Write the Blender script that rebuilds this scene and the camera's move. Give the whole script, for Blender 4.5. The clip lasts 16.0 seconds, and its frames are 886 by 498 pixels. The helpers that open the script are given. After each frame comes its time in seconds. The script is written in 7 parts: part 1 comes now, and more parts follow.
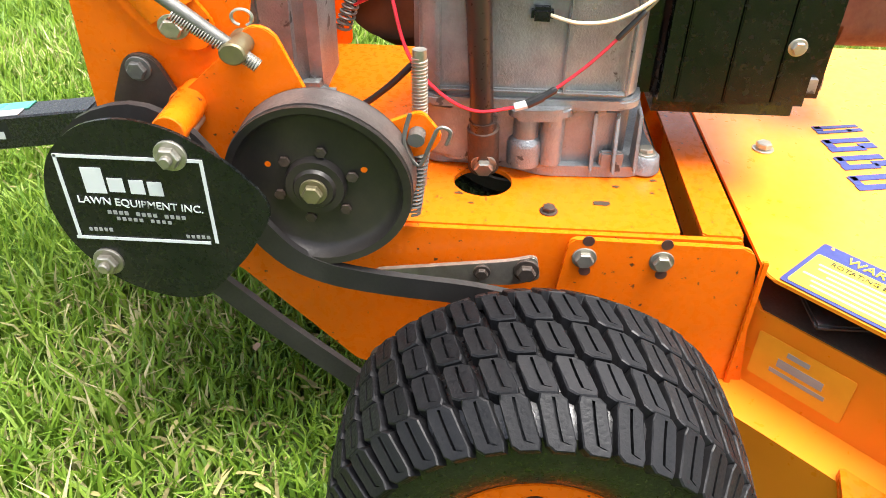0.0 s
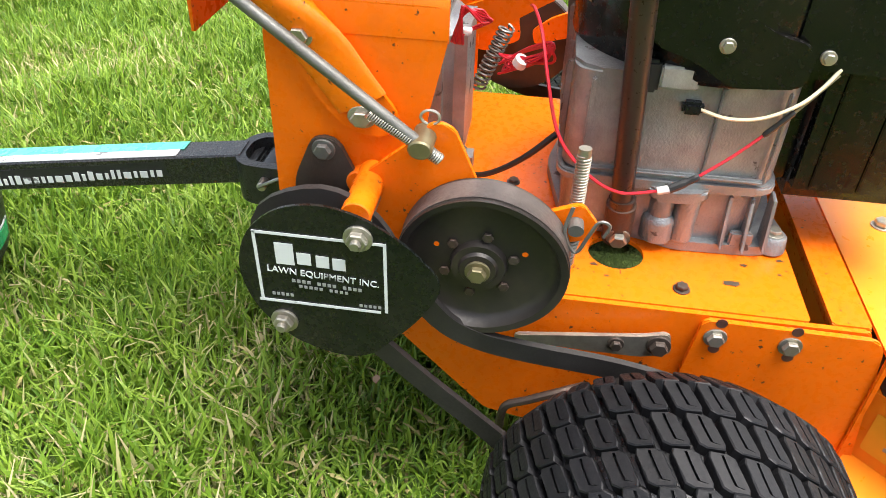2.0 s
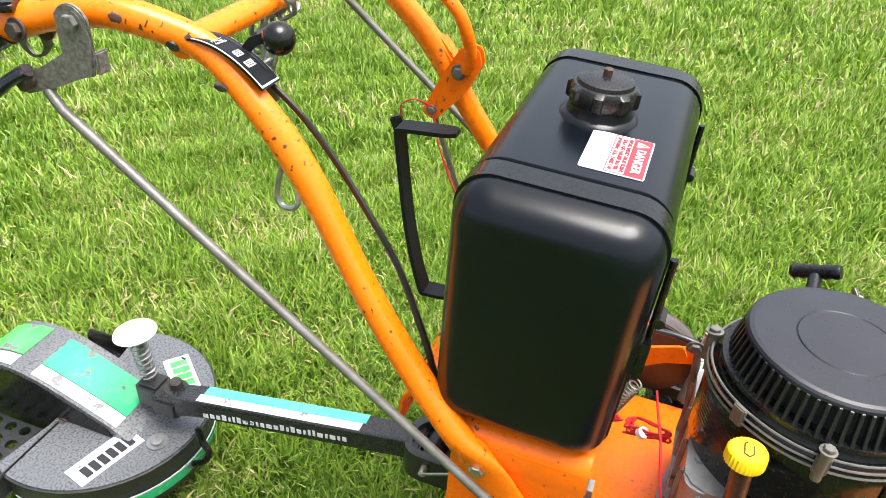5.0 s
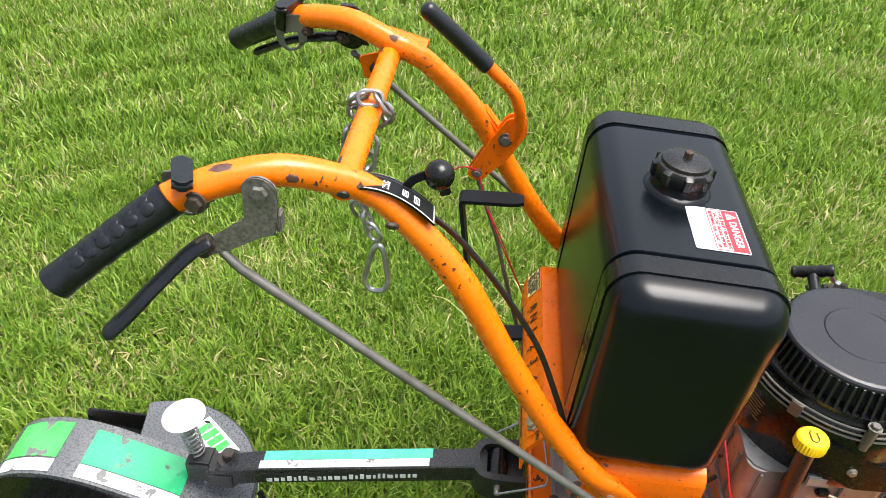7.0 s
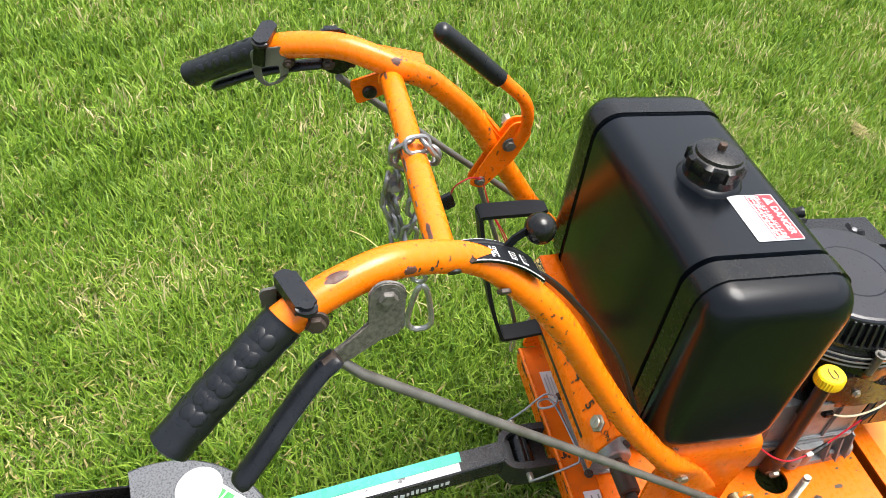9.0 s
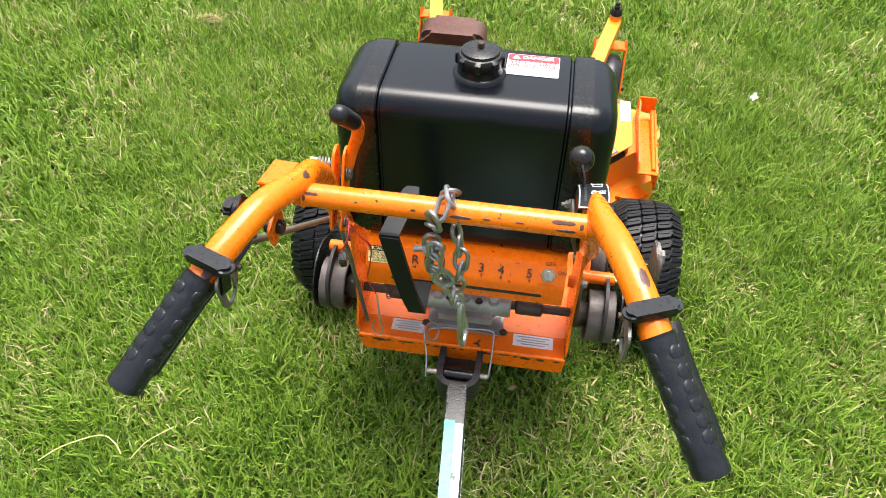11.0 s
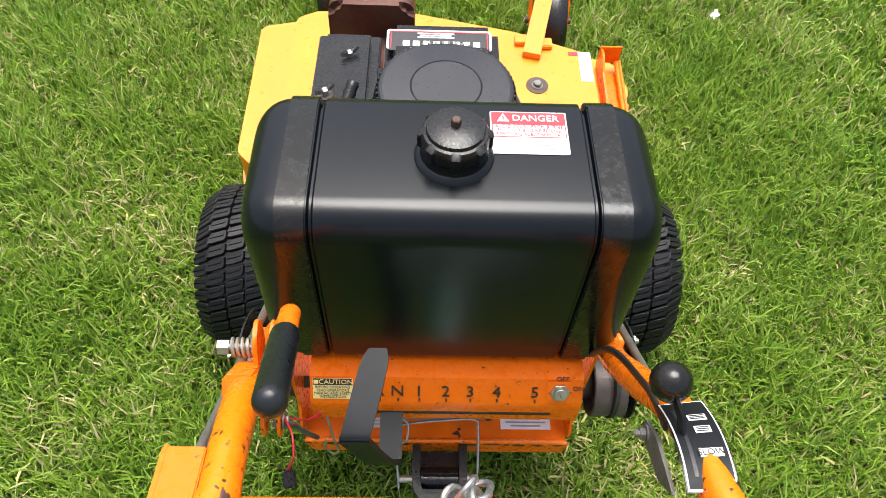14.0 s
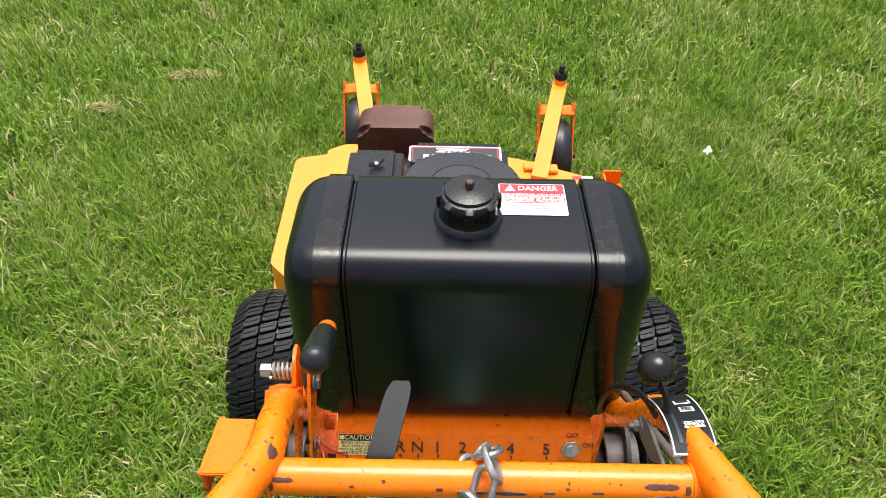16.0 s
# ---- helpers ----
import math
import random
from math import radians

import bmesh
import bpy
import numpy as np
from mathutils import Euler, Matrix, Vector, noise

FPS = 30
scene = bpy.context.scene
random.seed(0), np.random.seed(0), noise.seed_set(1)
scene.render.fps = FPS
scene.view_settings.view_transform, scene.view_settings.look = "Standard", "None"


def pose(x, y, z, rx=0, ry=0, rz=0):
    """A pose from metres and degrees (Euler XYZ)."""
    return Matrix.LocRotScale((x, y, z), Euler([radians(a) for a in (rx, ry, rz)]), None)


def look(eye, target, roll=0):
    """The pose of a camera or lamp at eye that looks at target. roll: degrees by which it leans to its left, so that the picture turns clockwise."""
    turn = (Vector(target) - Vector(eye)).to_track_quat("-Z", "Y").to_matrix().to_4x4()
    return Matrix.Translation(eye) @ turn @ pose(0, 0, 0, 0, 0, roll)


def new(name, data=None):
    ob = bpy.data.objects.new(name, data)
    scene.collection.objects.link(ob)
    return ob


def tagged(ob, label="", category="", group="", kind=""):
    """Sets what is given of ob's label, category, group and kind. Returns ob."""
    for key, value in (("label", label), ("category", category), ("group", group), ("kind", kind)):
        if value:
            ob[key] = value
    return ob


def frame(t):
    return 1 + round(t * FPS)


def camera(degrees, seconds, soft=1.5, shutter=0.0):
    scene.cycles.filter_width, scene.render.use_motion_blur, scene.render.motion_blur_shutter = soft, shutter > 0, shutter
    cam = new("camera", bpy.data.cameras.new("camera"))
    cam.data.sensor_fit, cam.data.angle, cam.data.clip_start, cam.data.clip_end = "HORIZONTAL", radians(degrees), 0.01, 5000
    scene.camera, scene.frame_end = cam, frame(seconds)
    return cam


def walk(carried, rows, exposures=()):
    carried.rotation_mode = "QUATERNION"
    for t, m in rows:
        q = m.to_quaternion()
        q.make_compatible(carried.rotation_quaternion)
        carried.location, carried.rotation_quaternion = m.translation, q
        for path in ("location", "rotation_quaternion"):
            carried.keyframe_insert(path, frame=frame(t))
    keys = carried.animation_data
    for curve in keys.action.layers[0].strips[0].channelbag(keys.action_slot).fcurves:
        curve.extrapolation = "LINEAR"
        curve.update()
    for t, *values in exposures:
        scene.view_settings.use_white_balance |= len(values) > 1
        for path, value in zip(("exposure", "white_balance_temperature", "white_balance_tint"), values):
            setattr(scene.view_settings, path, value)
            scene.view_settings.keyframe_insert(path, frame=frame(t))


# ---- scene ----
cam = camera(61.2, 16.0, soft=0.75)
PATH = [
    (0, (0.796, 0.283, 0.709), (-0.814, 0.188, -0.474), 0.80),
    (0.5, (0.807, 0.252, 0.751), (-0.775, 0.146, -0.469), 0.40),
    (1, (0.806, 0.221, 0.773), (-0.761, 0.088, -0.461), 0.80),
    (1.5, (0.803, 0.191, 0.785), (-0.766, 0.008, -0.442), 1.10),
    (2, (0.799, 0.183, 0.804), (-0.774, -0.023, -0.414), 1.70),
    (2.5, (0.796, 0.170, 0.877), (-0.820, -0.093, -0.272), 0.80),
    (3, (0.796, 0.153, 0.951), (-0.857, -0.187, -0.123), 0.80),
    (3.5, (0.816, 0.116, 1.051), (-0.847, -0.272, 0.009), 1.00),
    (3.7, (0.828, 0.089, 1.110), (-0.805, -0.251, 0.008), 3.10),
    (5.8, (0.747, 0.124, 1.286), (-0.761, -0.492, 0.126), 1.90),
    (6, (0.752, 0.109, 1.302), (-0.750, -0.510, 0.135), 1.70),
    (6.5, (0.787, -0.027, 1.334), (-0.773, -0.503, 0.177), 4.00),
    (7, (0.827, -0.232, 1.426), (-0.741, -0.301, 0.186), 4.40),
    (7.5, (0.821, -0.294, 1.540), (-0.720, -0.246, 0.266), 3.70),
    (8, (0.810, -0.300, 1.538), (-0.724, -0.218, 0.258), 3.10),
    (8.5, (0.794, -0.362, 1.535), (-0.715, -0.262, 0.226), 3.40),
    (9, (0.684, -0.512, 1.489), (-0.723, -0.126, 0.121), 5.50),
    (9.5, (0.529, -0.690, 1.541), (-0.667, -0.015, 0.088), 5.90),
    (10, (0.360, -0.924, 1.569), (-0.504, 0.208, 0.164), 3.20),
    (10.2, (0.295, -0.955, 1.576), (-0.364, 0.289, 0.157), 2.30),
    (12.3, (-0.007, -1.018, 1.602), (-0.064, 0.311, 0.108), 0.40),
    (12.5, (-0.013, -1.003, 1.594), (-0.055, 0.325, 0.099), 1.10),
    (13, (-0.066, -0.889, 1.551), (0.041, 0.288, -0.063), 4.80),
    (13.5, (-0.059, -0.691, 1.532), (0.018, 0.398, -0.143), 4.60),
    (14, (-0.029, -0.501, 1.527), (0.026, 0.598, -0.143), 3.50),
    (14.5, (-0.010, -0.434, 1.543), (-0.005, 0.754, -0.066), 1.40),
    (15, (0.003, -0.436, 1.551), (-0.023, 0.826, 0.000), 0.10),
    (15.5, (0.000, -0.486, 1.558), (-0.028, 0.809, 0.034), -0.00),
    (16, (-0.028, -0.673, 1.535), (-0.027, 0.758, 0.138), 1.10),
]
EXPOSURES = [(0, 1.96), (0.5, 1.65), (1.5, 1.57), (2.5, 1.79), (3.5, 1.78), (6, 1.41), (7, 1.24), (9, 1.33), (10, 1.44), (12.5, 1.43), (13.5, 1.34), (14.5, 1.14), (16, 1.06)]
walk(cam, [(t, look(eye, target, roll)) for t, eye, target, roll in PATH], EXPOSURES)

# ---- world and sun: bright overcast sky ----
world = bpy.data.worlds.new("overcast_sky")
scene.world = world
world.use_nodes = True
wn, wl = world.node_tree.nodes, world.node_tree.links
sky = wn.new("ShaderNodeTexSky")
sky.sky_type = "NISHITA"
sky.sun_disc = False
sky.sun_elevation = radians(74)
sky.sun_rotation = radians(338)
sky.dust_density = 6.0
sky.air_density = 1.2
veil = wn.new("ShaderNodeHueSaturation")
veil.inputs["Saturation"].default_value = 0.58
wl.new(sky.outputs[0], veil.inputs["Color"])
wl.new(veil.outputs[0], wn["Background"].inputs[0])
wn["Background"].inputs[1].default_value = 0.125
sun_data = bpy.data.lights.new("sun", "SUN")
sun_data.energy = 2.0
sun_data.angle = radians(34)
sun_data.color = (1.0, 0.98, 0.955)
sun = new("sun", sun_data)
sun.matrix_world = look((0.43, 1.27, 4.0), (0, 0.2, 0))
scene.view_settings.exposure = 0.0


# ---- materials ----
def surf(name, col, rough=0.5, metal=0.0, var=0.15, scale=18.0, bump=0.15, bscale=260.0, wear=None, wear_at=0.62,
         wear_scale=35.0, dirt=0.0, dirt_col=(0.09, 0.06, 0.035), island=0.0, piece=0.0, spec=0.5, coat=0.0, rvar=0.1, chips=None, chips_at=0.66, chips_scale=170.0):
    m = bpy.data.materials.new(name)
    m.use_nodes = True
    n, l = m.node_tree.nodes, m.node_tree.links
    b = n["Principled BSDF"]
    tc = n.new("ShaderNodeTexCoord")
    big = n.new("ShaderNodeTexNoise")
    big.inputs["Scale"].default_value = scale
    big.inputs["Detail"].default_value = 6
    l.new(tc.outputs["Object"], big.inputs["Vector"])
    fine = n.new("ShaderNodeTexNoise")
    fine.inputs["Scale"].default_value = bscale
    fine.inputs["Detail"].default_value = 4
    l.new(tc.outputs["Object"], fine.inputs["Vector"])
    mix = n.new("ShaderNodeMixRGB")
    mix.inputs[1].default_value = (*[c * (1 - var) for c in col], 1)
    mix.inputs[2].default_value = (*[min(1, c * (1 + var)) for c in col], 1)
    ramp = n.new("ShaderNodeMapRange")
    ramp.inputs[1].default_value, ramp.inputs[2].default_value = 0.3, 0.7
    l.new(big.outputs["Fac"], ramp.inputs[0])
    l.new(ramp.outputs[0], mix.inputs[0])
    out = mix.outputs[0]
    if island or piece:
        src = n.new("ShaderNodeNewGeometry").outputs["Random Per Island"] if island else n.new("ShaderNodeObjectInfo").outputs["Random"]
        amount = island or piece
        mr = n.new("ShaderNodeMapRange")
        mr.inputs[3].default_value, mr.inputs[4].default_value = 1 - amount, 1 + amount
        l.new(src, mr.inputs[0])
        mul = n.new("ShaderNodeMixRGB")
        mul.blend_type = "MULTIPLY"
        mul.inputs[0].default_value = 1
        l.new(out, mul.inputs[1])
        l.new(mr.outputs[0], mul.inputs[2])
        out = mul.outputs[0]
    rbase = n.new("ShaderNodeMapRange")
    rbase.inputs[1].default_value, rbase.inputs[2].default_value = 0.3, 0.7
    rbase.inputs[3].default_value, rbase.inputs[4].default_value = max(0.03, rough - rvar), min(1, rough + rvar)
    l.new(fine.outputs["Fac"], rbase.inputs[0])
    rout = rbase.outputs[0]
    if dirt:
        dn = n.new("ShaderNodeTexNoise")
        dn.inputs["Scale"].default_value = 9
        dn.inputs["Detail"].default_value = 9
        dn.inputs["Roughness"].default_value = 0.7
        l.new(tc.outputs["Object"], dn.inputs["Vector"])
        dr = n.new("ShaderNodeMapRange")
        dr.inputs[1].default_value, dr.inputs[2].default_value = 0.45, 0.75
        dr.inputs[4].default_value = dirt
        l.new(dn.outputs["Fac"], dr.inputs[0])
        dm = n.new("ShaderNodeMixRGB")
        dm.inputs[2].default_value = (*dirt_col, 1)
        l.new(dr.outputs[0], dm.inputs[0])
        l.new(out, dm.inputs[1])
        out = dm.outputs[0]
    height = fine.outputs["Fac"]
    if wear:
        wnz = n.new("ShaderNodeTexNoise")
        wnz.inputs["Scale"].default_value = wear_scale
        wnz.inputs["Detail"].default_value = 7
        wnz.inputs["Roughness"].default_value = 0.6
        l.new(tc.outputs["Object"], wnz.inputs["Vector"])
        wr = n.new("ShaderNodeMapRange")
        wr.inputs[1].default_value, wr.inputs[2].default_value = wear_at, wear_at + 0.025
        l.new(wnz.outputs["Fac"], wr.inputs[0])
        wm = n.new("ShaderNodeMixRGB")
        wm.inputs[2].default_value = (*wear, 1)
        l.new(wr.outputs[0], wm.inputs[0])
        l.new(out, wm.inputs[1])
        out = wm.outputs[0]
        rm = n.new("ShaderNodeMixRGB")
        rm.inputs[2].default_value = (0.75, 0.75, 0.75, 1)
        l.new(wr.outputs[0], rm.inputs[0])
        l.new(rout, rm.inputs[1])
        rout = rm.outputs[0]
    if chips:
        cz = n.new("ShaderNodeTexNoise")
        cz.inputs["Scale"].default_value = chips_scale
        cz.inputs["Detail"].default_value = 3
        l.new(tc.outputs["Object"], cz.inputs["Vector"])
        area = n.new("ShaderNodeMath")
        area.operation = "MULTIPLY_ADD"
        area.inputs[1].default_value = 0.35
        l.new(big.outputs["Fac"], area.inputs[0])
        l.new(cz.outputs["Fac"], area.inputs[2])
        cr_ = n.new("ShaderNodeMapRange")
        cr_.inputs[1].default_value, cr_.inputs[2].default_value = chips_at + 0.175, chips_at + 0.2
        l.new(area.outputs[0], cr_.inputs[0])
        cm = n.new("ShaderNodeMixRGB")
        cm.inputs[2].default_value = (*chips, 1)
        l.new(cr_.outputs[0], cm.inputs[0])
        l.new(out, cm.inputs[1])
        out = cm.outputs[0]
    l.new(out, b.inputs["Base Color"])
    l.new(rout, b.inputs["Roughness"])
    b.inputs["Metallic"].default_value = metal
    b.inputs["Specular IOR Level"].default_value = spec
    b.inputs["Coat Weight"].default_value = coat
    b.inputs["Coat Roughness"].default_value = 0.15
    if bump:
        bp = n.new("ShaderNodeBump")
        bp.inputs["Strength"].default_value = bump
        bp.inputs["Distance"].default_value = 0.002
        l.new(height, bp.inputs["Height"])
        l.new(bp.outputs[0], b.inputs["Normal"])
    return m


ORANGE_RGB = (0.85, 0.152, 0.003)
M_ORANGE = surf("orange_paint", ORANGE_RGB, 0.30, spec=0.28, var=0.06, scale=9, bump=0.03, bscale=120, wear=(0.05, 0.025, 0.018),
                wear_at=0.70, wear_scale=42, dirt=0.34, dirt_col=(0.34, 0.075, 0.008), chips=(0.08, 0.03, 0.015), chips_at=0.70, chips_scale=140)
M_TUBE = surf("chipped_orange_tube_paint", (0.86, 0.178, 0.003), 0.27, spec=0.42, var=0.05, scale=14, bump=0.03, bscale=90, wear=(0.06, 0.026, 0.016),
              wear_at=0.69, wear_scale=55, dirt=0.14, dirt_col=(0.40, 0.10, 0.01), chips=(0.07, 0.028, 0.018), chips_at=0.675, chips_scale=170)
M_DUSTY = surf("dusty_orange_paint", ORANGE_RGB, 0.6, spec=0.14, var=0.12, scale=16, bump=0.05, bscale=120, wear=(0.07, 0.03, 0.02),
               wear_at=0.66, wear_scale=36, dirt=0.5, dirt_col=(0.30, 0.10, 0.035), rvar=0.12)
# same orange as the body, yellowed to carry sky glare in its colour
M_DECK = surf("sky_lit_orange_deck_paint", (0.80, 0.235, 0.010), 0.36, var=0.07, scale=6, bump=0.05, bscale=90, wear=(0.12, 0.05, 0.02),
              wear_at=0.77, wear_scale=30, dirt=0.1, dirt_col=(0.5, 0.16, 0.02))
M_TANK = surf("black_tank_plastic", (0.0020, 0.0034, 0.0055), 0.25, var=0.25, scale=8, bump=0.006, bscale=200, rvar=0.015, spec=0.30)
M_BLACK = surf("black_paint", (0.004, 0.0046, 0.0046), 0.22, spec=0.36, var=0.25, scale=20, bump=0.06, bscale=160, dirt=0.12, dirt_col=(0.07, 0.05, 0.035))
M_PLASTIC = surf("black_plastic", (0.006, 0.0065, 0.0075), 0.3, spec=0.36, var=0.2, scale=30, bump=0.1, bscale=300, dirt=0.1, dirt_col=(0.09, 0.08, 0.07))
M_COVER = surf("worn_black_cover_paint", (0.005, 0.0065, 0.0065), 0.28, spec=0.36, var=0.25, scale=30, bump=0.08, bscale=180, wear=(0.13, 0.13, 0.12),
               wear_at=0.735, wear_scale=70, dirt=0.22, dirt_col=(0.06, 0.05, 0.04))
M_RUBBER = surf("tyre_rubber", (0.006, 0.006, 0.0068), 0.36, spec=0.5, var=0.3, scale=30, bump=0.2, bscale=300, dirt=0.2, dirt_col=(0.03, 0.024, 0.018), rvar=0.18)
M_LUG = surf("tyre_lug_rubber", (0.0065, 0.0065, 0.0075), 0.5, spec=0.26, var=0.35, scale=40, bump=0.2, bscale=320, dirt=0.22, dirt_col=(0.055, 0.048, 0.040), piece=0.25, rvar=0.18)
M_BELT = surf("drive_belt_rubber", (0.022, 0.020, 0.019), 0.55, var=0.3, scale=25, bump=0.15, bscale=300, dirt=0.2, dirt_col=(0.05, 0.036, 0.028), spec=0.35)
M_RECOIL = surf("grey_recoil_plastic", (0.012, 0.0125, 0.017), 0.30, var=0.2, scale=14, bump=0.008, bscale=200, spec=0.5, rvar=0.03, dirt=0.15, dirt_col=(0.035, 0.028, 0.026))
M_LEVER = surf("smooth_lever_plastic", (0.007, 0.008, 0.010), 0.46, var=0.1, scale=30, bump=0, spec=0.16, rvar=0.03)
M_BAR = surf("hammered_dark_grey_paint", (0.020, 0.021, 0.022), 0.26, metal=0.15, var=0.5, scale=330, bump=0.3, bscale=330, dirt=0.2, spec=0.55)
M_GRIP = surf("rubber_grip", (0.005, 0.006, 0.008), 0.34, spec=0.42, var=0.2, scale=30, bump=0.06, bscale=200, dirt=0.1, dirt_col=(0.06, 0.06, 0.06))
M_ALU = surf("cast_aluminium", (0.30, 0.31, 0.315), 0.40, metal=0.55, var=0.3, scale=16, bump=0.5, bscale=420, wear=(0.09, 0.078, 0.07), wear_at=0.62, wear_scale=26, dirt=0.8, dirt_col=(0.105, 0.092, 0.083))
M_GEAR = surf("oily_cast_aluminium", (0.38, 0.375, 0.36), 0.42, metal=0.45, var=0.25, scale=20, bump=0.4, bscale=350, dirt=0.75, dirt_col=(0.13, 0.10, 0.075))
M_ZINC = surf("zinc_plated_steel", (0.42, 0.40, 0.34), 0.4, metal=0.8, var=0.2, scale=60, bump=0.15, bscale=500, dirt=0.45, dirt_col=(0.14, 0.09, 0.05))
M_CHAIN = surf("galvanised_chain", (0.33, 0.33, 0.335), 0.36, metal=0.8, var=0.25, scale=70, bump=0.15, bscale=500, dirt=0.4, dirt_col=(0.13, 0.11, 0.085))
M_STEEL = surf("dull_grey_steel", (0.15, 0.148, 0.135), 0.5, metal=0.55, var=0.25, scale=30, bump=0.2, bscale=400, dirt=0.4, dirt_col=(0.12, 0.09, 0.06))
M_BRKT = surf("speckled_grey_cast_steel", (0.16, 0.15, 0.135), 0.55, metal=0.4, var=0.4, scale=220, bump=0.5, bscale=240, dirt=0.35, dirt_col=(0.08, 0.06, 0.045))
M_RUST = surf("rusty_dark_steel", (0.06, 0.045, 0.036), 0.55, metal=0.4, var=0.3, scale=25, bump=0.3, bscale=300, dirt=0.5, dirt_col=(0.14, 0.06, 0.03))
M_DRUM = surf("belt_polished_drum_steel", (0.095, 0.078, 0.070), 0.5, metal=0.3, var=0.4, scale=30, bump=0.3, bscale=260, dirt=0.6, dirt_col=(0.035, 0.026, 0.022))
M_BARE = surf("worn_brown_primer", (0.085, 0.036, 0.026), 0.5, var=0.35, scale=60, bump=0.25, bscale=240)
M_PULLEY = surf("dark_worn_pulley_steel", (0.028, 0.024, 0.021), 0.42, metal=0.3, var=0.3, scale=18, bump=0.12, bscale=240, dirt=0.45, dirt_col=(0.09, 0.06, 0.045))
M_MUFFLER = surf("rusted_muffler_steel", (0.085, 0.028, 0.018), 0.6, metal=0.25, var=0.35, scale=12, bump=0.3, bscale=160, dirt=0.5, dirt_col=(0.13, 0.085, 0.06))
M_HAMMER = surf("hammered_grey_paint", (0.125, 0.13, 0.135), 0.30, metal=0.3, var=0.38, scale=260, bump=0.28, bscale=260, dirt=0.3, dirt_col=(0.05, 0.05, 0.05))
M_DARKHAM = surf("hammered_black_paint", (0.022, 0.024, 0.025), 0.35, metal=0.25, var=0.5, scale=330, bump=0.5, bscale=330, dirt=0.2)
M_GREEN = surf("green_decal", (0.035, 0.43, 0.17), 0.22, var=0.2, scale=14, bump=0.03, bscale=60, wear=(0.12, 0.12, 0.12), wear_at=0.63, wear_scale=26)
M_LIME = surf("lime_decal", (0.07, 0.56, 0.10), 0.24, var=0.3, scale=20, bump=0.03, bscale=60, wear=(0.13, 0.13, 0.13), wear_at=0.565, wear_scale=22)
M_TEAL = surf("faded_teal_decal", (0.09, 0.48, 0.33), 0.28, var=0.2, scale=9, bump=0.02, bscale=60, wear=(0.05, 0.055, 0.05), wear_at=0.68, wear_scale=40, spec=0.3, rvar=0.04)
M_WHITEDEC = surf("white_decal", (0.66, 0.67, 0.68), 0.36, var=0.06, scale=30, bump=0.02, wear=(0.16, 0.16, 0.16), wear_at=0.61, wear_scale=34, spec=0.4)
M_WHITE = surf("white_label", (0.80, 0.79, 0.78), 0.4, var=0.04, scale=30, bump=0.02)
M_DIRTYLBL = surf("dirty_white_label", (0.62, 0.61, 0.58), 0.5, var=0.15, scale=40, bump=0.05, dirt=0.4, dirt_col=(0.3, 0.2, 0.12))
M_RED = surf("red_label", (0.62, 0.02, 0.03), 0.4, var=0.05, scale=30, bump=0.02)
M_YELLOWLBL = surf("yellow_label", (0.9, 0.62, 0.02), 0.4, var=0.06, scale=30, bump=0.02)
M_CREAM = surf("cream_label", (0.85, 0.68, 0.28), 0.45, var=0.1, scale=40, bump=0.03)
M_CAPYEL = surf("yellow_cap_plastic", (0.86, 0.56, 0.01), 0.4, var=0.1, scale=40, bump=0.06, dirt=0.2, dirt_col=(0.3, 0.17, 0.02))
M_INK = surf("black_ink", (0.012, 0.012, 0.014), 0.5, var=0.1, bump=0)
M_GREY_INK = surf("grey_print", (0.30, 0.30, 0.30), 0.5, var=0.1, bump=0)
M_BLUE = surf("blue_print", (0.02, 0.03, 0.16), 0.45, var=0.15, bump=0.02, wear=(0.8, 0.3, 0.03), wear_at=0.69, wear_scale=60)
M_WIRE_R = surf("red_wire", (0.50, 0.015, 0.03), 0.4, var=0.15, bump=0)
M_WIRE_W = surf("cream_wire", (0.72, 0.66, 0.45), 0.4, var=0.1, bump=0)
M_WIRE_K = surf("black_cable", (0.012, 0.012, 0.012), 0.4, var=0.1, bump=0)
M_PAPER = surf("white_litter_paper", (0.8, 0.8, 0.78), 0.7, var=0.05, bump=0.1)
M_LEAF = surf("dry_brown_leaf", (0.32, 0.2, 0.12), 0.8, var=0.3, scale=80, bump=0.3)
M_STRAW = surf("dry_straw", (0.55, 0.47, 0.2), 0.7, var=0.15, scale=80, bump=0.1)
M_THATCH = surf("dry_thatch", (0.25, 0.215, 0.085), 0.8, var=0.3, scale=3, bump=0, island=0.5, spec=0.2)
M_BRASS = surf("dull_brass", (0.21, 0.18, 0.10), 0.45, metal=0.7, var=0.2, scale=40, bump=0.1)


# ---- building helpers ----
def hang(ob, parent):
    ob.parent = parent
    ob.matrix_parent_inverse = Matrix.Translation(parent.location).inverted()


def ease(v, a, b):
    t = min(1.0, max(0.0, (v - a) / (b - a)))
    return t * t * (3 - 2 * t)


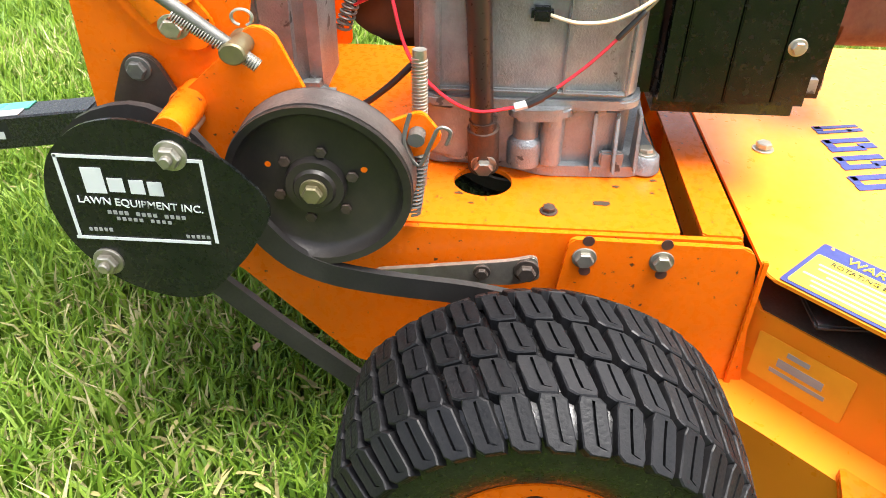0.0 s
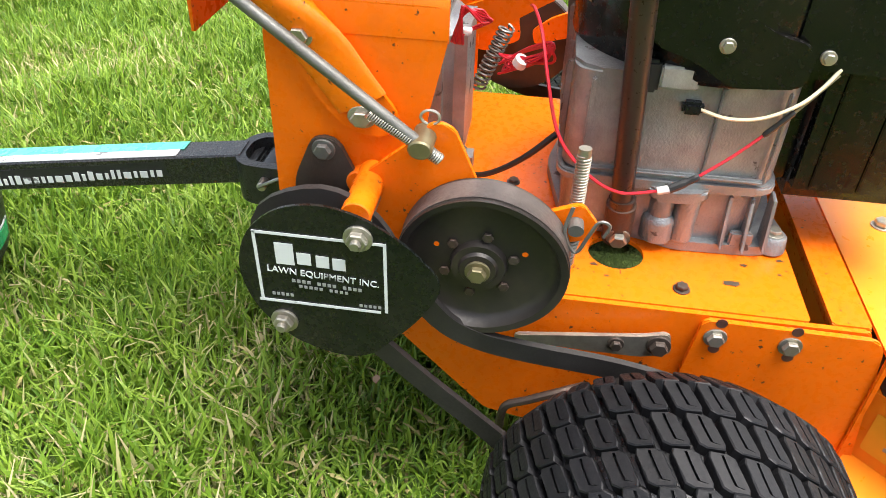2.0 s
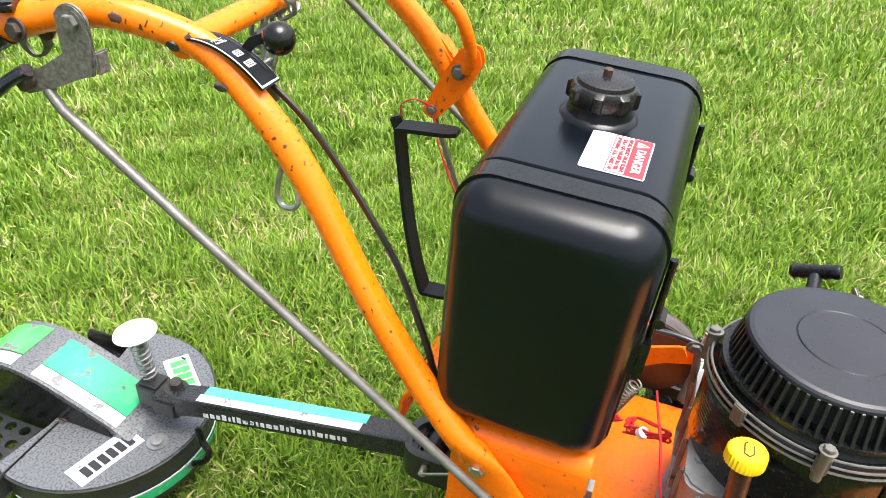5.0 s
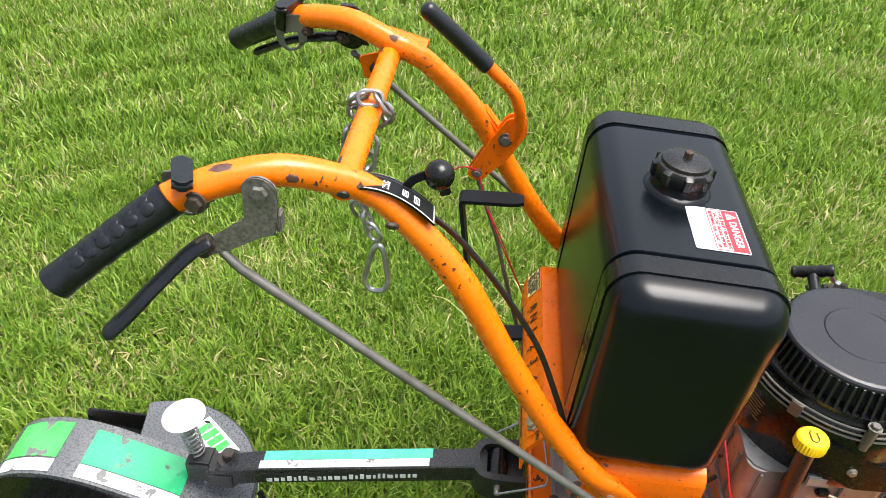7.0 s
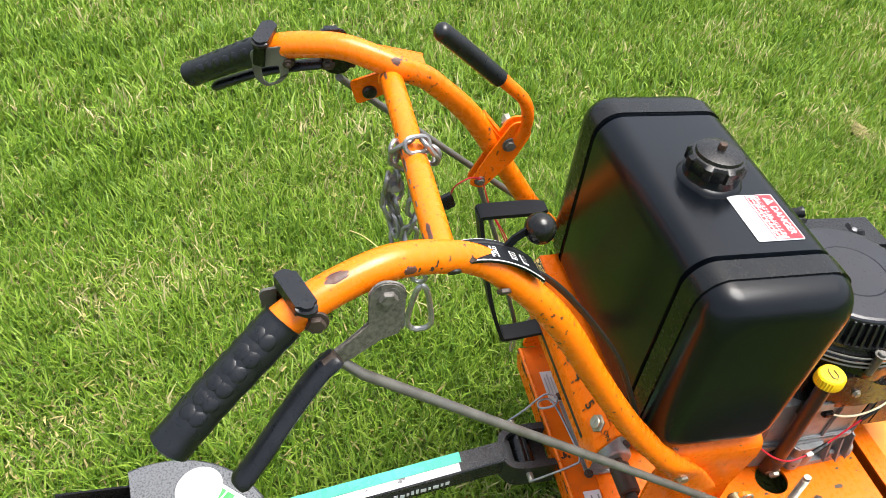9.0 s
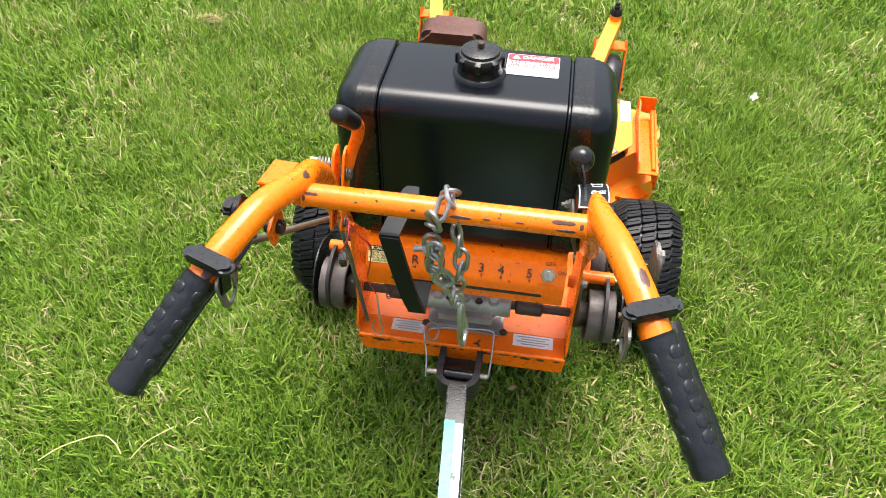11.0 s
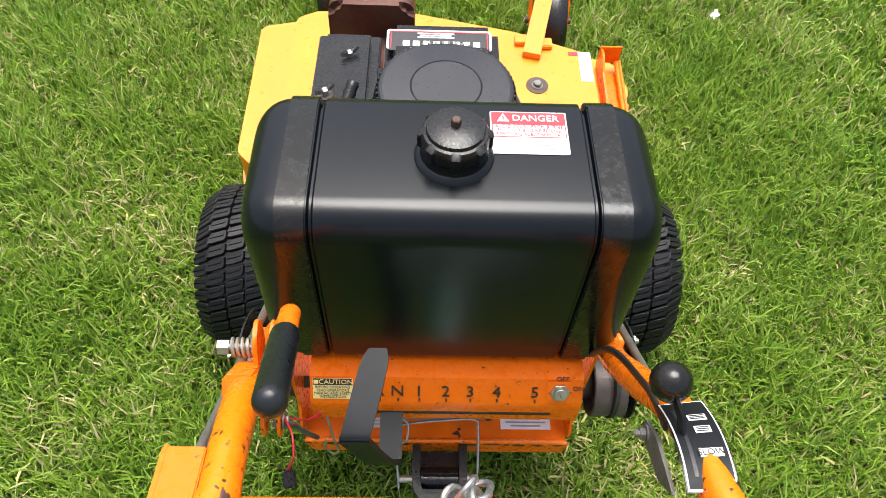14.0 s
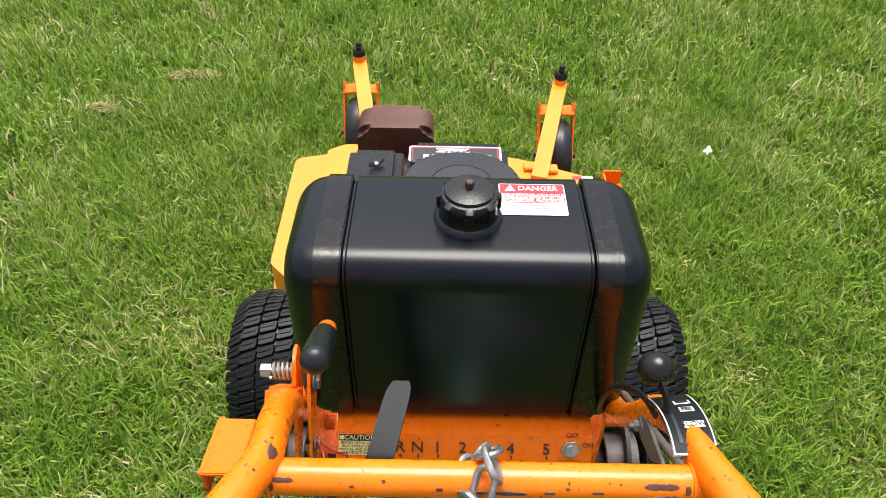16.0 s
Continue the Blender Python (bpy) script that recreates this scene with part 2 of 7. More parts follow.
def seated(x, y, z):
    """The machine as it stands: the mast and tank sit low, the front is a little longer, the sulky is drawn up close."""
    if y < -0.18 and z < 0.45 and abs(x) < 0.4:
        k = min(1.0, (-y - 0.18) / 0.42)
        return Vector((x + 0.018 * k, y + 0.037 * k, z - 0.018 * k))
    mast = 1 - ease(y, 0.13, 0.21)
    up = ease(z, 0.46, 0.60) * mast
    top = ease(z, 0.93, 1.02) * mast
    side = ease(z, 0.60, 0.95) * ease(-y, 0.10, 0.24)
    dx = -0.018 * side * ease(x, 0.15, 0.21) + 0.004 * side * ease(-x, 0.15, 0.18)
    dy = 0.013 * up * ease(-y, 0.03, 0.25) + 0.012 * ease(y, 0.17, 0.27) + 0.027 * max(0.0, y - 0.45)
    dz = -0.020 * up - 0.009 * top - 0.012 * ease(y, 0.40, 0.48) * ease(z, 0.50, 0.60) - 0.014 * ease(y, 0.95, 1.1) * ease(z, 0.24, 0.36)
    return Vector((x + dx, y + dy, z + dz))


def unseated(p):
    """Where a point must be drawn to come to rest at p."""
    q = Vector(p)
    for _ in range(12):
        q += Vector(p) - seated(*q)
    return tuple(q)


def settle(me):
    for v in me.vertices:
        v.co = seated(*v.co)


def part(name, bm, material, parent=None, label="", sharp=38, seat=True):
    me = bpy.data.meshes.new(name)
    bmesh.ops.recalc_face_normals(bm, faces=bm.faces)
    bm.to_mesh(me)
    bm.free()
    if seat and parent is not None:
        settle(me)
    me.materials.append(material)
    for p in me.polygons:
        p.use_smooth = True
    me.set_sharp_from_angle(angle=radians(sharp))
    ob = new(name, me)
    if parent is not None:
        hang(ob, parent)
    if label:
        ob["label"] = label
    return ob


def thing(name, place, label, category, group="", kind=""):
    ob = new(name)
    ob.empty_display_size = 0.05
    ob.location = place
    return tagged(ob, label, category, group, kind)


def B():
    return bmesh.new()


def frame_to(axis, up=(0, 0, 1)):
    z = Vector(axis).normalized()
    u = Vector(up)
    if abs(z.dot(u.normalized())) > 0.98:
        u = Vector((0, 1, 0))
    x = u.cross(z).normalized()
    y = z.cross(x)
    return Matrix((x, y, z)).transposed().to_4x4()


def add_box(bm, c, s, bevel=0.0, turn=None, seg=2):
    m = Matrix.Translation(c) @ (turn or Matrix.Identity(4)) @ Matrix.Diagonal((*s, 1))
    r = bmesh.ops.create_cube(bm, size=1, matrix=m)
    if bevel:
        e = list({e for v in r["verts"] for e in v.link_edges})
        bmesh.ops.bevel(bm, geom=e, offset=bevel, segments=seg, affect="EDGES", clamp_overlap=True)
    return bm


def add_cyl(bm, p0, p1, r0, r1=None, seg=20, bevel=0.0):
    p0, p1 = Vector(p0), Vector(p1)
    r1 = r0 if r1 is None else r1
    d = (p1 - p0).length
    b = min(bevel, d * 0.4)
    prof = [(0, 0), (max(r0 - b, 0), 0), (r0, b), (r1, d - b), (max(r1 - b, 0), d), (0, d)] if b else [(0, 0), (r0, 0), (r1, d), (0, d)]
    return add_lathe(bm, prof, p0, p1 - p0, seg)


def add_lathe(bm, prof, origin, axis, seg=32, closed=False):
    m = Matrix.Translation(origin) @ frame_to(axis)
    rings = []
    for r, h in prof:
        if r < 1e-6:
            rings.append([bm.verts.new(m @ Vector((0, 0, h)))])
        else:
            rings.append([bm.verts.new(m @ Vector((r * math.cos(2 * math.pi * i / seg), r * math.sin(2 * math.pi * i / seg), h))) for i in range(seg)])
    pairs = list(zip(rings, rings[1:])) + ([(rings[-1], rings[0])] if closed else [])
    for a, b in pairs:
        for i in range(seg):
            j = (i + 1) % seg
            if len(a) == 1 and len(b) == 1:
                continue
            if len(a) == 1:
                bm.faces.new((a[0], b[i], b[j]))
            elif len(b) == 1:
                bm.faces.new((a[i], a[j], b[0]))
            else:
                bm.faces.new((a[i], a[j], b[j], b[i]))
    return bm


def spline(pts, n=8):
    pts = [Vector(p) for p in pts]
    out = []
    for i in range(len(pts) - 1):
        a, b, c, d = pts[max(i - 1, 0)], pts[i], pts[i + 1], pts[min(i + 2, len(pts) - 1)]
        for k in range(n):
            t = k / n
            out.append(0.5 * ((2 * b) + (c - a) * t + (2 * a - 5 * b + 4 * c - d) * t * t + (3 * b - a - 3 * c + d) * t ** 3))
    return out + [pts[-1]]


def add_tube(bm, pts, r, seg=12, closed=False, section=None, cap=True):
    """Sweeps a round (or given) section along the points. r: one radius or one a point."""
    pts = [Vector(p) for p in pts]
    n = len(pts)
    tan = []
    for i in range(n):
        a = pts[(i - 1) % n] if closed else pts[max(i - 1, 0)]
        b = pts[(i + 1) % n] if closed else pts[min(i + 1, n - 1)]
        tan.append((b - a).normalized())
    ref = Vector((0, 0, 1)) if abs(tan[0].z) < 0.9 else Vector((1, 0, 0))
    x = ref.cross(tan[0]).normalized()
    rings = []
    for i in range(n):
        x = (x - tan[i] * x.dot(tan[i])).normalized()
        y = tan[i].cross(x)
        ri = r[i] if isinstance(r, (list, tuple)) else r
        sec = section or [(math.cos(2 * math.pi * k / seg), math.sin(2 * math.pi * k / seg)) for k in range(seg)]
        rings.append([bm.verts.new(pts[i] + (x * u + y * v) * ri) for u, v in sec])
    k = len(rings[0])
    for i in range(n if closed else n - 1):
        a, b = rings[i], rings[(i + 1) % n]
        for j in range(k):
            bm.faces.new((a[j], a[(j + 1) % k], b[(j + 1) % k], b[j]))
    if cap and not closed:
        bm.faces.new(list(reversed(rings[0])))
        bm.faces.new(rings[-1])
    return bm


def rounded(poly, r, n=4):
    """A 2D outline with its corners rounded."""
    out = []
    k = len(poly)
    for i in range(k):
        p0, p, p1 = Vector(poly[i - 1]), Vector(poly[i]), Vector(poly[(i + 1) % k])
        d0, d1 = (p0 - p), (p1 - p)
        rr = min(r, d0.length * 0.45, d1.length * 0.45)
        a, b = p + d0.normalized() * rr, p + d1.normalized() * rr
        for j in range(n + 1):
            t = j / n
            out.append(tuple(a * (1 - t) ** 2 + p * 2 * t * (1 - t) + b * t * t))
    return out


def add_plate(bm, poly, at, thick, axis="x", bevel=0.0):
    """Extrudes a 2D outline along an axis: x takes (y, z), y takes (x, z), z takes (x, y)."""
    def place(u, v, w):
        return {"x": (w, u, v), "y": (u, w, v), "z": (u, v, w)}[axis]
    a = [bm.verts.new(place(u, v, at)) for u, v in poly]
    b = [bm.verts.new(place(u, v, at + thick)) for u, v in poly]
    k = len(a)
    faces = [bm.faces.new(a), bm.faces.new(b)]
    for i in range(k):
        faces.append(bm.faces.new((a[i], a[(i + 1) % k], b[(i + 1) % k], b[i])))
    if bevel:
        e = list({e for f in faces[:2] for e in f.edges})
        bmesh.ops.bevel(bm, geom=e, offset=bevel, segments=2, affect="EDGES", clamp_overlap=True)
    return bm


def bolt(parent, p, axis, r=0.008, h=0.006, material=None, washer=True, label="", stud=0.0):
    """A hexagon head on a washer, seated at p."""
    bm = B()
    a = Vector(axis).normalized()
    p = Vector(p)
    if washer:
        add_cyl(bm, p - a * 0.001, p + a * 0.0018, r * 1.35, seg=20, bevel=0.0005)
    add_cyl(bm, p + a * 0.0015, p + a * (0.0015 + h), r, seg=6, bevel=h * 0.18)
    if stud:
        add_cyl(bm, p + a * h, p + a * (h + stud), r * 0.5, seg=12, bevel=0.001)
    return part("bolt", bm, material or M_ZINC, parent, label, sharp=25)


def text(name, body, size, m, material, parent, label="", squash=1.0, deep=0.0004, seat=True):
    cu = bpy.data.curves.new(name, "FONT")
    cu.body = body
    cu.size = size
    cu.align_x, cu.align_y = "CENTER", "CENTER"
    cu.extrude = deep
    cu.resolution_u = 3
    tmp = bpy.data.objects.new(name, cu)
    me = bpy.data.meshes.new_from_object(tmp)
    bpy.data.objects.remove(tmp)
    me.transform(m @ Matrix.Diagonal((squash, 1, 1, 1)))
    if seat:
        settle(me)
    me.materials.clear()
    me.materials.append(material)
    ob = new(name, me)
    hang(ob, parent)
    if label:
        ob["label"] = label
    return ob


def bars(name, rows, m, material, parent, label="", deep=0.0005):
    """Plain bars (x, y, width, height) on a label's face."""
    bm = B()
    for x, y, w, h in rows:
        add_box(bm, (x, y, 0), (w, h, deep))
    bm.transform(m)
    return part(name, bm, material, parent, label)


def each_bar(name, rows, m, material, parent, label=""):
    return [bars(name, [r], m, material, parent, label) for r in rows]


def wear_patch(parent, path, r, a0, a1, side=(1, 0, 0), seed=0):
    """A ragged patch of bare primer lying on a tube; angles from the side, up positive."""
    rng = random.Random(seed)
    pts = spline(path, 6)
    bm = B()
    rows = []
    for i, p in enumerate(pts):
        t = (pts[min(i + 1, len(pts) - 1)] - pts[max(i - 1, 0)]).normalized()
        s = Vector(side)
        s = (s - t * s.dot(t)).normalized()
        u = s.cross(t)
        u = u if u.z > 0 else -u
        e = min(i, len(pts) - 1 - i) / (len(pts) / 2)
        mid, half = (a0 + a1) / 2, (a1 - a0) / 2 * (0.25 + 0.75 * min(1, 2.2 * e)) * rng.uniform(0.75, 1.15)
        ring = [radians(mid + half * (q - 3) / 3) for q in range(7)]
        rows.append([bm.verts.new(p + (s * math.cos(a) + u * math.sin(a)) * (r + (0.0005 if 0 < q < 6 else -0.0004))) for q, a in enumerate(ring)])
    for a, b in zip(rows, rows[1:]):
        for q in range(6):
            bm.faces.new((a[q], a[q + 1], b[q + 1], b[q]))
    return part("worn_patch", bm, M_BARE, parent, "bare brown patch of worn paint")


def helix(bm, p0, p1, r, wire, turns, seg=6, per=14):
    p0, p1 = Vector(p0), Vector(p1)
    m = frame_to(p1 - p0)
    d = (p1 - p0).length
    n = int(turns * per)
    pts = [p0 + m @ Vector((r * math.cos(2 * math.pi * i / per), r * math.sin(2 * math.pi * i / per), d * i / n)) for i in range(n + 1)]
    return add_tube(bm, pts, wire, seg)


# ---- the mower: x to its right, y ahead ----
mower = thing("walk_behind_mower", (0, 0.3, 0), "orange commercial walk-behind lawn mower with black fuel tank, standing on grass", "lawn mower")

# engine deck: a folded plate with side panels
DECK_Z = 0.315
bm = B()
edges = []
for loop in (rounded([(-0.218, -0.03), (0.218, -0.03), (0.218, 0.456), (-0.218, 0.456)], 0.004), [(0.140 + 0.0285 * math.cos(a), 0.273 + 0.0285 * math.sin(a)) for a in np.linspace(0, 2 * math.pi, 37)[:-1]]):
    vs = [bm.verts.new((x, y, DECK_Z)) for x, y in loop]
    edges += [bm.edges.new((vs[i - 1], vs[i])) for i in range(len(vs))]
bmesh.ops.triangle_fill(bm, use_beauty=True, use_dissolve=False, edges=edges)
bmesh.ops.recalc_face_normals(bm, faces=bm.faces)
low = bmesh.ops.extrude_face_region(bm, geom=bm.faces[:])
bmesh.ops.translate(bm, verts=[v for v in low["geom"] if isinstance(v, bmesh.types.BMVert)], vec=(0, 0, -0.005))
engine_deck = part("engine_deck", bm, M_ORANGE, mower, "orange steel engine deck plate with chipped paint")
bm = B()
add_plate(bm, rounded([(-0.218, 0.476), (0.218, 0.476), (0.218, 0.512), (-0.218, 0.512)], 0.003), DECK_Z - 0.005, 0.005, "z", 0.0015)
add_plate(bm, [(-0.218, 0.25), (0.218, 0.25), (0.218, DECK_Z - 0.004), (-0.218, DECK_Z - 0.004)], 0.507, 0.005, "y")
part("front_strip", bm, M_ORANGE, engine_deck)
bm = B()
add_box(bm, (0, 0.466, 0.262), (0.43, 0.03, 0.006))
part("slot_floor", bm, M_RUST, engine_deck)
for s in (1, -1):
    bm = B()
    poly = rounded([(-0.05, DECK_Z - 0.002), (0.512, DECK_Z - 0.002), (0.512, 0.14), (0.20, 0.128), (0.16, 0.138), (0.05, 0.255), (-0.05, 0.29)], 0.006)
    add_plate(bm, poly, s * 0.221 - 0.003, 0.006, "x", 0.0015)
    side = part("side_panel", bm, M_ORANGE, engine_deck)
    bm = B()
    poly = rounded([(0.354, DECK_Z - 0.002), (0.515, DECK_Z - 0.004), (0.523, 0.30), (0.545, 0.14), (0.40, 0.13), (0.345, 0.235)], 0.006)
    add_plate(bm, poly, s * 0.2295 - 0.003, 0.006, "x", 0.0015)
    bracket = part("axle_bracket", bm, M_ORANGE, engine_deck)
    bm = B()
    add_box(bm, (s * 0.235, 0.53, 0.22), (0.005, 0.006, 0.16), 0.001)
    part("bracket_fold", bm, M_ORANGE, engine_deck)
    for y in (0.369, 0.44):
        bolt(bracket, (s * 0.2325, y, 0.293), (s, 0, 0), 0.0085, 0.006)
        for dz in (0.019, -0.015):
            bm = B()
            add_cyl(bm, (s * 0.2322, y + 0.002, 0.293 + dz), (s * 0.2332, y + 0.002, 0.293 + dz), 0.0055, seg=18)
            part("slot", bm, M_BARE, bracket, "worn adjuster slot")
# hole, bolts and chips on the deck plate
rng = random.Random(12)
for x, y, r in ((0.118, 0.398, 0.010), (0.140, 0.406, 0.005), (0.172, 0.388, 0.011), (0.165, 0.250, 0.005), (0.182, 0.262, 0.003), (0.205, 0.20, 0.006), (0.125, 0.445, 0.005), (0.15, 0.44, 0.003)):
    bm = B()
    add_plate(bm, [(x + r * rng.uniform(0.4, 1.1) * 0.55 * math.cos(a), y + r * rng.uniform(0.45, 1.1) * math.sin(a)) for a in np.linspace(0, 2 * math.pi, 15)[:-1]], DECK_Z + 0.0002, 0.0005, "z")
    part("paint_chip", bm, M_RUST, engine_deck, "rusty spot of chipped paint")
bolt(engine_deck, (0.191, 0.336, DECK_Z), (0, 0, 1), 0.0065, 0.005, M_RUST)
bolt(engine_deck, (-0.191, 0.336, DECK_Z), (0, 0, 1), 0.0065, 0.005, M_RUST)
bolt(engine_deck, (0.02, 0.165, DECK_Z), (0, 0, 1), 0.006, 0.004, M_RUST)
bolt(engine_deck, (0.09, 0.188, DECK_Z), (0, 0, 1), 0.007, 0.006, M_RUST)
bm = B()
add_plate(bm, rounded([(0.075, 0.165), (0.083, 0.165), (0.083, 0.215), (0.075, 0.215)], 0.003), DECK_Z + 0.0005, 0.0008, "z")
part("adjuster_slot", bm, M_INK, engine_deck)
# transmission floor and rear bumper lip
bm = B()
add_plate(bm, rounded([(-0.216, -0.083), (0.216, -0.083), (0.216, -0.031), (-0.216, -0.031)], 0.002), 0.310, 0.005, "z", 0.001)
floor_plate = part("gearbox_floor", bm, M_DUSTY, mower, "dusty orange floor plate under the gearbox")
bm = B()
add_plate(bm, rounded([(-0.218, 0.316), (0.220, 0.316), (0.214, 0.274), (-0.206, 0.274)], 0.004), -0.088, 0.006, "y", 0.0015)
part("rear_lip", bm, M_ORANGE, floor_plate, "orange rear lip with worn edge")
bm = B()
add_tube(bm, [(-0.214, -0.084, 0.3145), (0.214, -0.084, 0.3145)], 0.0042, 8)
part("worn_edge", bm, M_TUBE, floor_plate)

rng = random.Random(31)
for i in range(16):
    x, w, h = -0.20 + 0.0265 * i + rng.uniform(-0.01, 0.01), rng.uniform(0.004, 0.017), rng.uniform(0.0015, 0.005)
    bm = B()
    add_plate(bm, [(x + w * math.cos(a) * rng.uniform(0.6, 1.1), 0.3135 - 0.9 * h + h * math.sin(a) * rng.uniform(0.5, 1.1)) for a in np.linspace(0, 2 * math.pi, 13)[:-1]], -0.0890, 0.0008, "y")
    part("paint_chip", bm, M_RUST, floor_plate, "dark chip in the lip's paint")

# console: two side plates and the rounded tank seat
console = None
for s in (1, -1):
    bm = B()
    poly = rounded([(-0.078, 0.316), (-0.078, 0.335), (-0.053, 0.395), (-0.05, 0.59), (-0.03, 0.616), (0.105, 0.616), (0.107, 0.59), (0.09, 0.50), (0.092, 0.316)], 0.008)
    add_plate(bm, poly, s * 0.219 - 0.0025, 0.005, "x", 0.001)
    ob = part("console_side", bm, M_ORANGE, mower)
    console = console or ob
bm = B()
sec = [(-0.222, 0.588), (-0.222, 0.613), (-0.218, 0.625), (-0.206, 0.633), (0.206, 0.633), (0.218, 0.625), (0.222, 0.613), (0.222, 0.588)]
inner = [(x * 0.982, z - 0.004) for x, z in reversed(sec)]
add_plate(bm, sec + inner, -0.045, 0.152, "y")
part("tank_seat", bm, M_ORANGE, console)

# gear selector panel behind the tank
PAN = [(-0.04, 0.642), (-0.1095, 0.6415), (-0.132, 0.612), (-0.136, 0.603), (-0.136, 0.560), (-0.132, 0.560), (-0.132, 0.602), (-0.128, 0.610), (-0.1065, 0.6375), (-0.04, 0.638)]
bm = B()
add_plate(bm, PAN, -0.172, 0.358, "x", 0.0008)
gear_panel = part("gear_panel", bm, M_ORANGE, mower, "orange gear selector panel with black numbers")
slope = math.degrees(math.atan2(0.068, 0.05))
def on_panel(x, d):
    """A pose on the sloping face, d metres up from its lower edge."""
    k = radians(slope)
    return Matrix.Translation((x, -0.132 + d * math.cos(k) - 0.0012, 0.612 + d * math.sin(k) + 0.0008)) @ pose(0, 0, 0, slope, 0, 0)
for x, ch in ((-0.082, "R"), (-0.058, "N"), (-0.03, "1"), (0.005, "2"), (0.037, "3"), (0.072, "4"), (0.122, "5")):
    text("gear_letter" if ch in "RN" else "gear_number", ch, 0.024, on_panel(x, 0.016), M_INK, gear_panel)
    bars("gear_tick", [(0, 0, 0.0022, 0.005)], on_panel(x + 0.001, 0.003), M_INK, gear_panel)
bm = B()
add_plate(bm, rounded([(-0.125, 0.580), (0.148, 0.580), (0.148, 0.587), (-0.125, 0.587)], 0.003), -0.1375, 0.001, "y")
part("gear_slot", bm, M_INK, gear_panel, "dark gear lever slot")
bm = B()
add_box(bm, (0, 0, 0), (0.052, 0.032, 0.0008), 0.0002)
bm.transform(on_panel(-0.142, 0.019))
caution = part("caution_label", bm, M_CREAM, gear_panel, "cream caution label with black header")
bars("header", [(0, 0.0108, 0.051, 0.0100)], on_panel(-0.142, 0.019) @ Matrix.Translation((0, 0, 0.0005)), M_INK, caution)
text("caution_word", "CAUTION", 0.0098, on_panel(-0.138, 0.019) @ Matrix.Translation((0, 0.0108, 0.0009)), M_CREAM, caution)
bars("warning_mark", [(-0.0215, 0.0108, 0.006, 0.006)], on_panel(-0.142, 0.019) @ Matrix.Translation((0, 0, 0.0009)), M_CREAM, caution)
for i, words in enumerate(("BEFORE OPERATING", "READ OPERATOR'S", "MANUAL AND SAFETY", "INSTRUCTIONS")):
    text("caution_line", words, 0.0058, on_panel(-0.142, 0.019) @ Matrix.Translation((0, 0.0025 - 0.0050 * i, 0.0007)), M_INK, caution, squash=0.85)
# ignition switch
sw = on_panel(0.155, 0.018)
swn = sw.to_3x3() @ Vector((0, 0, 1))
switch_plate = bars("switch_plate", [(0, 0, 0.034, 0.034)], sw, M_ORANGE, gear_panel)
bm = B()
o = sw.translation
add_cyl(bm, o, o + swn * 0.004, 0.0135, seg=6, bevel=0.001)
add_cyl(bm, o + swn * 0.003, o + swn * 0.010, 0.009, seg=20, bevel=0.001)
add_box(bm, tuple(o + swn * 0.0105), (0.002, 0.010, 0.002), 0, pose(0, 0, 0, slope, 0, 35))
part("key_switch", bm, M_ZINC, gear_panel, "grey steel hexagon key switch")
text("off_word", "OFF", 0.010, sw @ Matrix.Translation((0.002, 0.021, 0.001)), M_INK, gear_panel)
text("on_word", "ON", 0.010, sw @ Matrix.Translation((0.024, 0.006, 0.001)), M_INK, gear_panel)

# transmission and its half shafts
bm = B()
add_box(bm, (0.004, -0.012, 0.368), (0.168, 0.082, 0.074), 0.028, seg=5)
add_cyl(bm, (-0.088, -0.012, 0.384), (0.096, -0.012, 0.384), 0.027, seg=28, bevel=0.003)
add_box(bm, (0.004, -0.020, 0.324), (0.160, 0.060, 0.016), 0.006)
transmission = part("transmission", bm, M_GEAR, mower, "oily grey cast aluminium gearbox")
for x in (-0.055, 0.0, 0.06):
    bm = B()
    add_cyl(bm, (x, -0.025, 0.399), (x, -0.025, 0.415), 0.012, seg=16, bevel=0.002)
    part("gearbox_boss", bm, M_GEAR, transmission)
for x, y, z in ((-0.078, -0.048, 0.334), (0.086, -0.048, 0.334), (-0.03, -0.030, 0.404), (0.03, -0.030, 0.404), (-0.07, 0.005, 0.404), (0.08, 0.005, 0.404)):
    bolt(transmission, (x, y, z), (0, 0, 1), 0.006, 0.005, M_RUST)
for s in (1, -1):
    bm = B()
    add_cyl(bm, (s * 0.08, -0.012, 0.384), (s * 0.30, -0.012, 0.384), 0.0095, seg=16)
    part("half_shaft", bm, M_RUST, transmission)
    bm = B()
    add_cyl(bm, (s * 0.105, -0.012, 0.384), (s * 0.160, -0.012, 0.384), 0.0175, seg=20, bevel=0.003)
    part("coupling", bm, M_RUST, transmission)
bm = B()
add_box(bm, (-0.02, 0.062, 0.425), (0.14, 0.080, 0.20), 0.024, seg=3)
add_box(bm, (0.030, 0.085, 0.345), (0.050, 0.060, 0.050), 0.014, seg=3)
part("gearbox_housing", bm, M_ALU, transmission, "dirty grey cast gearbox housing")
# labels on the floor plate
for x, w, mat in ((-0.115, 0.072, M_DIRTYLBL), (0.150, 0.084, M_WHITE)):
    bm = B()
    add_box(bm, (x, -0.048, 0.3157), (w, 0.030, 0.0008))
    lab = part("rating_label", bm, mat, floor_plate, "white printed label")
    each_bar("print_line", [(x, -0.0385 - 0.0062 * i, w * (0.8 - 0.2 * (i % 2)), 0.0024) for i in range(4)], Matrix.Translation((0, 0, 0.3163)), M_GREY_INK, lab)

